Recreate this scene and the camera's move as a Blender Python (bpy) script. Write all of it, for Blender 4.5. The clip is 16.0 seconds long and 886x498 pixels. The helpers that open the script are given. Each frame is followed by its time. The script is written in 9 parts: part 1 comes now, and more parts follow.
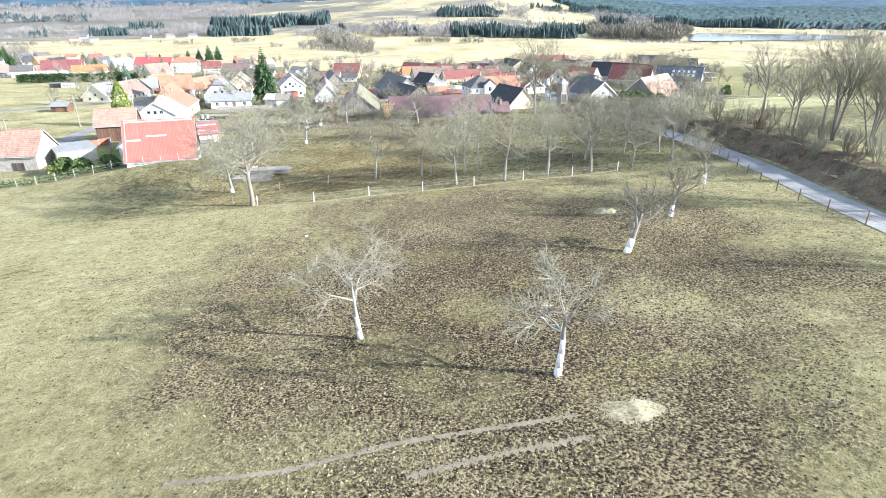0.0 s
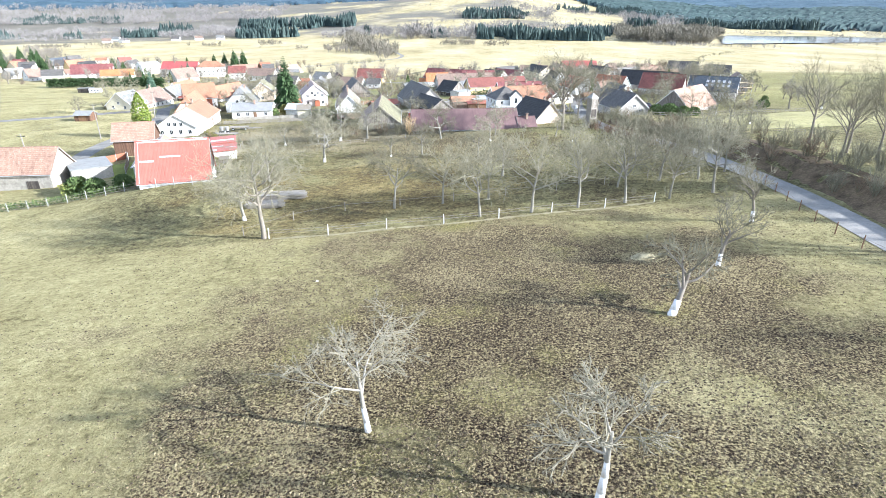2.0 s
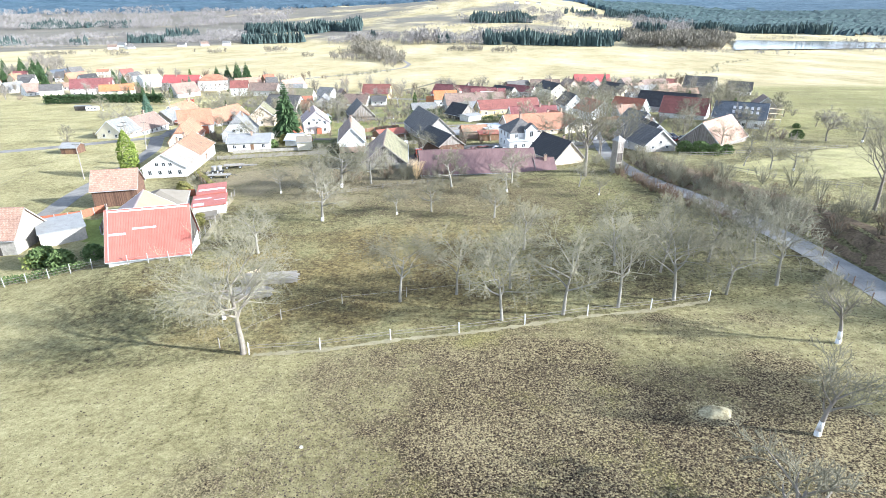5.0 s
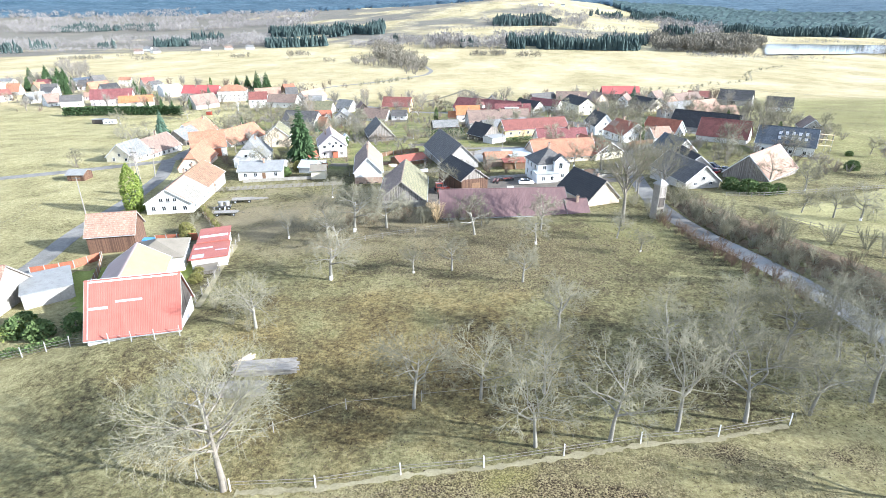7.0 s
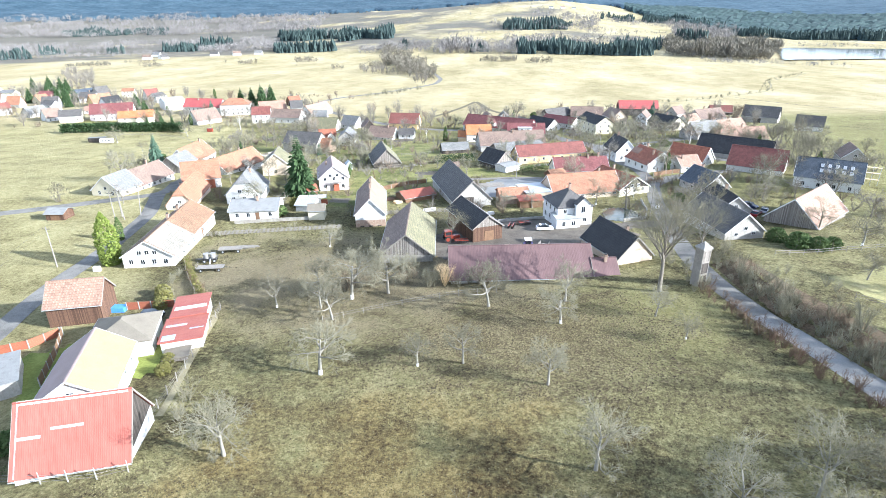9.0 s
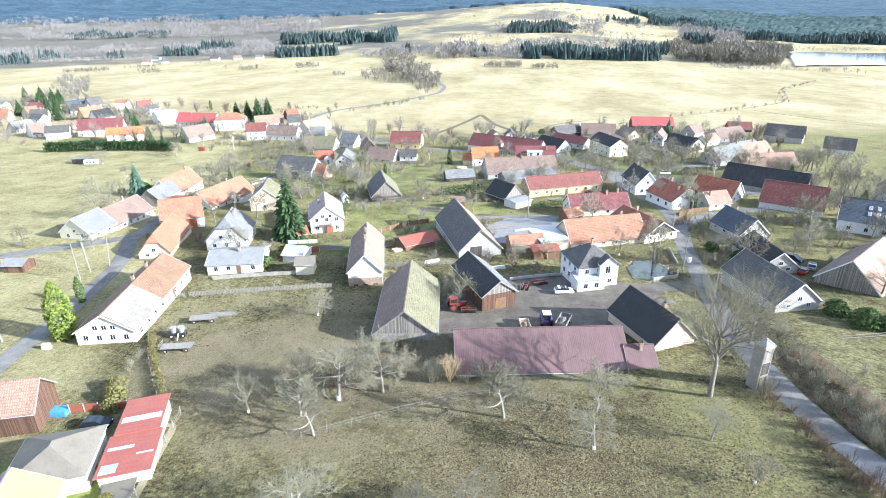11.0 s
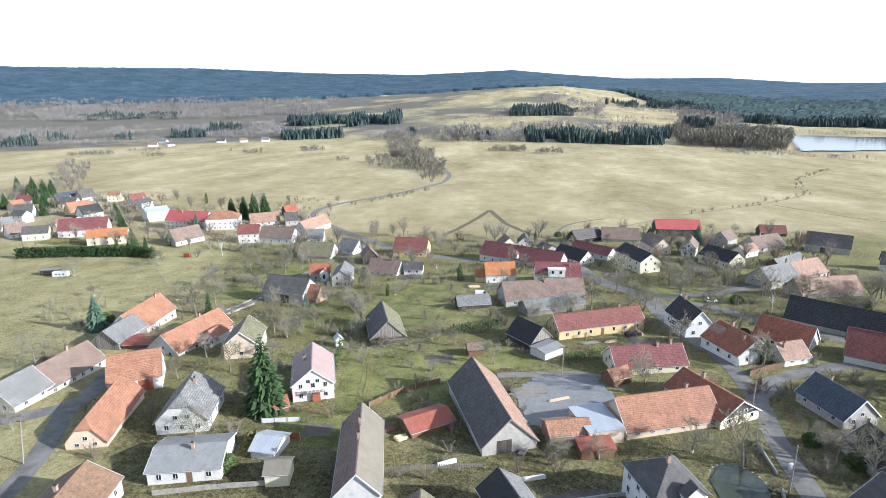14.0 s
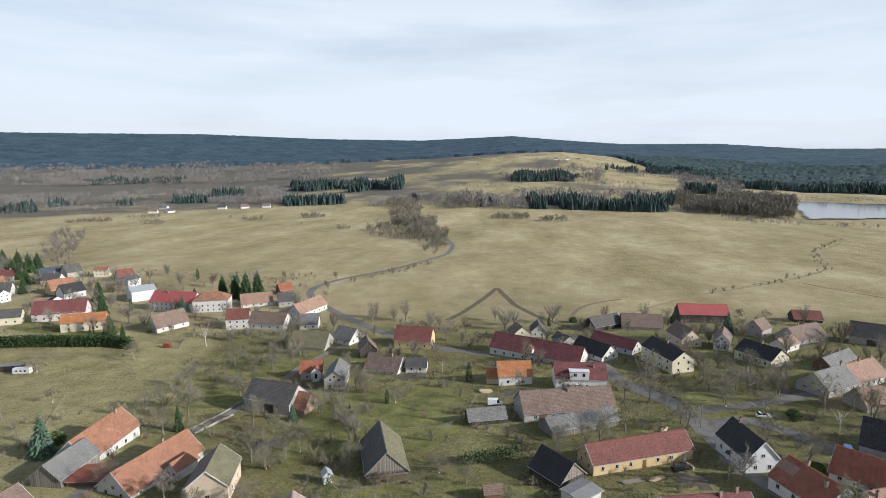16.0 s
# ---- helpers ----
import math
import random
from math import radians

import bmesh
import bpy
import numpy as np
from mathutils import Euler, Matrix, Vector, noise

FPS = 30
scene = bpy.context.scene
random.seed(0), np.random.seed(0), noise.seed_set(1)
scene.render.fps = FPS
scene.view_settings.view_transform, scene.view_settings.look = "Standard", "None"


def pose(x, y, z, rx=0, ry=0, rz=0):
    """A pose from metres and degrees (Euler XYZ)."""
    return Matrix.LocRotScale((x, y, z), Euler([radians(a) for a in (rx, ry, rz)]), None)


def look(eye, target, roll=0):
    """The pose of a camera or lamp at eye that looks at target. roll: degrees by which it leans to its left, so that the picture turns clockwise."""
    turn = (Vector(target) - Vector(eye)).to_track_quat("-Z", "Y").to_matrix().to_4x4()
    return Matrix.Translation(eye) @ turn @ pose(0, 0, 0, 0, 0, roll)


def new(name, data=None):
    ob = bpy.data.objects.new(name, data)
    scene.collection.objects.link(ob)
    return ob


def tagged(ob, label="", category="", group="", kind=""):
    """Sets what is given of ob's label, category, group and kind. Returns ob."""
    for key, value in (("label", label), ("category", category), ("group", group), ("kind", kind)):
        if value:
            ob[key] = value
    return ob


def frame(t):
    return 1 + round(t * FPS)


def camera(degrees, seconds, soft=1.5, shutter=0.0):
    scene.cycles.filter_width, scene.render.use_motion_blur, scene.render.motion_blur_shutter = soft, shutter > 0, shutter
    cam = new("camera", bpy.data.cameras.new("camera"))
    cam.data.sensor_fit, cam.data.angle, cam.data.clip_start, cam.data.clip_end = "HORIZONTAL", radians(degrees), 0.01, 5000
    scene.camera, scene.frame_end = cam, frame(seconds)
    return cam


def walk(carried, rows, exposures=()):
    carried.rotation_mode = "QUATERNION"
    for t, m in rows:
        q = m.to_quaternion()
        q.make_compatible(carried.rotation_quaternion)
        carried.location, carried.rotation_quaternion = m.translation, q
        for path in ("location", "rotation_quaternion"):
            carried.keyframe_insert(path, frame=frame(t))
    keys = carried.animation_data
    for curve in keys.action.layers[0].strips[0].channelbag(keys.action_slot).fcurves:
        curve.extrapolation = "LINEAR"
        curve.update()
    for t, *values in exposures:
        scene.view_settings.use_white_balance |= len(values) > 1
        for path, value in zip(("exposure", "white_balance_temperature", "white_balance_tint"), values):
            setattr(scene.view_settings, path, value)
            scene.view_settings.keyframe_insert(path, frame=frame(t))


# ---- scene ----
cam = camera(77.3, 16.0, soft=0.85)
METRES, EYE, TILT, LEAN, TURN = 145.0, 27.0, -23.3, 0.0, 0.0
ROWS = [
    (0.0, 0.0, 0.0, 0.0, 0.0, 0.0, 0.0),
    (0.5, 0.0005, 0.008, 0.0057, 1.09, -0.01, -0.48),
    (1.0, 0.0008, 0.0163, 0.0138, 1.87, -0.01, -0.8),
    (1.5, 0.0005, 0.0254, 0.0229, 2.09, 0.01, -0.86),
    (2.0, -0.0004, 0.0353, 0.0336, 2.24, 0.05, -0.9),
    (2.5, -0.0019, 0.0466, 0.0454, 2.33, 0.09, -0.94),
    (3.0, -0.0039, 0.0589, 0.0583, 2.4, 0.11, -0.95),
    (3.5, -0.0059, 0.0727, 0.0727, 2.54, 0.14, -0.98),
    (4.0, -0.0082, 0.088, 0.0887, 2.69, 0.16, -1.02),
    (6.5, -0.0179, 0.1735, 0.1737, 3.97, 0.22, -1.43),
    (7.0, -0.0201, 0.1943, 0.194, 4.91, 0.21, -1.83),
    (7.5, -0.0228, 0.2168, 0.2148, 5.25, 0.23, -1.94),
    (8.0, -0.0259, 0.2406, 0.2362, 5.47, 0.26, -1.98),
    (8.5, -0.0291, 0.2658, 0.2584, 5.67, 0.29, -2.03),
    (9.0, -0.0323, 0.2923, 0.281, 5.82, 0.31, -2.05),
    (11.5, -0.0563, 0.4383, 0.4035, 6.16, 0.4, -2.2),
    (12.0, -0.0637, 0.47, 0.4297, 6.19, 0.45, -2.21),
    (12.5, -0.0724, 0.503, 0.4559, 6.21, 0.53, -2.24),
    (13.0, -0.0811, 0.5363, 0.4838, 6.23, 2.42, -2.29),
    (13.5, -0.0902, 0.5703, 0.5115, 6.28, 4.96, -2.34),
    (14.0, -0.0993, 0.6048, 0.5398, 6.33, 7.71, -2.39),
    (14.5, -0.1085, 0.6408, 0.568, 6.38, 10.67, -2.44),
    (15.0, -0.1174, 0.677, 0.5963, 6.41, 13.7, -2.46),
    (15.5, -0.1259, 0.7096, 0.6215, 6.4, 13.98, -2.49),
    (16.0, -0.135, 0.7439, 0.6502, 6.41, 14.01, -2.47),
]
EXPOSURES = [(0.0, 2.01, 5680, 9), (9.0, 1.93, 5590, 8), (12.5, 1.73, 5500, 8), (13.5, 1.43, 5660, 9), (14.5, 0.84, 5800, 9), (15.2, 0.44, 6100, 10), (16.0, 0.36, 6150, 10)]
walk(cam, [(t, pose(0, 0, EYE, TILT, LEAN, TURN) @ pose(METRES * x, METRES * y, METRES * z, 90 + pitch, roll, yaw)) for t, x, y, z, yaw, pitch, roll in ROWS], EXPOSURES)

# ---- world and sun ----
SUN_FROM = Vector((1.0, -0.20, 0.42)).normalized()
world = bpy.data.worlds.new("world")
scene.world = world
world.use_nodes = True
wn, wl = world.node_tree.nodes, world.node_tree.links
wn.clear()
sky = wn.new("ShaderNodeTexSky")
sky.sky_type, sky.sun_disc = "NISHITA", False
sky.sun_elevation = math.asin(SUN_FROM.z)
sky.sun_rotation = math.atan2(SUN_FROM.x, SUN_FROM.y)
sky.air_density, sky.dust_density = 1.0, 2.0
wtc, wmap = wn.new("ShaderNodeTexCoord"), wn.new("ShaderNodeMapping")
wmap.inputs["Scale"].default_value = (1.3, 1.3, 9.0)
cloud = wn.new("ShaderNodeTexNoise")
cloud.inputs["Scale"].default_value, cloud.inputs["Detail"].default_value, cloud.inputs["Roughness"].default_value = 1.3, 7.0, 0.55
cramp = wn.new("ShaderNodeValToRGB")
cramp.color_ramp.elements[0].position, cramp.color_ramp.elements[0].color = 0.30, (0.52, 0.52, 0.52, 1)
cramp.color_ramp.elements[1].position, cramp.color_ramp.elements[1].color = 0.60, (0.98, 0.98, 0.98, 1)
wmix = wn.new("ShaderNodeMix")
wmix.data_type = "RGBA"
wmix.inputs[7].default_value = (5.6, 5.95, 6.4, 1)
wbg, wout = wn.new("ShaderNodeBackground"), wn.new("ShaderNodeOutputWorld")
wbg.inputs["Strength"].default_value = 0.115
wl.new(wtc.outputs["Generated"], wmap.inputs["Vector"])
wl.new(wmap.outputs["Vector"], cloud.inputs["Vector"])
wl.new(cloud.outputs["Fac"], cramp.inputs["Fac"])
# the haze and thin cloud thin out towards the zenith
wsep, wfade, wmul = wn.new("ShaderNodeSeparateXYZ"), wn.new("ShaderNodeMapRange"), wn.new("ShaderNodeMath")
wfade.inputs["From Min"].default_value, wfade.inputs["From Max"].default_value, wfade.inputs["To Min"].default_value, wfade.inputs["To Max"].default_value = 0.22, 0.65, 1.0, 0.12
wmul.operation = "MULTIPLY"
wl.new(wtc.outputs["Generated"], wsep.inputs[0])
wl.new(wsep.outputs["Z"], wfade.inputs["Value"])
wl.new(cramp.outputs["Color"], wmul.inputs[0])
wl.new(wfade.outputs["Result"], wmul.inputs[1])
wl.new(wmul.outputs[0], wmix.inputs["Factor"])
wl.new(sky.outputs["Color"], wmix.inputs[6])
wl.new(wmix.outputs[2], wbg.inputs["Color"])
wl.new(wbg.outputs["Background"], wout.inputs["Surface"])

sun = new("sun", bpy.data.lights.new("sun", "SUN"))
sun.data.energy, sun.data.angle, sun.data.color = 4.5, radians(0.7), (1.0, 0.955, 0.89)
sun.matrix_world = look((0, 0, 0), -SUN_FROM)

# ---- materials ----
MATS = {}


def ramp_node(nt, stops):
    r = nt.nodes.new("ShaderNodeValToRGB")
    while len(r.color_ramp.elements) < len(stops):
        r.color_ramp.elements.new(0.5)
    for e, (p, c) in zip(r.color_ramp.elements, stops):
        e.position, e.color = p, (*c, 1)
    return r


def noise_node(nt, vec, scale, detail=4.0, rough=0.55):
    n = nt.nodes.new("ShaderNodeTexNoise")
    n.inputs["Scale"].default_value, n.inputs["Detail"].default_value, n.inputs["Roughness"].default_value = scale, detail, rough
    nt.links.new(vec, n.inputs["Vector"])
    return n


def mixc(nt, kind, fac, a, b):
    m = nt.nodes.new("ShaderNodeMix")
    m.data_type, m.blend_type = "RGBA", kind
    for sock, v in ((m.inputs["Factor"], fac), (m.inputs[6], a), (m.inputs[7], b)):
        if isinstance(v, (int, float)):
            sock.default_value = v
        elif isinstance(v, tuple):
            sock.default_value = (*v, 1)
        else:
            nt.links.new(v, sock)
    return m.outputs[2]


def mathn(nt, op, a, b=0.0, c=0.0, clamp=False):
    m = nt.nodes.new("ShaderNodeMath")
    m.operation, m.use_clamp = op, clamp
    for i, v in enumerate((a, b, c)):
        if isinstance(v, (int, float)):
            m.inputs[i].default_value = v
        else:
            nt.links.new(v, m.inputs[i])
    return m.outputs[0]


def base_mat(name, rough=0.8, metal=0.0):
    m = bpy.data.materials.new(name)
    m.use_nodes = True
    nt = m.node_tree
    b = nt.nodes["Principled BSDF"]
    b.inputs["Roughness"].default_value, b.inputs["Metallic"].default_value = rough, metal
    b.inputs["Specular IOR Level"].default_value = 0.3
    MATS[name] = m
    return m, nt, b


def bump_to(nt, b, height, strength, dist):
    k = nt.nodes.new("ShaderNodeBump")
    k.inputs["Strength"].default_value, k.inputs["Distance"].default_value = strength, dist
    nt.links.new(height, k.inputs["Height"])
    nt.links.new(k.outputs["Normal"], b.inputs["Normal"])


def coords(nt, kind="Object"):
    return nt.nodes.new("ShaderNodeTexCoord").outputs[kind]


def plain(name, c1, c2, rough=0.8, fine=6.0, coarse=0.5, metal=0.0, bump=0.3, dirt=None, spread=0.25):
    """Two-scale varied surface: coarse stains and fine grain."""
    m, nt, b = base_mat(name, rough, metal)
    if rough >= 0.85:
        b.inputs["Specular IOR Level"].default_value = 0.15
    v = coords(nt)
    rnd = nt.nodes.new("ShaderNodeObjectInfo").outputs["Random"]
    off = nt.nodes.new("ShaderNodeVectorMath")
    off.operation = "ADD"
    nt.links.new(v, off.inputs[0])
    nt.links.new(mathn(nt, "MULTIPLY", rnd, 37.0), off.inputs[1])
    v = off.outputs[0]
    n1, n2 = noise_node(nt, v, coarse, 6.0, 0.65), noise_node(nt, v, fine, 5.0, 0.6)
    f = mathn(nt, "ADD", mathn(nt, "MULTIPLY", n1.outputs["Fac"], 0.6), mathn(nt, "MULTIPLY", n2.outputs["Fac"], 0.4))
    r = ramp_node(nt, [(0.5 - spread, c1), (0.5 + spread, c2)])
    nt.links.new(f, r.inputs["Fac"])
    col = r.outputs["Color"]
    if dirt:
        n3 = noise_node(nt, v, coarse * 2.3, 8.0, 0.7)
        k = mathn(nt, "MULTIPLY", mathn(nt, "SUBTRACT", n3.outputs["Fac"], 0.52), 5.0, clamp=True)
        col = mixc(nt, "MIX", mathn(nt, "MULTIPLY", k, dirt[1]), col, dirt[0])
    nt.links.new(col, b.inputs["Base Color"])
    bump_to(nt, b, n2.outputs["Fac"], bump, 0.05)
    return m


def tiles(name, c1, c2, joint, tw=0.22, th=0.34, rough=0.75, moss=None, patch=None, bump=0.6):
    """Courses of roof tiles, laid in the roof's own plan (x along the ridge)."""
    m, nt, b = base_mat(name, rough)
    v = coords(nt)
    br = nt.nodes.new("ShaderNodeTexBrick")
    br.inputs["Scale"].default_value = 1.0
    br.inputs["Brick Width"].default_value, br.inputs["Row Height"].default_value = tw, th
    br.inputs["Mortar Size"].default_value, br.inputs["Mortar Smooth"].default_value = 0.03, 0.4
    br.inputs["Color1"].default_value, br.inputs["Color2"].default_value, br.inputs["Mortar"].default_value = (*c1, 1), (*c2, 1), (*joint, 1)
    nt.links.new(v, br.inputs["Vector"])
    n1, n2 = noise_node(nt, v, 0.35, 7.0, 0.65), noise_node(nt, v, 3.0, 6.0, 0.7)
    r = ramp_node(nt, [(0.3, (0.62, 0.62, 0.62)), (0.7, (1.15, 1.15, 1.15))])
    nt.links.new(n1.outputs["Fac"], r.inputs["Fac"])
    col = mixc(nt, "MULTIPLY", 0.8, br.outputs["Color"], r.outputs["Color"])
    n3 = noise_node(nt, v, 1.6, 9.0, 0.8)
    r3 = ramp_node(nt, [(0.32, (0.6, 0.6, 0.6)), (0.5, (1.0, 1.0, 1.0)), (0.68, (1.28, 1.26, 1.22))])
    nt.links.new(n3.outputs["Fac"], r3.inputs["Fac"])
    col = mixc(nt, "MULTIPLY", 0.85, col, r3.outputs["Color"])
    for extra, noise_from, cut in ((moss, n2, 0.53), (patch, n1, 0.56)):
        if extra:
            k = mathn(nt, "MULTIPLY", mathn(nt, "SUBTRACT", noise_from.outputs["Fac"], cut), 6.0, clamp=True)
            col = mixc(nt, "MIX", mathn(nt, "MULTIPLY", k, extra[1]), col, extra[0])
    nt.links.new(col, b.inputs["Base Color"])
    bump_to(nt, b, br.outputs["Fac"], -bump, 0.03)
    return m


def sheet_metal(name, c1, c2, pitch=0.3, rough=0.4, along=0, streak=0.5, spec=0.4):
    """Ribbed sheet: ribs run down the slope."""
    m, nt, b = base_mat(name, rough)
    b.inputs["Specular IOR Level"].default_value = spec
    v = coords(nt)
    sep = nt.nodes.new("ShaderNodeSeparateXYZ")
    nt.links.new(v, sep.inputs[0])
    w = mathn(nt, "FRACT", mathn(nt, "MULTIPLY", sep.outputs[along], 1.0 / pitch))
    rib = mathn(nt, "LESS_THAN", w, 0.22)
    st = nt.nodes.new("ShaderNodeMapping")
    st.inputs["Scale"].default_value = (2.5, 0.25, 0.25) if along == 0 else (0.25, 2.5, 0.25)
    nt.links.new(v, st.inputs["Vector"])
    n1 = noise_node(nt, st.outputs[0], 1.0, 7.0, 0.65)
    n2 = noise_node(nt, v, 0.4, 5.0, 0.6)
    f = mathn(nt, "ADD", mathn(nt, "MULTIPLY", n1.outputs["Fac"], streak), mathn(nt, "MULTIPLY", n2.outputs["Fac"], 1.0 - streak))
    r = ramp_node(nt, [(0.32, c1), (0.68, c2)])
    nt.links.new(f, r.inputs["Fac"])
    col = mixc(nt, "MULTIPLY", mathn(nt, "MULTIPLY", rib, 0.35), r.outputs["Color"], (0.55, 0.55, 0.55))
    nt.links.new(col, b.inputs["Base Color"])
    bump_to(nt, b, rib, 0.5, 0.04)
    return m


def boards(name, c1, c2, width=0.16, along=0, rough=0.85):
    """Weathered upright boards."""
    m, nt, b = base_mat(name, rough)
    v = coords(nt)
    sep = nt.nodes.new("ShaderNodeSeparateXYZ")
    nt.links.new(v, sep.inputs[0])
    flat = mathn(nt, "ADD", sep.outputs[0], sep.outputs[1]) if along == 0 else sep.outputs[2]
    k = mathn(nt, "MULTIPLY", flat, 1.0 / width)
    wn_ = nt.nodes.new("ShaderNodeTexWhiteNoise")
    wn_.noise_dimensions = "1D"
    nt.links.new(mathn(nt, "FLOOR", k), wn_.inputs["W"])
    gap = mathn(nt, "LESS_THAN", mathn(nt, "FRACT", k), 0.1)
    n = noise_node(nt, v, 2.5, 6.0, 0.7)
    f = mathn(nt, "ADD", mathn(nt, "MULTIPLY", wn_.outputs["Value"], 0.55), mathn(nt, "MULTIPLY", n.outputs["Fac"], 0.45))
    r = ramp_node(nt, [(0.2, c1), (0.8, c2)])
    nt.links.new(f, r.inputs["Fac"])
    col = mixc(nt, "MIX", mathn(nt, "MULTIPLY", gap, 0.8), r.outputs["Color"], (0.015, 0.013, 0.011))
    nt.links.new(col, b.inputs["Base Color"])
    bump_to(nt, b, gap, -0.6, 0.02)
    return m


plain("plaster_white", (0.46, 0.445, 0.41), (0.63, 0.62, 0.59), 0.85, 4.0, 0.6, dirt=((0.30, 0.28, 0.24), 0.6))
plain("plaster_clean", (0.56, 0.56, 0.545), (0.66, 0.66, 0.65), 0.8, 4.0, 0.5, dirt=((0.42, 0.41, 0.38), 0.5))
plain("plaster_grey", (0.27, 0.255, 0.23), (0.45, 0.425, 0.385), 0.9, 3.0, 0.5, dirt=((0.17, 0.155, 0.13), 0.7))
plain("plaster_pink", (0.56, 0.475, 0.455), (0.64, 0.575, 0.555), 0.85, 4.0, 0.5, dirt=((0.40, 0.33, 0.31), 0.4))
plain("plaster_ochre", (0.52, 0.375, 0.18), (0.62, 0.485, 0.27), 0.85, 4.0, 0.5, dirt=((0.36, 0.28, 0.17), 0.4))
plain("plaster_cream", (0.50, 0.45, 0.33), (0.62, 0.575, 0.44), 0.85, 4.0, 0.5, dirt=((0.36, 0.32, 0.25), 0.5))
plain("plaster_tan", (0.48, 0.38, 0.28), (0.62, 0.52, 0.40), 0.9, 4.0, 0.5)
plain("old_brick", (0.20, 0.125, 0.09), (0.40, 0.30, 0.23), 0.9, 5.0, 0.8, dirt=((0.42, 0.38, 0.32), 0.8))
plain("stone", (0.17, 0.155, 0.13), (0.38, 0.355, 0.31), 0.9, 2.5, 0.9, bump=0.8, spread=0.18)
plain("concrete", (0.21, 0.205, 0.19), (0.36, 0.35, 0.33), 0.9, 6.0, 0.7)
plain("bark", (0.11, 0.095, 0.075), (0.27, 0.24, 0.20), 0.95, 14.0, 1.5, bump=0.8)
plain("bark_pale", (0.15, 0.14, 0.115), (0.31, 0.29, 0.245), 0.95, 12.0, 1.5, bump=0.8)
plain("limewash", (0.52, 0.50, 0.46), (0.74, 0.73, 0.70), 0.9, 9.0, 2.0, bump=0.7, dirt=((0.28, 0.25, 0.21), 0.6))
plain("twig", (0.10, 0.092, 0.06), (0.225, 0.205, 0.145), 0.95, 3.0, 0.6, bump=0.0)
plain("twig_pale", (0.145, 0.135, 0.09), (0.30, 0.28, 0.20), 0.95, 3.0, 0.6, bump=0.0)
plain("twig_light", (0.15, 0.138, 0.10), (0.32, 0.295, 0.225), 0.95, 3.0, 0.6, bump=0.0)
plain("twig_brown", (0.105, 0.072, 0.05), (0.22, 0.155, 0.105), 0.95, 3.0, 0.6, bump=0.0)
plain("twig_tan", (0.42, 0.30, 0.16), (0.58, 0.45, 0.28), 0.95, 3.0, 0.6, bump=0.0)
plain("needles", (0.018, 0.036, 0.015), (0.06, 0.096, 0.038), 0.9, 2.0, 0.4, bump=0.0)
plain("needles_blue", (0.045, 0.08, 0.055), (0.10, 0.155, 0.105), 0.9, 2.0, 0.4, bump=0.0)
plain("thuja", (0.085, 0.125, 0.028), (0.24, 0.28, 0.06), 0.9, 2.5, 0.6, bump=0.0)
plain("brush_grey", (0.13, 0.118, 0.098), (0.27, 0.245, 0.205), 0.95, 1.2, 0.25, bump=0.0, spread=0.16)
plain("brush_brown", (0.125, 0.095, 0.07), (0.25, 0.20, 0.15), 0.95, 1.2, 0.25, bump=0.0, spread=0.16)
plain("shrub_olive", (0.085, 0.082, 0.028), (0.21, 0.195, 0.065), 0.9, 2.5, 0.6, bump=0.0)
plain("hedge_green", (0.038, 0.066, 0.022), (0.125, 0.165, 0.058), 0.9, 3.0, 0.6, bump=0.0)
plain("grass_green", (0.062, 0.07, 0.022), (0.235, 0.228, 0.08), 0.95, 2.2, 0.12, bump=0.8, dirt=((0.235, 0.20, 0.105), 0.85), spread=0.12)
plain("pasture", (0.13, 0.118, 0.048), (0.32, 0.29, 0.135), 0.95, 2.2, 0.1, bump=0.8, dirt=((0.30, 0.26, 0.145), 0.7), spread=0.12)
plain("lawn_bright", (0.10, 0.125, 0.028), (0.24, 0.265, 0.07), 0.95, 3.0, 0.2, bump=0.6, spread=0.14)
plain("grass_dry", (0.15, 0.13, 0.075), (0.33, 0.29, 0.18), 0.95, 4.0, 0.3, bump=0.5, spread=0.16)
plain("hay", (0.13, 0.108, 0.06), (0.42, 0.365, 0.225), 0.95, 5.0, 1.2, bump=1.0, spread=0.11)
plain("asphalt", (0.10, 0.095, 0.085), (0.225, 0.212, 0.19), 0.85, 6.0, 0.25, bump=0.3, dirt=((0.27, 0.25, 0.22), 0.6), spread=0.15)
plain("lane_asphalt", (0.175, 0.165, 0.15), (0.33, 0.315, 0.29), 0.9, 5.0, 0.2, bump=0.3, dirt=((0.37, 0.345, 0.30), 0.7), spread=0.16)
plain("leaf_litter", (0.045, 0.032, 0.020), (0.20, 0.145, 0.09), 0.95, 3.5, 0.5, bump=1.0, dirt=((0.14, 0.125, 0.055), 0.6), spread=0.14)
plain("ditch_dark", (0.075, 0.062, 0.038), (0.17, 0.145, 0.09), 0.95, 3.0, 0.4, bump=0.6)
plain("gravel", (0.135, 0.12, 0.10), (0.27, 0.245, 0.21), 0.95, 7.0, 0.3, bump=0.5, dirt=((0.10, 0.09, 0.072), 0.7), spread=0.18)
plain("yard_earth", (0.068, 0.057, 0.045), (0.17, 0.146, 0.118), 0.9, 4.0, 0.25, bump=0.6, dirt=((0.22, 0.195, 0.155), 0.6), spread=0.18)
plain("mud_track", (0.13, 0.106, 0.07), (0.25, 0.21, 0.145), 0.95, 8.0, 0.7, bump=0.8, spread=0.15)
plain("wood_grey", (0.15, 0.135, 0.115), (0.32, 0.295, 0.26), 0.9, 8.0, 1.0)
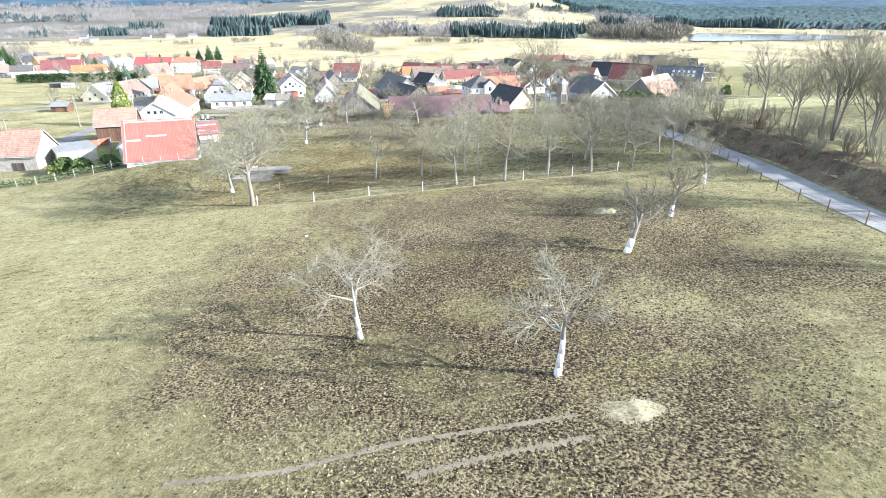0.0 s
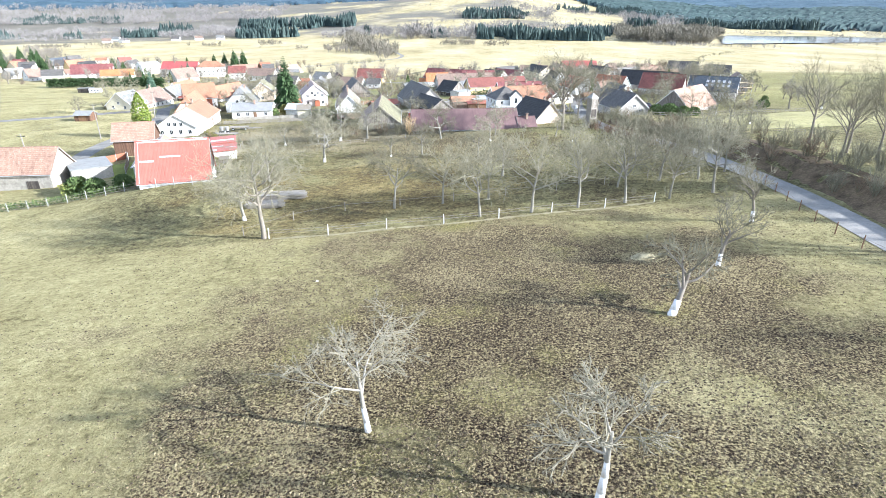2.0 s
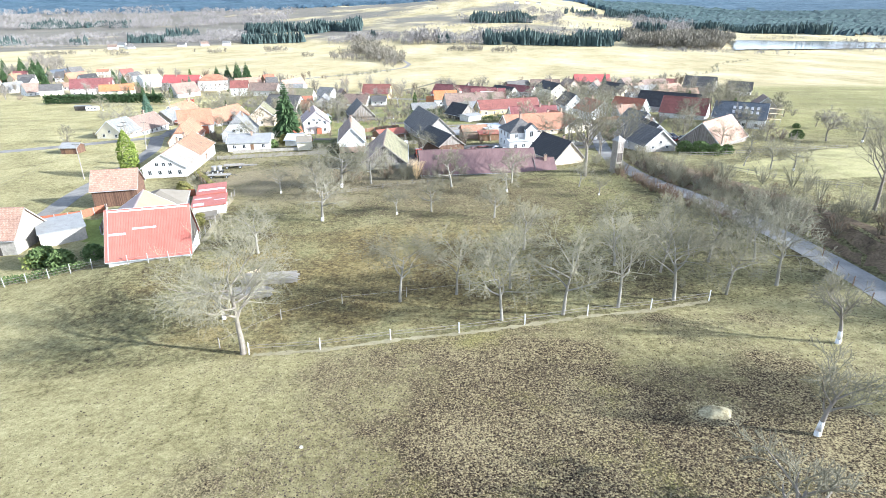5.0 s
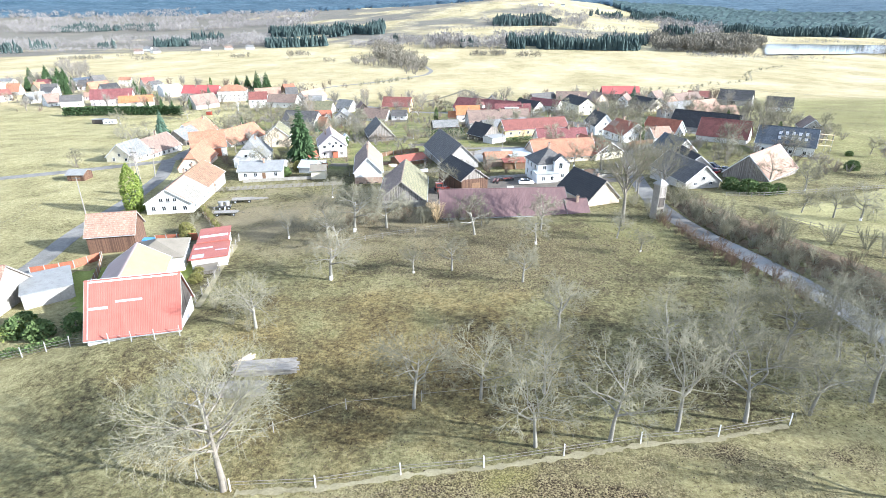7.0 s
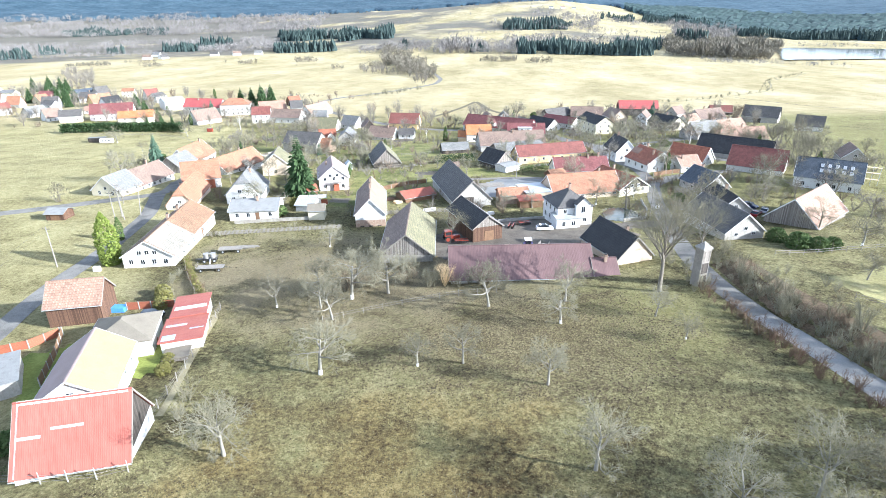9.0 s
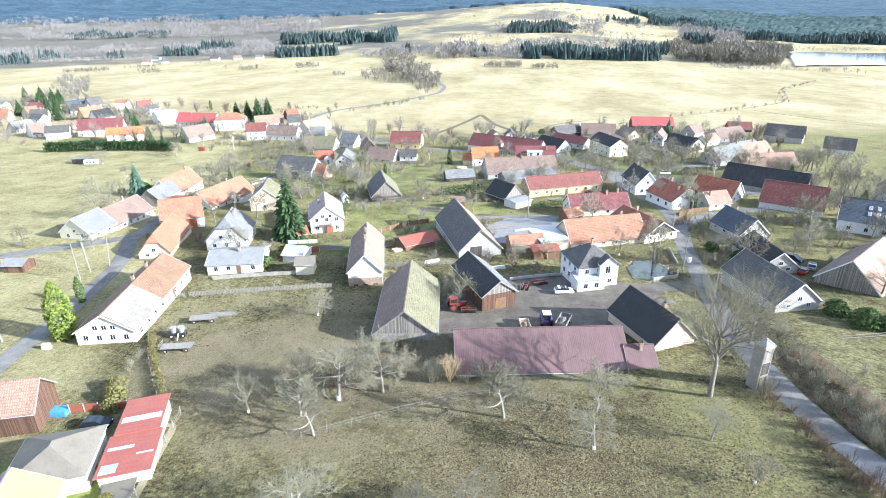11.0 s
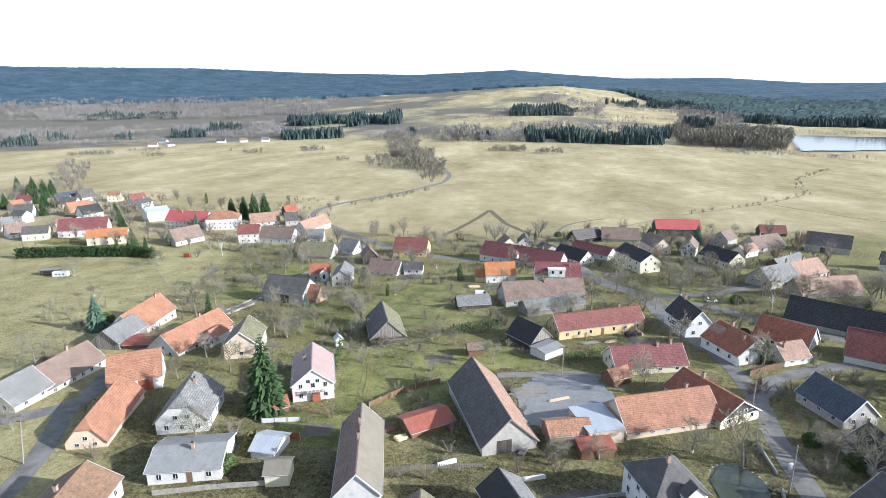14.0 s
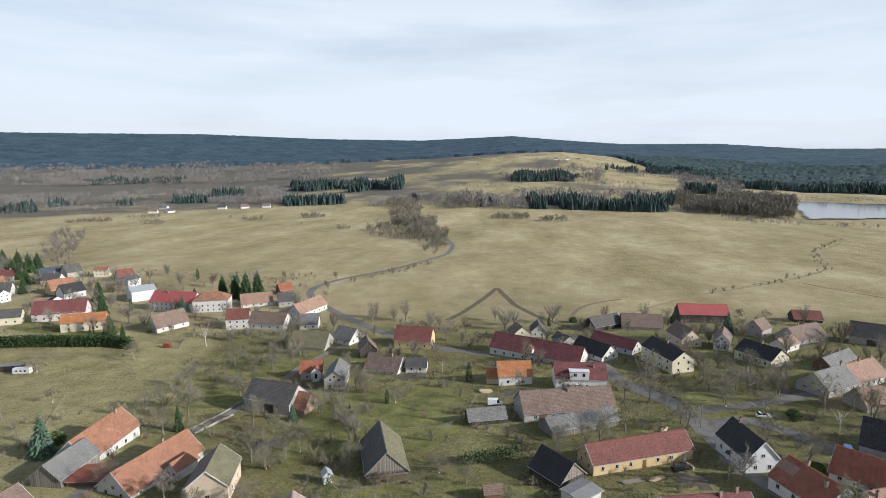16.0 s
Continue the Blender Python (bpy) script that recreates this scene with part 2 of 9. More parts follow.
plain("wood_brown", (0.10, 0.06, 0.035), (0.22, 0.13, 0.075), 0.8, 8.0, 1.0)
plain("wood_red", (0.22, 0.07, 0.04), (0.34, 0.12, 0.065), 0.75, 8.0, 1.0)
plain("wood_new", (0.48, 0.36, 0.22), (0.66, 0.53, 0.36), 0.8, 8.0, 1.0)
plain("steel_dark", (0.05, 0.05, 0.05), (0.12, 0.12, 0.12), 0.5, 8.0, 1.0, metal=0.6)
plain("white_paint", (0.56, 0.56, 0.55), (0.68, 0.68, 0.67), 0.45, 8.0, 1.0, bump=0.05, dirt=((0.36, 0.35, 0.33), 0.4))
plain("rubber", (0.012, 0.012, 0.012), (0.04, 0.038, 0.035), 0.85, 8.0, 1.0)
plain("water", (0.035, 0.042, 0.032), (0.07, 0.08, 0.06), 0.12, 1.0, 0.1, bump=0.03)
plain("blue_tarp", (0.05, 0.20, 0.50), (0.12, 0.32, 0.66), 0.5, 3.0, 1.0)
plain("green_mesh", (0.02, 0.16, 0.08), (0.05, 0.26, 0.14), 0.7, 3.0, 1.0)
plain("insulator", (0.10, 0.06, 0.04), (0.2, 0.12, 0.08), 0.3)
plain("cement_sheet", (0.16, 0.16, 0.155), (0.27, 0.27, 0.26), 0.9, 5.0, 0.5, dirt=((0.11, 0.105, 0.095), 0.6))
plain("felt_tan", (0.145, 0.127, 0.10), (0.22, 0.195, 0.155), 0.9, 5.0, 0.4, dirt=((0.105, 0.095, 0.075), 0.5))
plain("roof_yellow", (0.205, 0.172, 0.095), (0.265, 0.225, 0.135), 0.7, 5.0, 0.4, dirt=((0.16, 0.135, 0.09), 0.5))
plain("roof_pinkgrey", (0.24, 0.175, 0.155), (0.35, 0.265, 0.24), 0.7, 5.0, 0.4)
# blue haze of distance is put into this forest's base colour
plain("far_forest_hazed", (0.018, 0.042, 0.062), (0.062, 0.098, 0.125), 0.95, 0.05, 0.01, bump=0.0, dirt=((0.075, 0.094, 0.108), 0.4), spread=0.12)
plain("far_conifer", (0.024, 0.040, 0.040), (0.060, 0.082, 0.074), 0.95, 0.05, 0.015, bump=0.0, spread=0.15)
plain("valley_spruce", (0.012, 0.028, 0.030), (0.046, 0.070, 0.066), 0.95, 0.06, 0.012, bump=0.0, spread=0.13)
plain("bush_dark", (0.10, 0.09, 0.068), (0.215, 0.195, 0.155), 0.95, 0.3, 0.05, bump=0.0)
# grey bark, paled further: the far haze sits in the colour
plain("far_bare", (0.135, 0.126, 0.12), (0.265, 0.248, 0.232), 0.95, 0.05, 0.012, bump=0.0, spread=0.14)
tiles("tile_orange", (0.295, 0.137, 0.08), (0.375, 0.19, 0.118), (0.17, 0.078, 0.045), moss=((0.23, 0.185, 0.14), 0.5))
tiles("tile_bright", (0.37, 0.16, 0.07), (0.45, 0.205, 0.095), (0.27, 0.09, 0.03))
tiles("tile_faded", (0.195, 0.11, 0.065), (0.275, 0.17, 0.105), (0.12, 0.075, 0.048), moss=((0.22, 0.185, 0.13), 0.8))
tiles("tile_pale", (0.225, 0.21, 0.18), (0.30, 0.28, 0.245), (0.15, 0.135, 0.11), moss=((0.22, 0.165, 0.115), 0.7))
tiles("tile_salmon", (0.28, 0.175, 0.125), (0.37, 0.24, 0.18), (0.20, 0.115, 0.08), moss=((0.24, 0.19, 0.14), 0.5))
tiles("tile_red", (0.285, 0.10, 0.058), (0.37, 0.148, 0.088), (0.15, 0.05, 0.03), moss=((0.20, 0.13, 0.09), 0.4))
tiles("tile_redbrown", (0.165, 0.06, 0.05), (0.225, 0.088, 0.072), (0.11, 0.04, 0.032), moss=((0.17, 0.10, 0.08), 0.4))
tiles("tile_brown", (0.18, 0.125, 0.10), (0.26, 0.185, 0.15), (0.09, 0.065, 0.05), moss=((0.25, 0.22, 0.16), 0.4))
tiles("tile_mixed", (0.31, 0.145, 0.085), (0.41, 0.235, 0.15), (0.18, 0.09, 0.05), tw=0.3, th=0.36, moss=((0.26, 0.20, 0.14), 0.7))
tiles("tile_maroon", (0.165, 0.065, 0.062), (0.225, 0.092, 0.088), (0.10, 0.025, 0.025))
tiles("slate_black", (0.030, 0.030, 0.032), (0.058, 0.056, 0.058), (0.012, 0.012, 0.012), moss=((0.10, 0.10, 0.07), 0.3))
tiles("slate_blue", (0.065, 0.078, 0.095), (0.095, 0.11, 0.13), (0.03, 0.035, 0.045))
tiles("slate_grey", (0.15, 0.15, 0.145), (0.25, 0.245, 0.235), (0.08, 0.08, 0.078), moss=((0.23, 0.22, 0.165), 0.5))
tiles("slate_dark", (0.085, 0.08, 0.076), (0.14, 0.13, 0.125), (0.04, 0.038, 0.036), moss=((0.17, 0.16, 0.10), 0.4))
tiles("moss_shingle", (0.15, 0.14, 0.09), (0.225, 0.21, 0.125), (0.075, 0.07, 0.045), moss=((0.225, 0.21, 0.09), 0.85), patch=((0.13, 0.118, 0.078), 0.6))
sheet_metal("sheet_red", (0.265, 0.082, 0.062), (0.35, 0.125, 0.095), 0.22, rough=0.55, spec=0.2)
sheet_metal("sheet_maroon", (0.115, 0.07, 0.067), (0.175, 0.11, 0.104), 0.30, rough=0.5, spec=0.25)
sheet_metal("sheet_scarlet", (0.30, 0.062, 0.055), (0.41, 0.105, 0.095), 0.3)
sheet_metal("sheet_pale", (0.30, 0.32, 0.345), (0.42, 0.435, 0.45), 0.5)
sheet_metal("sheet_grey", (0.26, 0.27, 0.26), (0.42, 0.43, 0.42), 0.35)
sheet_metal("sheet_rust", (0.235, 0.07, 0.048), (0.33, 0.12, 0.082), 0.4, rough=0.6, spec=0.2)
boards("boards_grey", (0.12, 0.105, 0.09), (0.31, 0.28, 0.245))
boards("boards_dark", (0.035, 0.03, 0.026), (0.10, 0.085, 0.072))
boards("boards_brown", (0.07, 0.038, 0.024), (0.15, 0.085, 0.055))
boards("logs", (0.06, 0.05, 0.042), (0.17, 0.15, 0.125), 0.3, along=2)


def paint(name, c, rough=0.25):
    m, nt, b = base_mat(name, rough)
    v = coords(nt)
    n = noise_node(nt, v, 3.0, 4.0)
    nt.links.new(mixc(nt, "MULTIPLY", mathn(nt, "MULTIPLY", n.outputs["Fac"], 0.25), c, (0.6, 0.58, 0.55)), b.inputs["Base Color"])
    b.inputs["Coat Weight"].default_value = 0.4
    return m


for nm, c in (("car_white", (0.78, 0.78, 0.78)), ("car_black", (0.015, 0.017, 0.022)), ("car_blue", (0.02, 0.03, 0.08)), ("car_red", (0.22, 0.02, 0.02)),
              ("car_silver", (0.42, 0.43, 0.44)), ("car_sky", (0.05, 0.13, 0.30)), ("machine_red", (0.22, 0.045, 0.03)), ("machine_violet", (0.06, 0.04, 0.14))):
    paint(nm, c)
gm, gnt, gb = base_mat("glass", 0.05)
gb.inputs["Base Color"].default_value, gb.inputs["Specular IOR Level"].default_value = (0.02, 0.025, 0.03, 1), 0.6


def ground_material():
    """Winter grass: dry meadow, greener slope, and the trodden paddock near the start."""
    m, nt, b = base_mat("ground_grass", 0.97)
    b.inputs["Specular IOR Level"].default_value = 0.1
    v = nt.nodes.new("ShaderNodeNewGeometry").outputs["Position"]
    sep = nt.nodes.new("ShaderNodeSeparateXYZ")
    nt.links.new(v, sep.inputs[0])
    X, Y = sep.outputs[0], sep.outputs[1]
    big, mid = noise_node(nt, v, 0.012, 6.0, 0.6), noise_node(nt, v, 0.085, 7.0, 0.62)
    fine, clod = noise_node(nt, v, 2.4, 8.0, 0.76), noise_node(nt, v, 6.0, 3.0, 0.6)
    tus = noise_node(nt, v, 0.9, 6.0, 0.72)
    # long soft streaks of the far meadow
    st = nt.nodes.new("ShaderNodeMapping")
    st.inputs["Scale"].default_value, st.inputs["Rotation"].default_value = (0.017, 0.0065, 0.01), (0, 0, -0.25)
    nt.links.new(v, st.inputs["Vector"])
    streak = noise_node(nt, st.outputs[0], 1.0, 12.0, 0.68)
    dry = ramp_node(nt, [(0.35, (0.185, 0.158, 0.078)), (0.44, (0.30, 0.25, 0.135)), (0.52, (0.385, 0.322, 0.188)), (0.60, (0.49, 0.418, 0.265))])
    nt.links.new(mathn(nt, "ADD", mathn(nt, "MULTIPLY", streak.outputs["Fac"], 0.52), mathn(nt, "ADD", mathn(nt, "MULTIPLY", mid.outputs["Fac"], 0.22), mathn(nt, "MULTIPLY", tus.outputs["Fac"], 0.26))), dry.inputs["Fac"])
    green = ramp_node(nt, [(0.40, (0.032, 0.024, 0.014)), (0.455, (0.098, 0.082, 0.043)), (0.51, (0.18, 0.162, 0.078)), (0.575, (0.31, 0.28, 0.145))])
    nt.links.new(mathn(nt, "ADD", mathn(nt, "MULTIPLY", mid.outputs["Fac"], 0.27), mathn(nt, "ADD", mathn(nt, "MULTIPLY", fine.outputs["Fac"], 0.43), mathn(nt, "MULTIPLY", tus.outputs["Fac"], 0.30))), green.inputs["Fac"])
    # mud tones; the near-black stops also paint in the shade between clods
    mud = ramp_node(nt, [(0.435, (0.016, 0.011, 0.007)), (0.475, (0.062, 0.045, 0.027)), (0.515, (0.155, 0.122, 0.069)), (0.57, (0.33, 0.277, 0.155))])
    nt.links.new(mathn(nt, "ADD", mathn(nt, "MULTIPLY", clod.outputs["Fac"], 0.52), mathn(nt, "ADD", mathn(nt, "MULTIPLY", fine.outputs["Fac"], 0.30), mathn(nt, "MULTIPLY", mid.outputs["Fac"], 0.18))), mud.inputs["Fac"])
    olive = ramp_node(nt, [(0.40, (0.125, 0.104, 0.05)), (0.46, (0.245, 0.214, 0.103)), (0.525, (0.335, 0.297, 0.154)), (0.60, (0.45, 0.40, 0.22))])
    nt.links.new(mathn(nt, "ADD", mathn(nt, "MULTIPLY", fine.outputs["Fac"], 0.42), mathn(nt, "ADD", mathn(nt, "MULTIPLY", mid.outputs["Fac"], 0.28), mathn(nt, "MULTIPLY", tus.outputs["Fac"], 0.30))), olive.inputs["Fac"])
    # yellow-green regrowth in soft patches
    regrow = noise_node(nt, v, 0.13, 5.0, 0.6)
    grow = mathn(nt, "MULTIPLY", mathn(nt, "SUBTRACT", regrow.outputs["Fac"], 0.53), 5.0, clamp=True)
    mud_c = mixc(nt, "MULTIPLY", mathn(nt, "MULTIPLY", grow, 0.75), mixc(nt, "MIX", mathn(nt, "MULTIPLY", grow, 0.38), mud.outputs["Color"], (0.30, 0.275, 0.115)), (1.0, 1.03, 0.78))
    # trodden part: an ellipse round the hay and the young trees
    ex = mathn(nt, "MULTIPLY", mathn(nt, "SUBTRACT", X, 8.0), 1.0 / 29.0)
    ey = mathn(nt, "MULTIPLY", mathn(nt, "SUBTRACT", Y, 46.0), 1.0 / 34.0)
    rr = mathn(nt, "SQRT", mathn(nt, "ADD", mathn(nt, "MULTIPLY", ex, ex), mathn(nt, "MULTIPLY", ey, ey)))
    tro = mathn(nt, "ADD", mathn(nt, "MULTIPLY", mathn(nt, "SUBTRACT", 1.0, rr), 2.2), mathn(nt, "MULTIPLY", mathn(nt, "SUBTRACT", mid.outputs["Fac"], 0.44), 7.0), clamp=True)
    for px, py, qx, qy, amount in ((25.0, 25.0, 8.0, 14.0, 0.75), (3.5, 37.0, 4.5, 4.0, 0.45), (-7.0, 21.5, 6.0, 2.6, 0.45), (15.5, 38.0, 4.0, 3.5, 0.4), (2.0, 24.5, 3.5, 2.0, 0.35)):
        ux, uy = mathn(nt, "MULTIPLY", mathn(nt, "SUBTRACT", X, px), 1.0 / qx), mathn(nt, "MULTIPLY", mathn(nt, "SUBTRACT", Y, py), 1.0 / qy)
        ur = mathn(nt, "SQRT", mathn(nt, "ADD", mathn(nt, "MULTIPLY", ux, ux), mathn(nt, "MULTIPLY", uy, uy)))
        tro = mathn(nt, "SUBTRACT", tro, mathn(nt, "MULTIPLY", mathn(nt, "ADD", mathn(nt, "SUBTRACT", 1.0, ur), mathn(nt, "MULTIPLY", mathn(nt, "SUBTRACT", mid.outputs["Fac"], 0.5), 4.0), clamp=True), amount), clamp=True)
    near = mixc(nt, "MIX", tro, olive.outputs["Color"], mud_c)
    slope = mathn(nt, "MULTIPLY", mathn(nt, "ADD", mathn(nt, "SUBTRACT", Y, 76.0), mathn(nt, "MULTIPLY", X, -0.2)), 0.5, clamp=True)
    # fresher grass in the open corner of the orchard
    fx, fy = mathn(nt, "MULTIPLY", mathn(nt, "SUBTRACT", X, 19.0), 1.0 / 17.0), mathn(nt, "MULTIPLY", mathn(nt, "SUBTRACT", Y, 134.0), 1.0 / 20.0)
    fr = mathn(nt, "SQRT", mathn(nt, "ADD", mathn(nt, "MULTIPLY", fx, fx), mathn(nt, "MULTIPLY", fy, fy)))
    fresh = mathn(nt, "ADD", mathn(nt, "MULTIPLY", mathn(nt, "SUBTRACT", 0.95, fr), 1.6), mathn(nt, "MULTIPLY", mathn(nt, "SUBTRACT", mid.outputs["Fac"], 0.5), 3.0), clamp=True)
    grn = mixc(nt, "MIX", mathn(nt, "MULTIPLY", grow, 0.3), green.outputs["Color"], (0.25, 0.235, 0.10))
    grn = mixc(nt, "MIX", mathn(nt, "MULTIPLY", fresh, 0.45), grn, (0.235, 0.225, 0.088))
    gx, gy = mathn(nt, "MULTIPLY", mathn(nt, "ADD", X, 34.0), 1.0 / 46.0), mathn(nt, "MULTIPLY", mathn(nt, "SUBTRACT", Y, 154.0), 1.0 / 28.0)
    gr = mathn(nt, "SQRT", mathn(nt, "ADD", mathn(nt, "MULTIPLY", gx, gx), mathn(nt, "MULTIPLY", gy, gy)))
    worn = mathn(nt, "ADD", mathn(nt, "MULTIPLY", mathn(nt, "SUBTRACT", 1.0, gr), 1.5), mathn(nt, "MULTIPLY", mathn(nt, "SUBTRACT", mid.outputs["Fac"], 0.47), 4.0), clamp=True)
    grn = mixc(nt, "MIX", mathn(nt, "MULTIPLY", worn, 0.9), grn, mixc(nt, "MIX", 0.55, mud.outputs["Color"], (0.255, 0.212, 0.142)))
    bx, by = mathn(nt, "MULTIPLY", mathn(nt, "ADD", X, 14.0), 1.0 / 30.0), mathn(nt, "MULTIPLY", mathn(nt, "SUBTRACT", Y, 94.0), 1.0 / 25.0)
    bro = mathn(nt, "SQRT", mathn(nt, "ADD", mathn(nt, "MULTIPLY", bx, bx), mathn(nt, "MULTIPLY", by, by)))
    bare = mathn(nt, "ADD", mathn(nt, "MULTIPLY", mathn(nt, "SUBTRACT", 1.0, bro), 1.5), mathn(nt, "MULTIPLY", mathn(nt, "SUBTRACT", regrow.outputs["Fac"], 0.5), -4.0), clamp=True)
    grn = mixc(nt, "MULTIPLY", mathn(nt, "MULTIPLY", bare, 0.9), grn, (1.0, 0.86, 0.75))
    hx, hy = mathn(nt, "MULTIPLY", mathn(nt, "SUBTRACT", X, 2.0), 1.0 / 24.0), mathn(nt, "MULTIPLY", mathn(nt, "SUBTRACT", Y, 130.0), 1.0 / 16.0)
    hr = mathn(nt, "SQRT", mathn(nt, "ADD", mathn(nt, "MULTIPLY", hx, hx), mathn(nt, "MULTIPLY", hy, hy)))
    hoof = mathn(nt, "ADD", mathn(nt, "MULTIPLY", mathn(nt, "SUBTRACT", 1.0, hr), 1.6), mathn(nt, "MULTIPLY", mathn(nt, "SUBTRACT", mid.outputs["Fac"], 0.5), 3.0), clamp=True)
    grn = mixc(nt, "MIX", mathn(nt, "MULTIPLY", hoof, 0.6), grn, mud.outputs["Color"])
    a = mixc(nt, "MIX", slope, near, grn)
    plots = noise_node(nt, v, 0.045, 5.0, 0.6)
    plot = ramp_node(nt, [(0.40, (0.075, 0.06, 0.034)), (0.46, (0.205, 0.18, 0.088)), (0.52, (0.21, 0.205, 0.08)), (0.59, (0.36, 0.315, 0.17))])
    nt.links.new(mathn(nt, "ADD", mathn(nt, "MULTIPLY", plots.outputs["Fac"], 0.36), mathn(nt, "ADD", mathn(nt, "MULTIPLY", tus.outputs["Fac"], 0.36), mathn(nt, "MULTIPLY", fine.outputs["Fac"], 0.28))), plot.inputs["Fac"])
    a = mixc(nt, "MIX", mathn(nt, "MULTIPLY", mathn(nt, "MULTIPLY", mathn(nt, "SUBTRACT", Y, 196.0), 0.03, clamp=True), 0.75), a, plot.outputs["Color"])
    left = mathn(nt, "MULTIPLY", mathn(nt, "SUBTRACT", -78.0, mathn(nt, "ADD", X, mathn(nt, "MULTIPLY", mathn(nt, "SUBTRACT", Y, 160.0), 0.35))), 0.12, clamp=True)
    a = mixc(nt, "MIX", left, a, olive.outputs["Color"])
    far = mathn(nt, "MULTIPLY", mathn(nt, "ADD", mathn(nt, "SUBTRACT", Y, 395.0), mathn(nt, "MULTIPLY", X, -0.12)), 0.02, clamp=True)
    a = mixc(nt, "MIX", far, a, dry.outputs["Color"])
    # rough scrub country beyond the wide fields
    dx, dy = mathn(nt, "ADD", X, 20.0), mathn(nt, "SUBTRACT", Y, 136.0)
    dist = mathn(nt, "SQRT", mathn(nt, "ADD", mathn(nt, "MULTIPLY", dx, dx), mathn(nt, "MULTIPLY", dy, dy)))
    scrub_n = noise_node(nt, v, 0.0035, 6.0, 0.6)
    scrub = mathn(nt, "MULTIPLY", mathn(nt, "MULTIPLY", mathn(nt, "SUBTRACT", dist, 1190.0), 0.02, clamp=True), mathn(nt, "MULTIPLY", mathn(nt, "SUBTRACT", mathn(nt, "SUBTRACT", scrub_n.outputs["Fac"], 0.47), mathn(nt, "MULTIPLY", X, 0.00017)), 8.0, clamp=True))
    a = mixc(nt, "MIX", mathn(nt, "MULTIPLY", scrub, 0.88), a, (0.115, 0.107, 0.098))
    var = ramp_node(nt, [(0.3, (0.80, 0.81, 0.78)), (0.7, (1.09, 1.09, 1.06))])
    nt.links.new(big.outputs["Fac"], var.inputs["Fac"])
    a = mixc(nt, "MULTIPLY", 0.8, a, var.outputs["Color"])
    nt.links.new(a, b.inputs["Base Color"])
    h = mathn(nt, "ADD", fine.outputs["Fac"], mathn(nt, "MULTIPLY", clod.outputs["Fac"], 0.8))
    bump_to(nt, b, h, 1.0, 0.45)
    return m


ground_material()
M = MATS

# ---- ground ----
YK = (0.0, 30.0, 60.0, 90.0, 125.0, 160.0, 200.0, 260.0, 330.0, 480.0, 700.0, 1000.0)
ZK = (8.948, 6.5339, 4.457, 2.3731, 2.1519, 0.3218, -2.367, -4.5143, -9.5125, -15.4093, -20.8873, -25.91)
CY = (0.0, 60.0, 100.0, 160.0, 210.0, 330.0, 500.0)
CK = (0.0507, 0.0502, 0.0573, 0.0452, 0.0157, 0.0439, -0.0015)
LANE = ((40, -60), (41.5, -20), (42.5, 10), (44, 40), (45, 52), (46, 65), (47.4, 76), (48, 88), (46.5, 100), (43.5, 115), (40, 127), (37, 137), (35, 147), (34, 160), (35, 173), (36.2, 186), (38.4, 200), (39.7, 214), (42.4, 228), (43.5, 240), (43.4, 253), (38.5, 268), (36.5, 280), (36.6, 290))
LX, LY = [p[0] for p in LANE], [p[1] for p in LANE]
# the lane runs in a cutting: height of the bank beside it
BY, BH = (15.0, 40.0, 60.0, 100.0, 125.0, 150.0, 166.0, 176.0), (0.0, 1.4, 2.4, 2.6, 2.0, 1.7, 0.8, 0.0)
# heights of the far country by bearing (degrees right of north) and distance
FAR_R = (1050.0, 1500.0, 2000.0, 2600.0, 3300.0, 4300.0, 5200.0)
FAR = ((-45, (-26, -26, -22, 5, 70, 235, 200)), (-30, (-26, -26, -22, 8, 75, 245, 200)), (-18, (-26, -20, -6, 30, 85, 215, 180)), (-9, (-26, -6, 20, 62, 95, 205, 180)),
       (0, (-26, 2, 40, 100, 110, 235, 190)), (5, (-26, 2, 38, 104, 112, 200, 170)), (11, (-26, -4, 20, 72, 100, 165, 150)), (19, (-26, -14, 2, 30, 85, 160, 140)),
       (26, (-26, -24, -10, 6, 62, 118, 100)), (45, (-26, -24, -12, 4, 55, 104, 90)))


def ground_z(x, y):
    x, y = np.asarray(x, float), np.asarray(y, float)
    z = sum(np.interp(y + d, YK, ZK) for d in (-9, -4, 0, 4, 9)) / 5
    z = z + np.interp(y, CY, CK) * 110 * np.tanh(x / 110)
    z = z + 2.6 * np.exp(-((x + 48) ** 2 / 300 + (y - 95) ** 2 / 120))
    u = x - np.interp(y, LY, LX) - 2.9
    a, b = np.clip(u / 4.2, 0, 1), np.clip((u - 9) / 16, 0, 1)
    z = z + np.interp(y, BY, BH) * a * a * (3 - 2 * a) * (1 - b * b * (3 - 2 * b))
    r = np.hypot(x + 20, y - 136)
    az = np.degrees(np.arctan2(x + 20, np.maximum(y - 136, 1.0)))
    rows = np.array([np.interp(r, FAR_R, zs) for _, zs in FAR])
    bear = [b for b, _ in FAR]
    k = np.clip(az, bear[0], bear[-1])
    zf = sum(rows[i] * np.interp(k, bear, np.eye(len(bear))[i]) for i in range(len(bear)))
    w = np.clip((r - 850) / 250, 0, 1)
    w = w * w * (3 - 2 * w)
    return z * (1 - w) + zf * w


def lerp_at(v, ks, zs):
    if v <= ks[0]:
        return zs[0]
    for i in range(1, len(ks)):
        if v <= ks[i]:
            return zs[i - 1] + (zs[i] - zs[i - 1]) * (v - ks[i - 1]) / (ks[i] - ks[i - 1])
    return zs[-1]


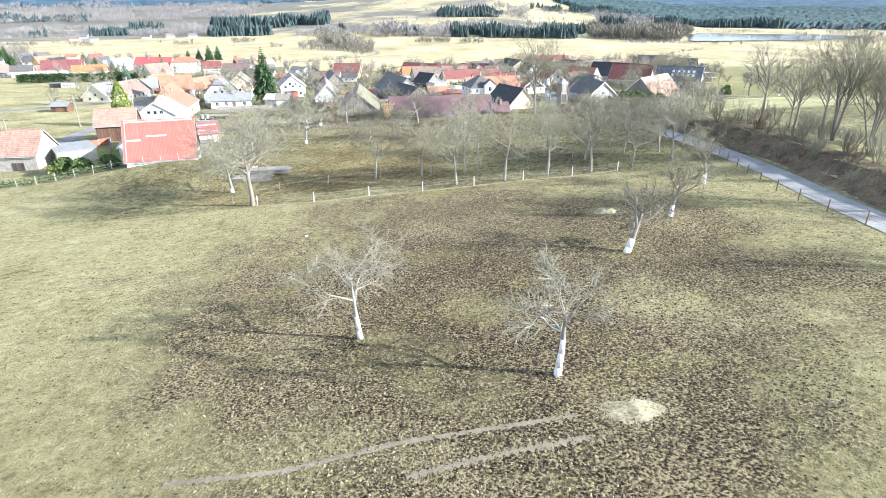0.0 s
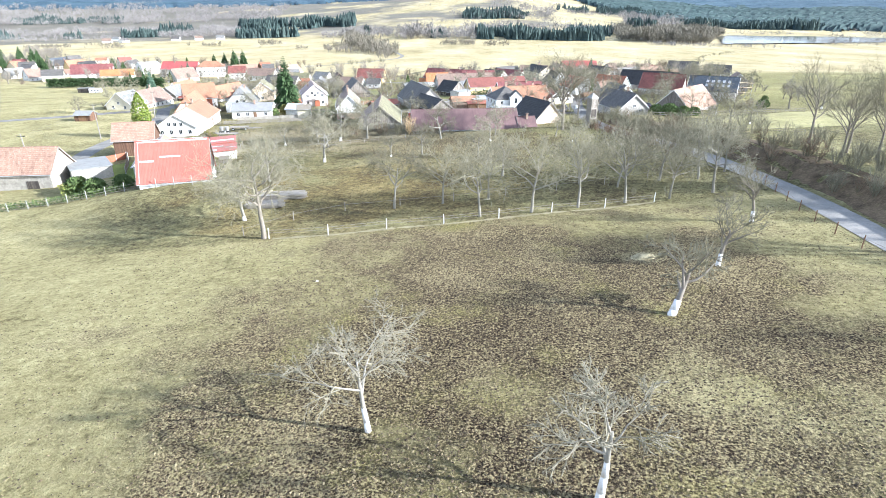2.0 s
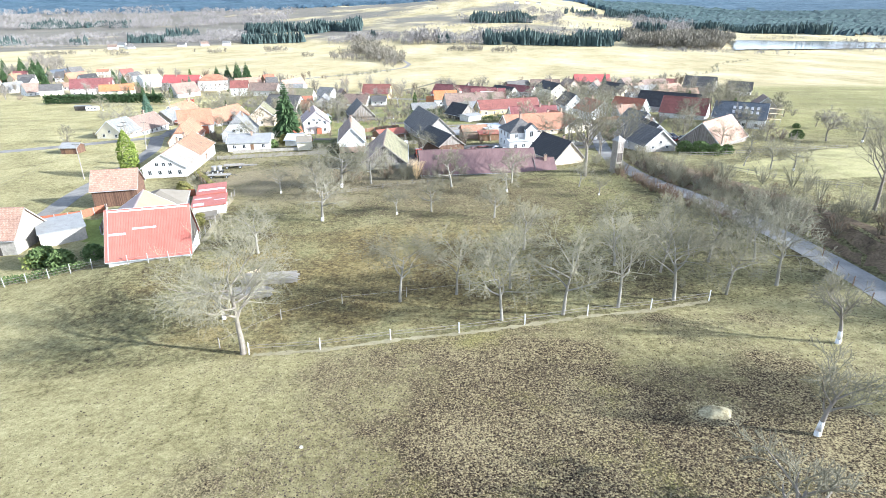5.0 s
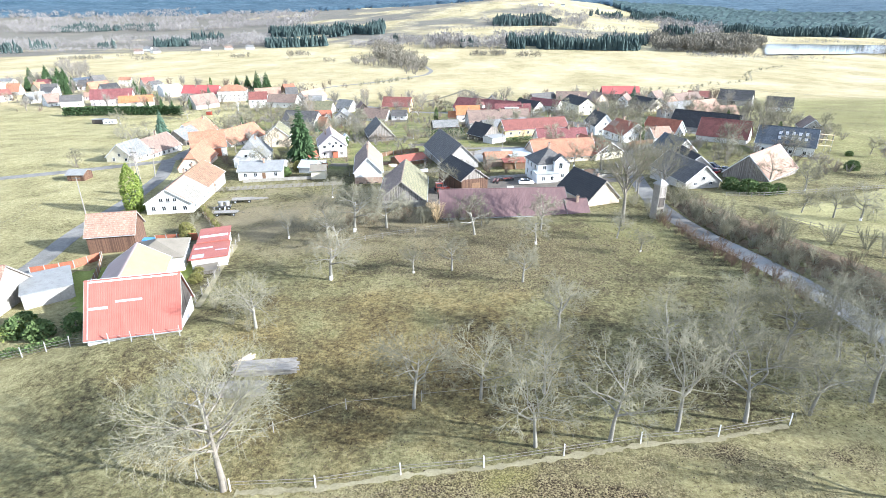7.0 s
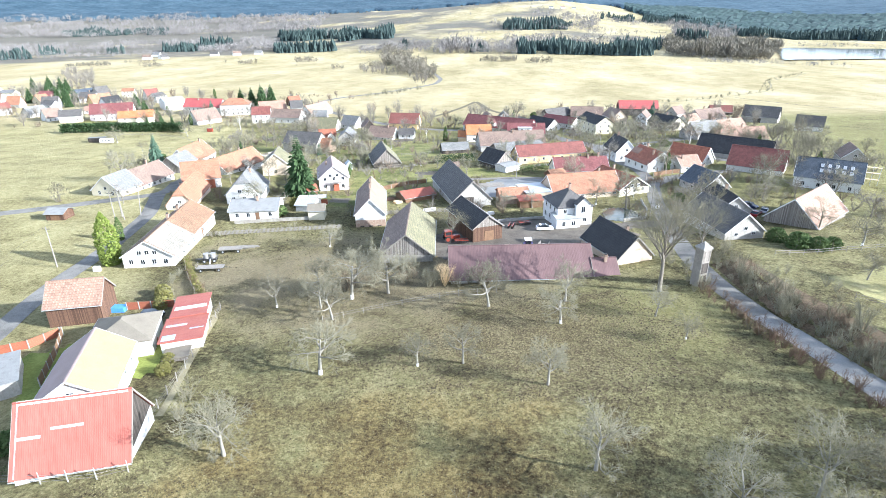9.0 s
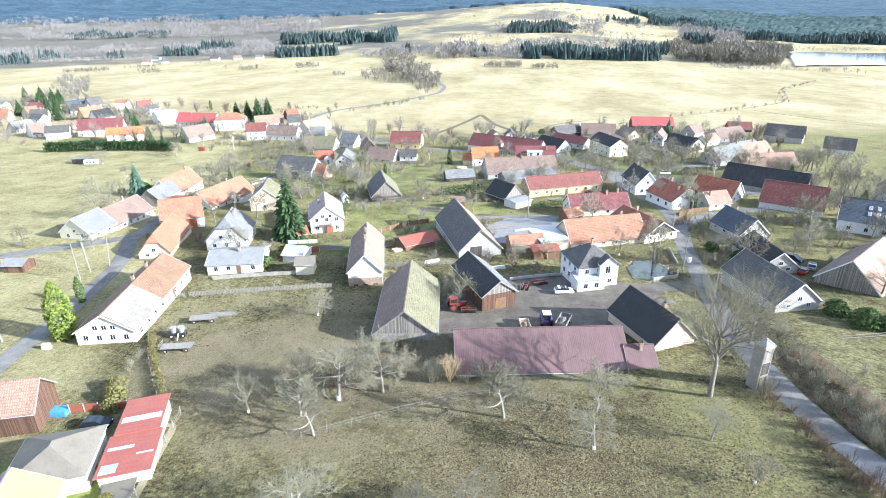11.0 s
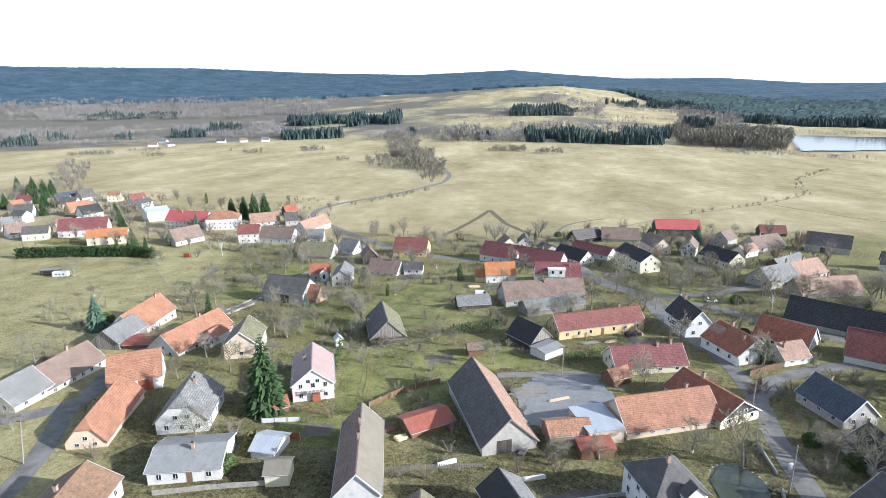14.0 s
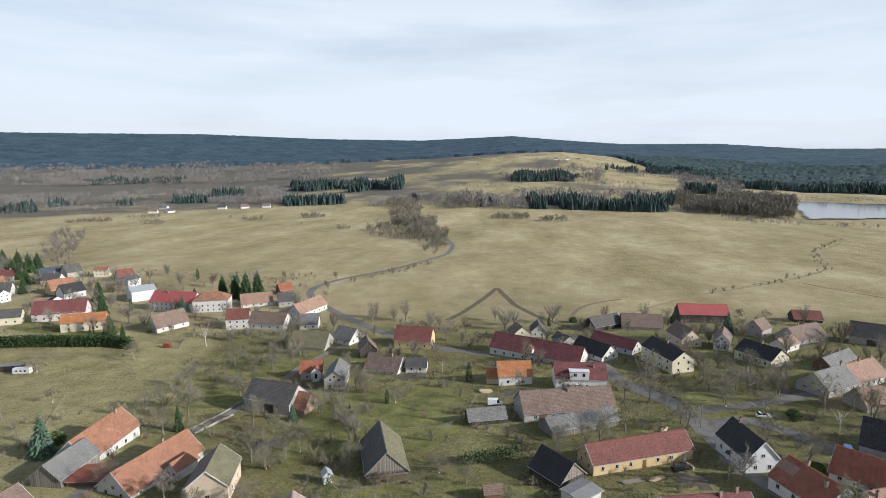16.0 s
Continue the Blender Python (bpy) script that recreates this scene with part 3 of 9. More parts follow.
def gz(x, y):
    """The same height for one point, quickly."""
    r = math.hypot(x + 20, y - 136)
    w = min(max((r - 850) / 250, 0.0), 1.0)
    w = w * w * (3 - 2 * w)
    z = zf = 0.0
    if w < 1:
        z = sum(lerp_at(y + d, YK, ZK) for d in (-9, -4, 0, 4, 9)) / 5 + lerp_at(y, CY, CK) * 110 * math.tanh(x / 110)
        z += 2.6 * math.exp(-((x + 48) ** 2 / 300 + (y - 95) ** 2 / 120))
        u = x - lerp_at(y, LY, LX) - 2.9
        if u > 0 and 15 < y < 176:
            a, b = min(u / 4.2, 1.0), min(max((u - 9) / 16, 0.0), 1.0)
            z += lerp_at(y, BY, BH) * a * a * (3 - 2 * a) * (1 - b * b * (3 - 2 * b))
    if w > 0:
        az = min(max(math.degrees(math.atan2(x + 20, max(y - 136, 1.0))), FAR[0][0]), FAR[-1][0])
        for (b0, z0), (b1, z1) in zip(FAR, FAR[1:]):
            if b0 <= az <= b1:
                t = (az - b0) / (b1 - b0)
                zf = lerp_at(r, FAR_R, z0) * (1 - t) + lerp_at(r, FAR_R, z1) * t
                break
    return z * (1 - w) + zf * w


def link_mesh(name, verts, faces, mat, parent=None, smooth=False, label=""):
    me = bpy.data.meshes.new(name)
    me.from_pydata([tuple(v) for v in verts], [], faces)
    me.materials.append(M[mat] if isinstance(mat, str) else mat)
    if smooth:
        me.polygons.foreach_set("use_smooth", [True] * len(me.polygons))
    me.update()
    ob = new(name, me)
    if parent:
        ob.parent = parent
    if label:
        tagged(ob, label)
    return ob


def steps(lo, hi, d0, grow, start):
    out, p, d = [start], start, d0
    while p < hi:
        p, d = p + d, d * grow
        out.append(min(p, hi))
    p, d = start, d0
    while p > lo:
        p, d = p - d, d * grow
        out.insert(0, max(p, lo))
    return out


gxs = [v for v in steps(-4400, -40, 2.6, 1.035, -40.0)][:-1] + [-40 + 1.7 * i for i in range(71)] + steps(79, 4400, 2.6, 1.035, 79.0)[1:]
gys = [-120, -90, -65, -45, -30, -18, -9] + [2.5 * i for i in range(0, 130)] + steps(330, 5000, 5.0, 1.045, 330.0)[1:]
gX, gY = np.meshgrid(gxs, gys)
gZ = ground_z(gX, gY)
nx, ny = len(gxs), len(gys)
gverts = np.stack([gX.ravel(), gY.ravel(), gZ.ravel()], 1)
gfaces = [(j * nx + i, j * nx + i + 1, (j + 1) * nx + i + 1, (j + 1) * nx + i) for j in range(ny - 1) for i in range(nx - 1)]
ground = link_mesh("ground", gverts, gfaces, "ground_grass", smooth=True)
tagged(ground, "sloping winter meadow with trodden grass and wide dry fields", "ground", kind="structure")


ROADS = []


def strip(name, pts, width, mat, lift=0.06, label="", category="road", step=3.0, widths=None):
    """A band laid on the ground along a line."""
    P = np.array(pts, float)
    if category in ("road", "lane"):
        ROADS.append(P)
    d = np.r_[0, np.cumsum(np.hypot(*np.diff(P, axis=0).T))]
    n = max(2, int(d[-1] / step))
    s = np.linspace(0, d[-1], n)
    sx, sy = np.interp(s, d, P[:, 0]), np.interp(s, d, P[:, 1])
    for _ in range(3):
        sx[1:-1] = (sx[:-2] + 2 * sx[1:-1] + sx[2:]) / 4
        sy[1:-1] = (sy[:-2] + 2 * sy[1:-1] + sy[2:]) / 4
    tx, ty = np.gradient(sx), np.gradient(sy)
    l = np.hypot(tx, ty)
    px, py = -ty / l, tx / l
    w = np.full(n, width) if widths is None else np.interp(s, np.linspace(0, d[-1], len(widths)), widths)
    cols = np.linspace(-0.5, 0.5, 5)
    verts = []
    for i in range(n):
        for c in cols:
            x, y = sx[i] + px[i] * w[i] * c, sy[i] + py[i] * w[i] * c
            verts.append((x, y, gz(x, y) + lift * (1.0 - 3.0 * abs(c) ** 3)))
    faces = [(i * 5 + k, i * 5 + k + 1, i * 5 + k + 6, i * 5 + k + 5) for i in range(n - 1) for k in range(4)]
    return tagged(link_mesh(name, verts, faces, mat, smooth=True), label, category, kind="structure")


def patch(name, pts, mat, lift=0.05, label="", category="lawn", step=1.1, level=None):
    """A piece of ground with an outline of its own, laid on the slope."""
    P = np.array(pts, float)
    (x0, y0), (x1, y1) = P.min(0), P.max(0)
    xs_, ys_ = np.arange(x0, x1 + step, step), np.arange(y0, y1 + step, step)

    def inside(x, y):
        c, j = False, len(P) - 1
        for i in range(len(P)):
            if (P[i, 1] > y) != (P[j, 1] > y) and x < (P[j, 0] - P[i, 0]) * (y - P[i, 1]) / (P[j, 1] - P[i, 1]) + P[i, 0]:
                c = not c
            j = i
        return c
    verts, ids, faces = [], {}, []

    def vid(i, j):
        if (i, j) not in ids:
            x, y = xs_[i] + 0.3 * step * noise.noise((i * 1.7, j * 1.3, 3.1)), ys_[j] + 0.3 * step * noise.noise((i * 1.1, j * 1.9, 7.7))
            ids[i, j] = len(verts)
            verts.append((x, y, gz(x, y) + lift if level is None else level))
        return ids[i, j]
    for i in range(len(xs_) - 1):
        for j in range(len(ys_) - 1):
            if inside(xs_[i] + step / 2, ys_[j] + step / 2):
                faces.append((vid(i, j), vid(i + 1, j), vid(i + 1, j + 1), vid(i, j + 1)))
    return tagged(link_mesh(name, verts, faces, mat, smooth=True), label, category, kind="structure")


strip("lane", [p for p in LANE if p[1] > 130], 4.2, "asphalt", 0.065, "worn grey asphalt lane into the village", "lane")
strip("lane", [p for p in LANE if p[1] < 140], 4.2, "lane_asphalt", 0.075, "narrow patched grey asphalt lane down the slope", "lane")
strip("lane_bank", [(x + 6.1, y) for x, y in LANE if 30 < y < 172], 6.6, "leaf_litter", 0.07, "steep brown bank of dead leaves and roots", "bank", step=1.5)
strip("road", [(51.6, 242), (46, 236), (43, 231)], 4.0, "asphalt", 0.085, "short grey asphalt side road", "road")
strip("road", [(46, 237), (52, 242.5), (66.5, 249.5), (80, 252)], 4.0, "asphalt", 0.09, "grey side road between houses", "road")
strip("road", [(36.6, 288), (37, 300), (34, 312), (28, 322), (21, 334), (16.5, 355), (14.5, 375), (9, 396)], 6.5, "asphalt", 0.09, "grey village street with worn patches", "road")
strip("road", [(36.5, 292), (44, 299), (52, 300.5), (60, 291.5), (66, 279), (82, 268)], 5.0, "asphalt", 0.10, "grey village side street", "road")
strip("road", [(-200, 160), (-160, 186), (-133, 201), (-124, 207), (-114.4, 212), (-112, 217), (-114.5, 224), (-117, 231)], 4.6, "asphalt", 0.09, "grey village road at the meadow", "road")
strip("road", [(-113, 213), (-108.5, 203), (-104.5, 195), (-101.7, 183), (-99, 172), (-97.2, 160), (-95.5, 148), (-92, 135), (-88, 124), (-88, 115)], 4.4, "asphalt", 0.08, "grey asphalt lane beside the long farmhouse", "lane")
strip("road", [(-28, 366), (-50, 372), (-73, 389), (-92, 407), (-115, 431), (-137, 457), (-152, 480), (-154, 497), (-145, 527), (-116, 572), (-92, 629), (-79, 667), (-80, 729), (-128, 939), (-225, 1230)], 5.0, "asphalt", 0.10, "country road winding out through dry fields", "road", step=8.0)
strip("lane", [(-117, 231), (-119, 240), (-119.5, 252), (-116, 266), (-113, 278), (-109.4, 294.5), (-106.4, 317), (-105, 346), (-98, 368), (-88, 388)], 3.0, "gravel", 0.07, "narrow gravel lane between farm gardens", "lane")
strip("road", [(36, 306), (51.6, 310.5), (64, 314), (77, 321.6), (92, 326)], 4.6, "asphalt", 0.095, "grey village side street", "road")
strip("lane", [(-16, 239), (-4, 240.3), (4, 242), (11, 240), (14.5, 234)], 2.8, "gravel", 0.08, "gravel track past the farm courtyard", "lane")
strip("ditch", [(-52, 422), (-45, 440), (-40, 458), (-33, 485), (-27.7, 509)], 3.4, "ditch_dark", 0.05, "narrow overgrown field ditch", "ditch")
strip("ditch", [(-27.7, 509), (-20, 478), (-16, 460), (-4, 433), (11.6, 410)], 3.6, "ditch_dark", 0.05, "dark overgrown field ditch", "ditch")
strip("stream", [(41, 436), (70, 470), (108, 507), (174, 553), (233, 607), (262, 665), (284, 727), (330, 770), (365, 825), (473, 925)], 2.0, "grass_dry", 0.06, "small winding meadow stream", "stream", step=8.0)
strip("stream", [(14, 400), (12, 418), (14.2, 434), (20, 452), (27, 464), (38, 475), (50, 483)], 2.4, "mud_track", 0.05, "narrow curving field track", "track")
strip("stream", [(187, 555), (202, 527), (216, 506), (240, 480)], 1.6, "yard_earth", 0.06, "narrow dark meadow ditch", "stream")
patch("farmyard", [(-20, 166), (-16, 163), (12, 168), (16, 172), (28, 186), (35, 188), (35, 193), (22, 190), (14, 190), (3, 196), (-12, 192), (-20, 180)], "yard_earth", 0.07, "bare grey-brown earth farmyard", "yard")
patch("courtyard", [(-9, 216), (6, 214), (13, 226), (8, 240), (-6, 240), (-12, 230)], "cement_sheet", 0.06, "pale gravel farm courtyard", "yard")
patch("pond", [(22.6, 193), (27.7, 192.6), (31.6, 197), (31.4, 202), (29, 205.6), (25, 204.8), (22.4, 200)], "water", 0.10, "small green village pond", "pond", step=0.5)
patch("lake", [(452, 1074), (502, 1085), (578, 1090), (760, 1130), (900, 1250), (860, 1400), (705, 1400), (654, 1442), (592, 1446), (545, 1330), (500, 1200)], "water", 1.5, "wide pale fishpond beyond the fields", "water", step=9.0, level=-23.9)
patch("lawn", [(-62, 205), (-44, 203), (-44, 216), (-62, 216)], "grass_green", 0.05, "mown green back garden", "lawn")
patch("lawn", [(-52, 216), (-28, 226), (-24, 240), (-46, 256), (-58, 250), (-55, 232)], "grass_green", 0.05, "sunny green orchard lawn", "lawn")
patch("lawn", [(-78, 262), (-40, 275), (-28, 300), (-40, 330), (-70, 326), (-88, 305), (-82, 275)], "grass_green", 0.05, "green paddock among the houses", "lawn")
patch("lawn", [(-66, 106), (-60, 122), (-70, 128), (-80, 120)], "lawn_bright", 0.06, "bright green house garden", "lawn", step=1.5)
patch("lawn", [(-58, 115), (-54, 118), (-58, 133), (-63, 131)], "lawn_bright", 0.06, "narrow green strip beside the house", "lawn", step=1.5)
patch("lawn", [(52, 150), (66, 158), (92, 176), (120, 190), (150, 160), (90, 140), (60, 135)], "pasture", 0.05, "green pasture beyond the lane", "lawn")
patch("lawn", [(-25, 240), (-4, 246), (-14, 258), (-34, 256)], "grass_green", 0.05, "green kitchen garden", "lawn")
patch("lawn", [(44, 304), (60, 296), (66, 306), (52, 322), (34, 322)], "grass_green", 0.06, "green village common", "lawn")
patch("lawn", [(-280, 385), (-215, 372), (-215, 392), (-280, 400)], "grass_green", 0.06, "green garden behind the hedge", "lawn")
rt = random.Random(12)
for tx in (((-13, 19.3), (-7.6, 19.9), (-2.4, 21.6), (7.0, 23.3)), ((-1.7, 19.2), (3, 20.6), (7.3, 21.5))):
    strip("wheel_track", tx, 0.5, "mud_track", 0.03, "pressed muddy wheel track with tread marks", "track", step=0.2, widths=[(0.16 if k % 2 else 0.62) * rt.uniform(0.7, 1.3) for k in range(int(math.dist(tx[0], tx[-1]) / 0.2))])
for q in (((-52, 258), (-44, 262), (-47, 268), (-55, 264)), ((20, 262), (27, 259), (29, 264), (22, 267)), ((-34, 244), (-27, 247), (-29, 252), (-36, 249)), ((60, 258), (68, 261), (66, 268), (58, 265)), ((-88, 270), (-80, 274), (-83, 280), (-91, 276)), ((-100, 316), (-90, 320), (-93, 328), (-103, 324)), ((28, 338), (38, 341), (36, 348), (26, 345)), ((-20, 318), (-12, 321), (-14, 327), (-22, 324)), ((-56, 208), (-50, 208), (-50, 213), (-56, 213)), ((70, 318), (78, 320), (76, 327), (68, 325)), ((-60, 333), (-50, 336), (-53, 343), (-63, 340))):
    patch("vegetable_bed", q, "yard_earth", 0.06, "dug brown vegetable bed in a garden", "garden bed", step=1.5)
for q in (((-128, 330), (-98, 338), (-110, 362), (-140, 352)), ((-10, 300), (10, 296), (12, 312), (-8, 318)), ((60, 348), (84, 352), (80, 372), (56, 368)), ((-135, 300), (-112, 300), (-106, 318), (-130, 320)), ((-20, 372), (10, 380), (4, 402), (-24, 396))):
    patch("lawn", q, "grass_green", 0.045, "green grass plot behind the houses", "lawn")

# ---- building kit ----
def box_v(x0, x1, y0, y1, z0, z1):
    return [(x0, y0, z0), (x1, y0, z0), (x1, y1, z0), (x0, y1, z0), (x0, y0, z1), (x1, y0, z1), (x1, y1, z1), (x0, y1, z1)]


BOX_F = [(0, 3, 2, 1), (4, 5, 6, 7), (0, 1, 5, 4), (1, 2, 6, 5), (2, 3, 7, 6), (3, 0, 4, 7)]


class Shape:
    """Collects boxes and other solids into one mesh."""

    def __init__(self):
        self.v, self.f = [], []

    def add(self, verts, faces, m=None):
        n = len(self.v)
        self.v += [tuple(m @ Vector(p)) if m else tuple(p) for p in verts]
        self.f += [tuple(i + n for i in f) for f in faces]
        return self

    def box(self, x0, x1, y0, y1, z0, z1, m=None):
        return self.add(box_v(x0, x1, y0, y1, z0, z1), BOX_F, m)

    def tube(self, a, b, r0, r1=None, n=6, cap=True):
        a, b = Vector(a), Vector(b)
        r1 = r0 if r1 is None else r1
        d = (b - a).normalized()
        u = d.orthogonal().normalized()
        w = d.cross(u)
        vs = [a + (u * math.cos(k * math.tau / n) + w * math.sin(k * math.tau / n)) * r0 for k in range(n)]
        vs += [b + (u * math.cos(k * math.tau / n) + w * math.sin(k * math.tau / n)) * r1 for k in range(n)]
        fs = [(k, (k + 1) % n, n + (k + 1) % n, n + k) for k in range(n)]
        if cap:
            fs += [tuple(range(n))[::-1], tuple(range(n, 2 * n))]
        return self.add(vs, fs)

    def link(self, name, mat, parent=None, label="", smooth=False):
        return link_mesh(name, self.v, self.f, mat, parent, smooth, label)


def empty(name, m, label, category, group=""):
    e = new(name)
    e.empty_display_size = 0.5
    e.matrix_world = m
    return tagged(e, label, category, group)


def shared(shape, name, mat):
    me = bpy.data.meshes.new(name)
    me.from_pydata(shape.v, [], shape.f)
    me.materials.append(M[mat])
    me.update()
    return me


def piece(name, me, parent, m):
    ob = new(name, me)
    ob.parent = parent
    ob.matrix_basis = m
    return ob


WIN = {}


def window_meshes(w, h, mat):
    key = (w, h, mat)
    if key not in WIN:
        s, t = Shape(), 0.065
        xs_, zs_ = (-w / 2, -w / 2 + t, -t / 3, t / 3, w / 2 - t, w / 2), (0, t, h - t, h)
        s.v = [(a, b, c) for b in (-0.06, 0.06) for c in zs_ for a in xs_]
        solid = [(i, j) for j in range(3) for i in range(5) if not (j == 1 and i in (1, 3))]
        for i, j in solid:
            k = j * 6 + i
            s.f += [(k, k + 1, k + 7, k + 6), (k + 24, k + 30, k + 31, k + 25)]
            for (di, dj), (m, q) in (((0, -1), (k, k + 1)), ((1, 0), (k + 1, k + 7)), ((0, 1), (k + 7, k + 6)), ((-1, 0), (k + 6, k))):
                if (i + di, j + dj) not in solid:
                    s.f.append((q, m, m + 24, q + 24))
        p = Shape().box(-w / 2 + t, w / 2 - t, -0.03, 0.03, t, h - t)
        sill = Shape().box(-w / 2 - 0.08, w / 2 + 0.08, -0.14, 0.05, -0.06, 0.0)
        WIN[key] = (shared(s, "window_frame", mat), shared(p, "pane", "glass"), shared(sill, "window_sill", "concrete"))
    return WIN[key]


def window(parent, x, y, z, turn, w=0.95, h=1.15, mat="white_paint"):
    fr, pa, si = window_meshes(w, h, mat)
    if parent.location.y > 340:
        # far windows: a frame round its pane in one piece
        if (w, h, mat, 0) not in WIN:
            t = 0.09
            vs = box_v(-w / 2, w / 2, -0.06, 0.06, 0, h) + [(-w / 2 + t, -0.05, t), (w / 2 - t, -0.05, t), (w / 2 - t, -0.05, h - t), (-w / 2 + t, -0.05, h - t)]
            me = bpy.data.meshes.new("window")
            me.from_pydata(vs, [], [(0, 3, 2, 1), (4, 5, 6, 7), (1, 2, 6, 5), (2, 3, 7, 6), (3, 0, 4, 7), (0, 1, 9, 8), (1, 5, 10, 9), (5, 4, 11, 10), (4, 0, 8, 11), (8, 9, 10, 11)])
            me.materials.append(M[mat])
            me.materials.append(M["glass"])
            me.polygons[9].material_index = 1
            WIN[w, h, mat, 0] = me
        piece("window", WIN[w, h, mat, 0], parent, pose(x, y, z, 0, 0, turn))
        return
    f = piece("window", fr, parent, pose(x, y, z, 0, 0, turn))
    piece("pane", pa, f, Matrix())
    if parent.matrix_world.translation.y < 300 and parent.location.y < 300:
        piece("window_sill", si, f, Matrix())


def chimney(parent, x, y, z, h=1.3, w=0.55, mat="old_brick"):
    s = Shape().box(x - w / 2, x + w / 2, y - w / 2, y + w / 2, z - 1.2, z + h)
    s.box(x - w / 2 - 0.08, x + w / 2 + 0.08, y - w / 2 - 0.08, y + w / 2 + 0.08, z + h - 0.16, z + h)
    c = s.link("chimney", mat, parent)
    Shape().box(x - 0.14, x + 0.14, y - 0.14, y + 0.14, z + h + 0.004, z + h + 0.3).link("chimney_pot", "steel_dark", c)


def slab(s, quad, t):
    """A roof plane: four corners, thickened downwards."""
    q = [Vector(p) for p in quad]
    n = (q[1] - q[0]).cross(q[2] - q[0]).normalized()
    if n.z < 0:
        n = -n
    s.add([p for p in q] + [p - n * t for p in q], [(0, 1, 2, 3), (7, 6, 5, 4), (0, 4, 5, 1), (1, 5, 6, 2), (2, 6, 7, 3), (3, 7, 4, 0)] if len(q) == 4
          else [(0, 1, 2), (5, 4, 3), (0, 3, 4, 1), (1, 4, 5, 2), (2, 5, 3, 0)])


def split_solids(sh):
    """Every solid of a shape as a shape of its own."""
    out, at = [], 0
    sizes, rest = [], list(sh.f)
    while rest:
        top = at
        grp = []
        lim = None
        for n in (6, 8):
            fs = [f for f in rest if max(f) < at + n]
            if len(fs) == (5 if n == 6 else 6):
                lim, grp = n, fs
                break
        q = Shape()
        q.v, q.f = sh.v[at:at + lim], [tuple(i - at for i in f) for f in grp]
        out.append(q)
        rest = rest[len(grp):]
        at += lim
    return out


FOOT = []


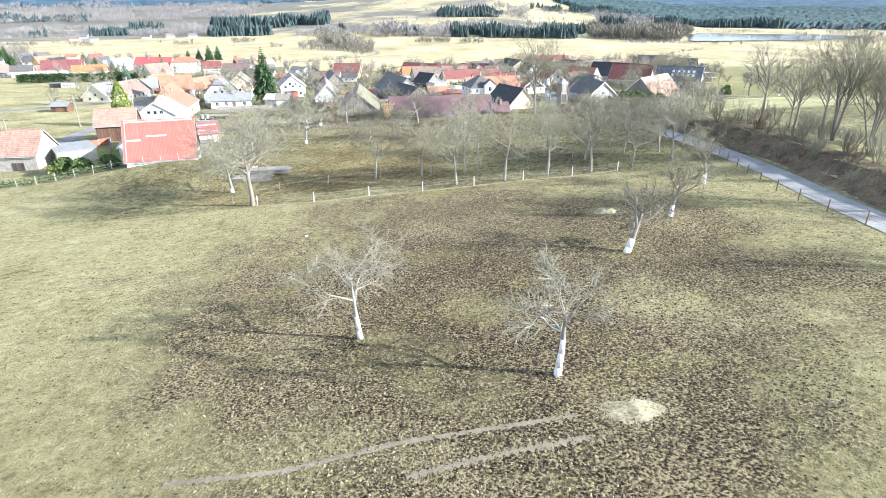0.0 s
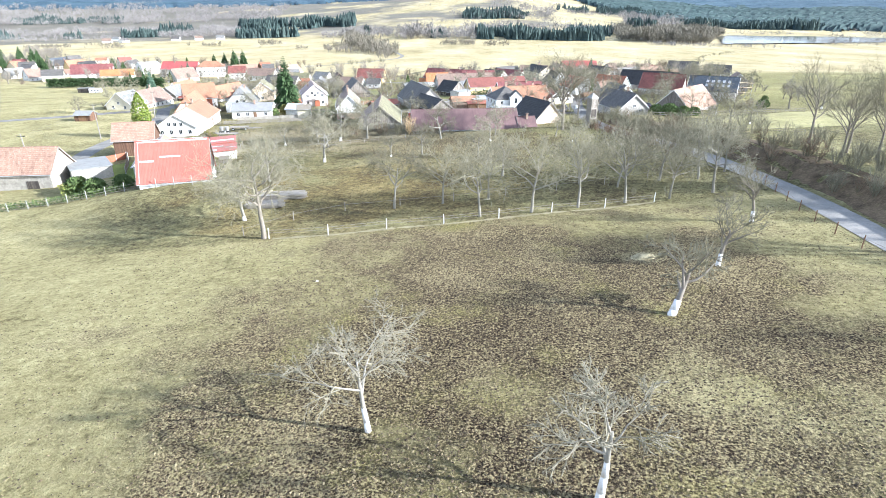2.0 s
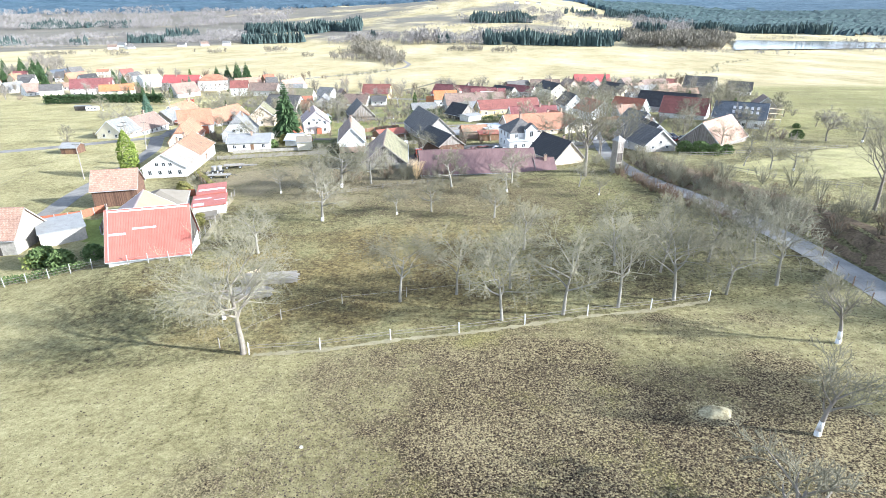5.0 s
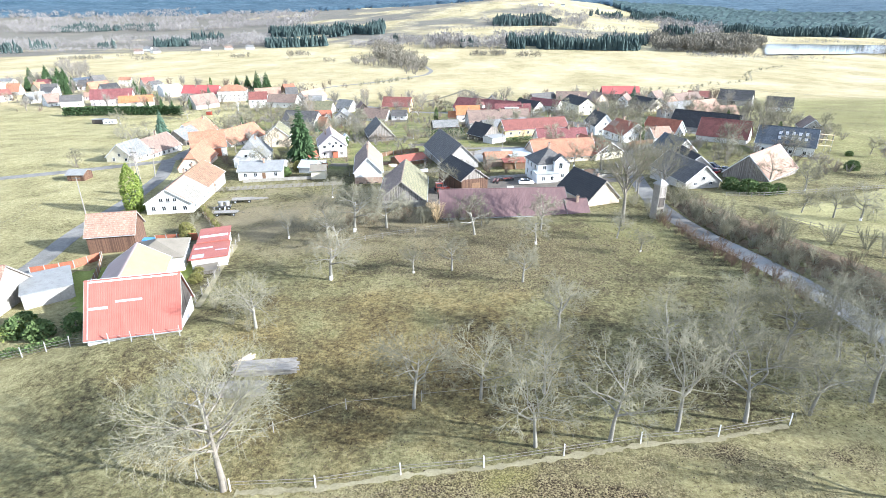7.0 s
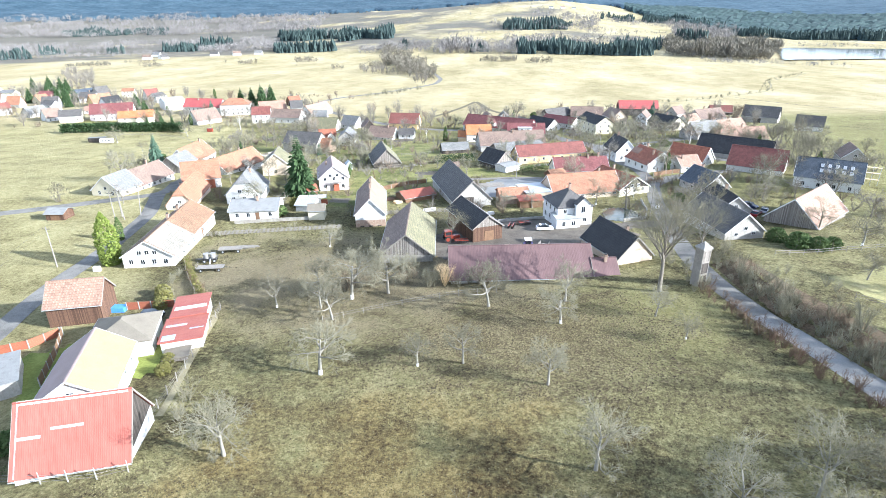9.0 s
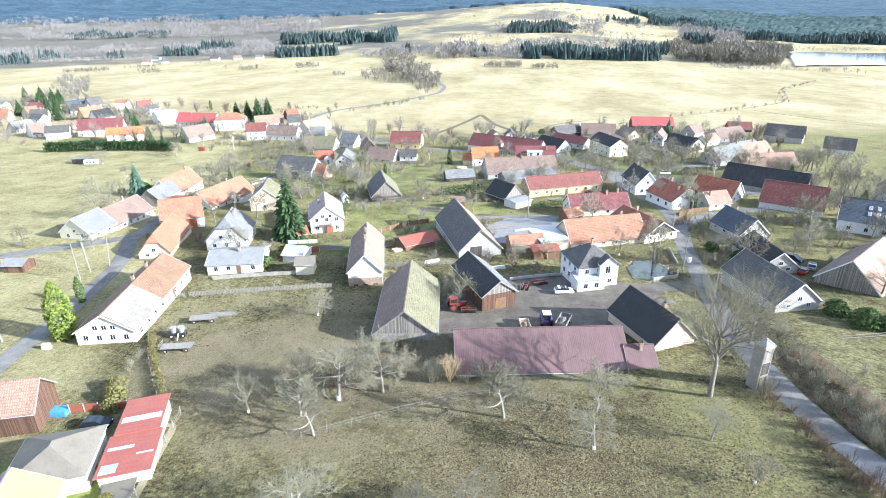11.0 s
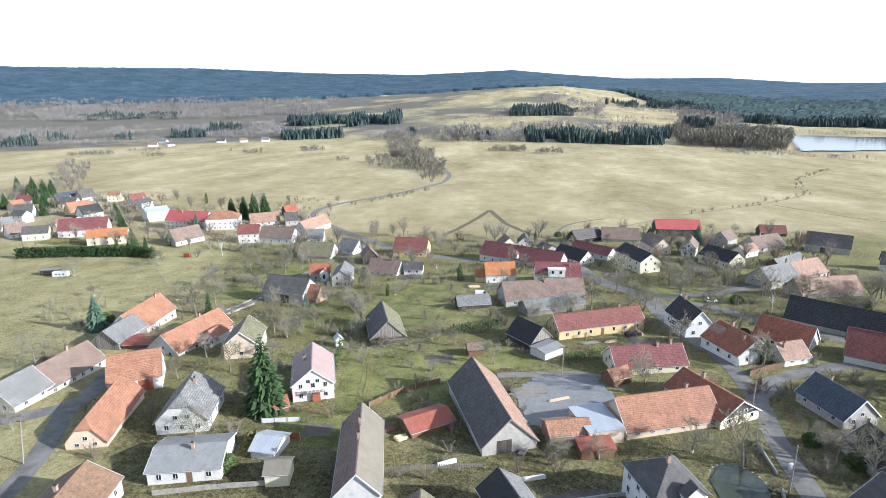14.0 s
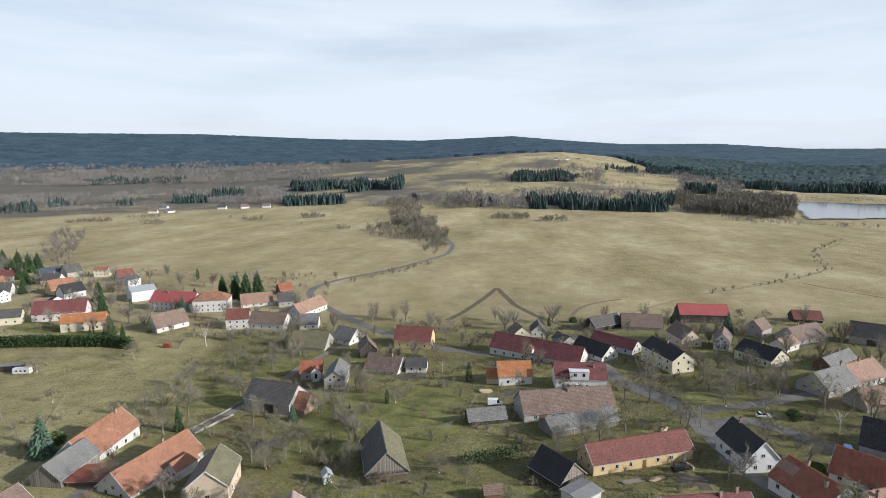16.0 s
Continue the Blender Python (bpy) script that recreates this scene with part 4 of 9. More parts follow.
def house(x, y, z, rot, L, W, eave, ridge, roof, wall, label, category="house", form="gable", wins=None, chim=(), gable=None, door=None, over=0.35, roof_b=None, plinth=None, cover=(), frame_mat="white_paint"):
    """A house, its ridge along its own x axis. wins: windows on the -y side, the +y side, the -x end and the +x end."""
    e = empty("house" if category in ("house", "cottage", "villa") else category.replace(" ", "_"), pose(x, y, z, 0, 0, rot), label, category)
    FOOT.append((x, y, radians(rot), L / 2, W / 2))
    hl, hw = L / 2, W / 2
    k = (ridge - eave) / hw
    th = 0.16
    low = -1.8
    # walls
    if form in ("hip", "flat"):
        vs = box_v(-hl, hl, -hw, hw, low, eave - 0.02)
        w = link_mesh("wall", vs, BOX_F, wall, e)
    elif form == "shed":
        vs = [(-hl, -hw, low), (hl, -hw, low), (hl, hw, low), (-hl, hw, low), (-hl, -hw, eave), (hl, -hw, eave), (hl, hw, ridge), (-hl, hw, ridge)]
        w = link_mesh("wall", [(a, b, c - (0.1 if c > 0 else 0)) for a, b, c in vs], BOX_F, wall, e)
    else:
        top = ridge - 0.12
        cut = 0.45 if form == "halfhip" else 0.0
        gt = eave + (top - eave) * (1 - cut)
        yw = hw * cut
        prof = [(-hw, low), (hw, low), (hw, eave - 0.1), (yw, gt - 0.12), (-yw, gt - 0.12), (-hw, eave - 0.1)] if cut else [(-hw, low), (hw, low), (hw, eave - 0.1), (0, top), (-hw, eave - 0.1)]
        n = len(prof)
        vs = [(-hl, a, b) for a, b in prof] + [(hl, a, b) for a, b in prof]
        fs = [tuple(range(n))[::-1], tuple(range(n, 2 * n))] + [(i, (i + 1) % n, n + (i + 1) % n, n + i) for i in range(n)]
        w = link_mesh("wall", vs, fs, wall, e)
        if gable:
            for sx in (-1, 1):
                x0, x1 = sx * hl, sx * (hl + 0.05)
                tri = [(x0, -hw, eave - 0.05), (x0, hw, eave - 0.05), (x0, yw, gt - 0.12), (x0, -yw, gt - 0.12)]
                tri += [(x1, b, c) for _, b, c in tri]
                link_mesh("gable", tri, [(0, 1, 2, 3), (7, 6, 5, 4), (0, 4, 5, 1), (1, 5, 6, 2), (2, 6, 7, 3), (3, 7, 4, 0)], gable, e)
    if plinth:
        Shape().box(-hl - 0.06, hl + 0.06, -hw - 0.06, hw + 0.06, low, 0.7).link("plinth", plinth, e)
    # roof
    ox, oy = over, over
    ze = eave - oy * k
    s, s2 = Shape(), Shape()
    if form == "flat":
        s.box(-hl - 0.2, hl + 0.2, -hw - 0.2, hw + 0.2, eave, eave + 0.18)
    elif form == "shed":
        kk = (ridge - eave) / W
        slab(s, [(-hl - ox, -hw - oy, eave - oy * kk), (hl + ox, -hw - oy, eave - oy * kk), (hl + ox, hw + oy, ridge + oy * kk), (-hl - ox, hw + oy, ridge + oy * kk)], th)
    elif form == "hip":
        rx = max(hl - hw * 0.9, 0.3)
        a, b, c, d = (-hl - ox, -hw - oy, ze), (hl + ox, -hw - oy, ze), (hl + ox, hw + oy, ze), (-hl - ox, hw + oy, ze)
        r0, r1 = (-rx, 0, ridge), (rx, 0, ridge)
        slab(s, [a, b, r1, r0], th)
        slab(s, [c, d, r0, r1], th)
        slab(s, [b, c, r1], th)
        slab(s, [d, a, r0], th)
    elif form == "halfhip":
        f = 0.45
        rx, zc, yc = hl - hw * f * 0.75, eave + (ridge - eave) * (1 - f), hw * f
        for sy, tgt in ((-1, s), (1, s2 if roof_b else s)):
            slab(tgt, [(-hl - ox, sy * (hw + oy), ze), (hl + ox, sy * (hw + oy), ze), (hl + ox, sy * yc, zc), (-hl - ox, sy * yc, zc)], th)
            slab(tgt, [(-hl - ox, sy * yc, zc), (hl + ox, sy * yc, zc), (rx, 0, ridge), (-rx, 0, ridge)], th)
        for sx in (-1, 1):
            slab(s, [(sx * (hl + ox), -yc, zc), (sx * (hl + ox), yc, zc), (sx * rx, 0, ridge)], th)
    else:
        for sy, tgt in ((-1, s), (1, s2 if roof_b else s)):
            slab(tgt, [(-hl - ox, sy * (hw + oy), ze), (hl + ox, sy * (hw + oy), ze), (hl + ox, 0, ridge), (-hl - ox, 0, ridge)], th)
        s.box(-hl - ox, hl + ox, -0.12, 0.12, ridge - 0.08, ridge + 0.05)
    r = None
    for sh, mat in ((s, roof), (s2, roof_b)):
        slopes = [q for q in split_solids(sh)]
        for q in slopes:
            ob = q.link("roof_slope" if len(q.v) != 8 or form != "gable" or q is not slopes[-1] or sh is s2 else "ridge_cap", mat, e)
            r = r or ob
    if form in ("gable", "halfhip", "hip") and W > 4:
        for sy in (-1, 1):
            Shape().tube((-hl - ox, sy * (hw + oy + 0.06), ze - 0.1), (hl + ox, sy * (hw + oy + 0.06), ze - 0.1), 0.07).link("gutter", "sheet_grey", e)
    if form == "gable" and y < 300 and W > 6:
        for sx in (-1, 1):
            vb = Shape()
            for sy in (-1, 1):
                x0 = sx * (hl + ox)
                slab(vb, [(x0 + 0.03, 0, ridge + 0.02), (x0 - 0.03, 0, ridge + 0.02), (x0 - 0.03, sy * (hw + oy), ze + 0.02), (x0 + 0.03, sy * (hw + oy), ze + 0.02)], 0.24)
            vb.link("verge_board", "wood_grey" if category in ("barn", "shed") else "white_paint", e)
    for c in chim:
        u, side = c[0], c[1]
        chimney(r, u * hl, side * hw, ridge - abs(side) * hw * k, *(c[2:]))
    for sy, u0, u1, v0, v1, mat in cover:
        # sheets laid over part of one slope: along the ridge u0..u1, down from the ridge v0..v1
        c = Shape()
        up = 0.03
        if form == "shed":
            kk = (ridge - eave) / W
            slab(c, [(u0 * hl, v0 * hw, eave + (v0 + 1) * hw * kk + up), (u1 * hl, v0 * hw, eave + (v0 + 1) * hw * kk + up), (u1 * hl, v1 * hw, eave + (v1 + 1) * hw * kk + up), (u0 * hl, v1 * hw, eave + (v1 + 1) * hw * kk + up)], 0.025)
            c.link("roof_sheet", mat, e)
            continue
        slab(c, [(u0 * hl, sy * v1 * (hw + oy), ridge - v1 * (hw + oy) * k + up), (u1 * hl, sy * v1 * (hw + oy), ridge - v1 * (hw + oy) * k + up), (u1 * hl, sy * v0 * hw, ridge - v0 * hw * k + up), (u0 * hl, sy * v0 * hw, ridge - v0 * hw * k + up)], 0.025)
        c.link("roof_sheet", mat, e)
    # openings
    if wins:
        storeys = [0.95] if eave < 4.4 else [0.9, 3.4]
        hh = 1.15 if eave > 2.2 else 0.75
        z0s = storeys if eave > 2.2 else [max(0.4, eave - 1.1)]
        for i, n in enumerate(wins[:2]):
            for zz in z0s:
                for j in range(n):
                    u = (j + 0.5) / n * 2 - 1
                    if zz < 2 and door and n > 2 and j == n // 2 and i == 0:
                        continue
                    window(e, u * (hl - 0.6), (-1, 1)[i] * hw, zz, (0, 180)[i], 0.95, hh, frame_mat)
        for i, n in enumerate(wins[2:]):
            rows = list(z0s) + ([eave + 0.15] if form in ("gable", "halfhip") and ridge - eave > 2.2 and n > 1 else [])
            for q, zz in enumerate(rows):
                m = n if q < len(z0s) else max(1, n - 1)
                span = hw - 0.5 if q < len(z0s) else hw * 0.45
                for j in range(m):
                    u = (j + 0.5) / m * 2 - 1
                    window(e, (-1, 1)[i] * (hl + (0.05 if gable and q >= len(z0s) else 0)), u * span, zz, (270, 90)[i], 0.95, hh if q < len(z0s) else 0.95, frame_mat)
    if door:
        side, pos, w_, h_, mat = door
        if side in "fb":
            yy = -hw if side == "f" else hw
            Shape().box(pos * hl - w_ / 2, pos * hl + w_ / 2, yy - 0.06, yy + 0.06, -0.1, h_).link("door", mat, e)
        else:
            xx = -hl if side == "l" else hl
            Shape().box(xx - 0.06, xx + 0.06, pos * hw - w_ / 2, pos * hw + w_ / 2, -0.1, h_).link("door", mat, e)
    return e


# ---- the village ----

house(-83.4, 172.1, -2.9, 100.5, 29, 10.8, 3, 6.4, "tile_faded", "plaster_white", "long whitewashed farmhouse with patched orange and pale tiles", wins=(8, 9, 4, 4), chim=((0.05, 0.12), (0.5, 0.12)), door=("f", 0.3, 1, 2.1, "wood_brown"), cover=((-1, -1.0, -0.12, 0.0, 1.0, "tile_pale"),))
house(-100.1, 209, -4.1, -75, 20, 7.8, 1.8, 6.5, "tile_orange", "plaster_tan", "tan cottage with an orange tiled half-hipped roof", form="halfhip", wins=(4, 4, 2, 2), chim=((0.0, -0.5),))
house(-105.6, 227.2, -4.8, 29, 11.5, 11.0, 3.6, 8.4, "tile_orange", "plaster_white", "white barn wing with an orange tiled roof", category="barn", door=("f", 0.4, 3.2, 3.0, "wood_red"))
house(-82.6, 212.6, -3.9, -76, 13.0, 10.4, 3.2, 8.6, "slate_grey", "plaster_white", "white cottage with a pale grey half-hipped roof", form="halfhip", wins=(2, 3, 2, 3), chim=((-0.2, 0.2),))
house(-72.8, 196.5, -3.5, 13, 12.8, 10.6, 2.8, 4.5, "cement_sheet", "plaster_white", "low white bungalow with a flat-pitched grey roof", wins=(4, 3, 1, 1), chim=((0.1, -0.2),), door=("f", 0.15, 1, 2.1, "wood_brown"))
house(-60.6, 229.3, -4.2, -71, 14.5, 9.4, 4.4, 8.2, "roof_pinkgrey", "plaster_pink", "pink gabled house with brown-pink roof and balcony", wins=(3, 3, 2, 3), chim=((-0.1, -0.4),))
cottage = house(-40.2, 197.1, -2.6, -78, 21.5, 7.7, 3.6, 7.6, "tile_brown", "plaster_white", "old narrow cottage with a patched brown roof and brick gable base", wins=(2, 3, 0, 0), chim=((0.1, 0), (-0.35, 0)), roof_b="felt_tan")
Shape().box(10.76, 10.84, -3.85, 3.85, -1.8, 1.9).link("brick_base", "old_brick", cottage)
for v in (-2.2, 0.0, 2.2):
    Shape().box(10.85, 10.89, v - 0.5, v + 0.5, -0.6, 0.4).link("vent", "boards_dark", cottage)
house(-54.6, 194, -3.1, 11, 4.2, 4.6, 2.8, 3.9, "felt_tan", "plaster_cream", "small cream garden hut with a felt roof", category="shed")
house(-60, 202.5, -3.5, -5, 5, 6.5, 2, 3.4, "sheet_pale", "plaster_white", "white tool shed with a pale sheet roof", category="shed")
house(-64.9, 217.7, -3.9, 34, 3.8, 4.3, 1.6, 3.1, "tile_red", "wood_brown", "small red-roofed garden gazebo", category="shed")
house(-51, 266.1, -5.7, -71, 16.8, 10.2, 2, 7.1, "slate_dark", "logs", "dark timber log barn with a steep weathered roof", category="barn", gable="boards_grey", roof_b="moss_shingle")
house(-17.4, 218.3, -2.9, -70, 26.5, 11.2, 2.3, 7.7, "slate_dark", "plaster_grey", "large grey barn with a dark slate and orange tiled roof", category="barn", roof_b="tile_salmon", door=("r", -0.2, 3, 3, "boards_dark"))
house(-30.6, 214.3, -3.2, 35, 9.9, 7, 1.5, 2.7, "sheet_rust", "wood_brown", "long open wood shed under a rust-red roof", category="shed", form="gable")
house(-11.2, 182.9, -1, -63, 16, 7.4, 3.6, 6.3, "slate_black", "boards_brown", "timber-framed barn with a dark slate roof", category="barn", gable="boards_grey", door=("r", 0.1, 2.4, 2.4, "wood_brown"), roof_b="slate_grey")
house(-25.5, 172.3, -1, -84, 21.8, 11.4, 1.9, 6.6, "tile_brown", "stone", "old barn with mossy shingles and grey board gable", category="barn", gable="boards_grey", roof_b="moss_shingle")
house(-0.8, 158.3, 0.3, 8, 27.9, 13.3, 1, 5.1, "sheet_maroon", "plaster_grey", "long low barn with a dull maroon sheet roof", category="barn", wins=None)
house(19.8, 166.9, 1.2, -65, 13, 8.4, 1.5, 5.7, "slate_black", "plaster_tan", "steep black-roofed barn with pale plastered gable", category="barn", chim=((0.3, 0.2),))
house(12.2, 192.6, -1.2, -72, 9.5, 9.2, 5.2, 8.4, "slate_dark", "plaster_clean", "white two-storey villa with a dark hipped roof", category="villa", form="hip", wins=(3, 3, 3, 3), chim=((0.1, 0.0),))
house(19, 220.9, -2.6, 19, 21.6, 10.9, 1.9, 6.5, "tile_orange", "plaster_tan", "long ochre farmhouse with a fresh orange tiled roof", wins=(6, 4, 1, 1), chim=((0.55, 0.1),))
house(31.1, 227.2, -2.5, -61, 15.8, 11, 2.3, 5.6, "tile_red", "plaster_cream", "orange-red roofed farm wing with a dark board gable", wins=(2, 2, 2, 3), gable="boards_dark", chim=((-0.3, 0.0),))
house(21.6, 247.0, -3.5, 12, 18.6, 8.9, 2.4, 6.1, "tile_maroon", "plaster_cream", "cream house with a deep maroon tiled roof", wins=(4, 4, 2, 2), chim=((0.3, -0.1), (0.7, 0)))
house(13, 272.2, -4.7, 22, 28.2, 7.9, 3.1, 6.4, "tile_redbrown", "plaster_ochre", "long yellow cottage with a red-brown roof", wins=(7, 5, 2, 2), chim=((0.55, 0.1),), door=("f", 0, 1, 2.1, "wood_brown"))
house(-1.6, 304.2, -7.5, 15, 29.3, 11.5, 2.9, 7.7, "tile_brown", "plaster_grey", "long grey farmhouse with a worn brown tiled roof", wins=(5, 5, 2, 2), chim=((0.05, -0.15),), door=("f", -0.6, 2.4, 2.6, "wood_brown"))
house(1.4, 292.8, -6.4, 26, 22, 8, 2.1, 4.3, "slate_grey", "boards_grey", "low barn with a lichened grey roof", category="barn")
house(-7.3, 262.7, -4.7, -48, 10, 8.6, 1.8, 5.8, "slate_black", "boards_dark", "small black-roofed timber cottage", category="barn", gable="boards_grey")
house(-2.8, 253, -4.2, 43, 7.1, 5.5, 2.2, 2.6, "cement_sheet", "plaster_white", "patched shack with a grey felt roof", category="shed")
house(-26, 295.8, -7.6, 17, 11.6, 6, 1.7, 4.1, "slate_grey", "boards_dark", "open shed with a grey corrugated roof", category="shed")
house(-17.4, 333.9, -10.3, 10, 12.2, 9.6, 3.8, 7.8, "tile_bright", "plaster_clean", "white house with a bright orange roof", wins=(2, 2, 1, 1))
house(-25, 333.1, -10.7, 0, 4.3, 5.9, 2.7, 5.2, "tile_bright", "wood_new", "small wooden annex with a bright orange roof", category="shed")
house(6, 330.3, -9.3, 2, 17.7, 10, 4.3, 8.5, "tile_maroon", "plaster_clean", "white two-storey house with a mauve roof and dormers", wins=(4, 4, 2, 2), chim=((0.55, -0.3),))
house(-7, 363, -11.9, -26, 39.5, 11.8, 3.6, 8.6, "tile_maroon", "plaster_white", "long white house with maroon roof", wins=(9, 6, 2, 2), chim=((0.1, 0), (0.5, 0)))
house(-14.4, 390.4, -12.2, -70, 8, 9.4, 3.1, 6.8, "tile_brown", "plaster_cream", "small house with brown steep roof", wins=(1, 2, 1, 2))
house(-5.3, 396.1, -12.2, -89, 8.5, 7, 3.1, 6.5, "slate_dark", "plaster_white", "small white gabled house with a dark roof", wins=(2, 2, 1, 2))
house(5.2, 379.7, -11.1, -57, 7.8, 7, 2.9, 5, "slate_dark", "plaster_grey", "grey gabled cottage with a dark roof", wins=(2, 2, 1, 2))
house(16.5, 364.9, -10.1, -48, 16, 10.1, 2.5, 6.4, "slate_black", "plaster_white", "white gabled farmhouse with black roof", wins=(2, 2, 1, 2), roof_b="felt_tan")
house(26.8, 374.4, -10.1, -40, 20, 8.5, 2.8, 5.8, "tile_maroon", "plaster_white", "low white farmhouse with dark maroon roof", wins=(4, 4, 1, 2))
house(46, 412.5, -11.7, -4, 19.1, 11.6, 2.1, 6.9, "tile_brown", "plaster_grey", "grey-brown roofed barn at the field edge", category="barn")
house(27.3, 411.1, -12, 34, 17.9, 9.1, 2.6, 6.4, "slate_dark", "boards_dark", "dark roofed timber barn at the field edge", category="barn")
house(42.2, 352.2, -8.4, -68, 19, 9.7, 5.4, 8.6, "slate_black", "plaster_cream", "cream two-storey house with black roof", wins=(4, 4, 2, 2), chim=((0, 0),))
house(57.8, 384, -9.9, -75, 13, 9.2, 4.2, 8.4, "tile_brown", "plaster_tan", "tan gabled house with a brown roof", wins=(2, 3, 2, 2), chim=((-0.3, 0),))
house(72.4, 379, -9.4, 67, 12, 6.2, 4.6, 7.5, "tile_brown", "plaster_clean", "small white house with a mauve-brown roof", wins=(3, 3, 2, 2), chim=((0.3, 0),))
house(79.9, 429, -11.9, 1, 24, 10, 4.5, 8.7, "sheet_scarlet", "boards_dark", "long open hay shed with a bright red roof", category="barn")
house(96, 401.3, -10.5, 42, 9, 8.4, 4.2, 8, "tile_brown", "plaster_grey", "grey house with brown gabled roof", wins=(2, 2, 2, 2))
house(79.6, 358.6, -7.8, -57, 15.2, 10.7, 3.4, 7, "slate_black", "plaster_cream", "yellow-cream house with a black roof", wins=(4, 3, 2, 3), chim=((0, 0),))
house(96.4, 376.6, -8.9, 39, 11.2, 6.7, 3, 5.8, "tile_salmon", "plaster_white", "small white annex with salmon tiles", wins=(2, 2, 1, 1))
house(111, 393, -9.6, 30, 19.2, 10.8, 2.6, 7.1, "tile_brown", "plaster_grey", "grey house with a brown tiled roof", wins=(4, 3, 1, 1), chim=((-0.3, 0),))
house(132.5, 433.2, -11.9, -5, 13.2, 8.3, 2.1, 5.6, "tile_redbrown", "boards_dark", "timber barn with a dark red roof", category="barn")
house(139.5, 390, -9.7, -30, 18, 10.5, 4.2, 9.4, "slate_dark", "plaster_grey", "large dark-roofed barn with plastered walls", category="barn", door=("f", -0.1, 3.5, 3.2, "boards_dark"))
house(87.7, 328, -6, 32, 16.4, 10.7, 2.8, 7.3, "slate_grey", "plaster_grey", "grey slate-roofed farm wing", category="barn", chim=((0.8, 0),), wins=(3, 2, 2, 0))
house(102, 337, -6.2, 32, 17.4, 10.9, 2.7, 7.2, "tile_salmon", "plaster_white", "white farmhouse with salmon tiles", wins=(5, 4, 0, 2), chim=((0.0, 0), (0.8, 0)))
house(104.9, 355.4, -7.7, 38, 20, 6.3, 2.7, 5.3, "slate_grey", "wood_brown", "grey-roofed cottage with a brown timber gable", wins=(4, 3, 1, 1), chim=((-0.4, 0), (0.2, 0)))
house(99, 315, -5.1, 14, 24, 9, 1.9, 6.3, "tile_salmon", "plaster_grey", "grey farmhouse with salmon tiled roof", wins=(4, 3, 1, 1), chim=((0.1, 0),))
house(84.4, 277.8, -4.3, -35, 26, 12, 2.9, 8.4, "slate_black", "plaster_grey", "great black-roofed barn with mossy edges", category="barn")
house(82.7, 253.3, -2.6, -30, 17, 11, 2.4, 8.0, "tile_redbrown", "plaster_white", "brown roofed barn with white walls", category="barn")
house(47.5, 256.7, -3, -68, 13.2, 11.1, 2.9, 6.8, "tile_red", "plaster_clean", "white house with a red tiled roof", wins=(3, 4, 2, 2), chim=((0.6, -0.3), (-0.3, 0.0)))
house(40.5, 274.4, -4, -79, 13, 8.2, 3.8, 8.2, "slate_black", "plaster_clean", "white house with a black steep roof", wins=(3, 3, 2, 2), chim=((-0.5, 0),))
house(63.9, 265.2, -3.6, -42, 13.5, 10, 2.4, 7, "tile_red", "plaster_white", "red tiled white farmhouse with a dark rear roof", wins=(4, 3, 2, 2), roof_b="slate_dark")
house(58.9, 253.6, -2.8, 21, 7.9, 7.2, 2.1, 5.1, "tile_salmon", "plaster_white", "small white cottage with salmon tiles", wins=(2, 2, 1, 1), chim=((-0.6, -0.3),))
house(57.0, 227, -2.2, -72, 12, 8.6, 2.4, 6.4, "slate_blue", "plaster_grey", "house with a blue-grey sheet roof", wins=(3, 3, 2, 2), chim=((-0.5, 0.2),))
house(55.3, 205.8, -1.2, -85, 13.8, 8.4, 2, 5.4, "slate_black", "plaster_grey", "low house with black roof and grey gable", wins=(4, 3, 2, 2), chim=((0.0, 0.0),))
house(47.6, 185.5, 0.8, -75, 17, 9.5, 2, 6, "slate_dark", "plaster_grey", "slate-roofed house with patched grey plaster walls", wins=(3, 3, 2, 2))
house(72.2, 197, -0.9, 46, 20, 12, 2, 7.6, "tile_salmon", "boards_grey", "farmhouse with a broad pale salmon roof and dark dormer", wins=None, roof_b="tile_brown")
house(95.3, 233.2, -2.1, -28, 17.1, 12, 3.7, 8.5, "slate_blue", "plaster_clean", "white house with a blue slate roof and skylights", wins=(4, 3, 2, 2))
house(117, 261.6, -2.2, 74, 11, 7.7, 3.8, 7.2, "tile_brown", "plaster_grey", "grey house with a brown gabled roof", wins=(3, 3, 2, 2))
house(-95.9, 302.7, -10.3, -12, 17.2, 10.7, 4.7, 9.2, "slate_dark", "plaster_grey", "large grey barn with a dark slate roof", category="barn", door=("f", 0.1, 3.6, 3.4, "boards_dark"))
house(-86.5, 301, -10.5, -12, 7, 8, 3.1, 7, "tile_orange", "old_brick", "brick lean-to with orange tiles", category="shed")
house(-95.8, 336, -13, 16, 8.3, 7.8, 3.5, 6.8, "tile_red", "plaster_grey", "small red-roofed house with a white cross gable", wins=(2, 2, 1, 2))
house(-83.2, 328.5, -11.9, -81, 13.8, 7.4, 4.5, 7.4, "slate_grey", "plaster_grey", "grey house with pale slate roof", wins=(3, 3, 2, 2))
house(-68.3, 345.9, -12.7, -12, 14.4, 10.8, 1.9, 6.5, "tile_brown", "plaster_white", "low cottage with red-brown roof", wins=(4, 3, 1, 1), chim=((0.4, -0.1),))
house(-55.6, 345.1, -12.2, 2, 8.1, 6.1, 2.6, 5.2, "slate_dark", "plaster_white", "tiny white house with grey roof", wins=(2, 1, 1, 1))
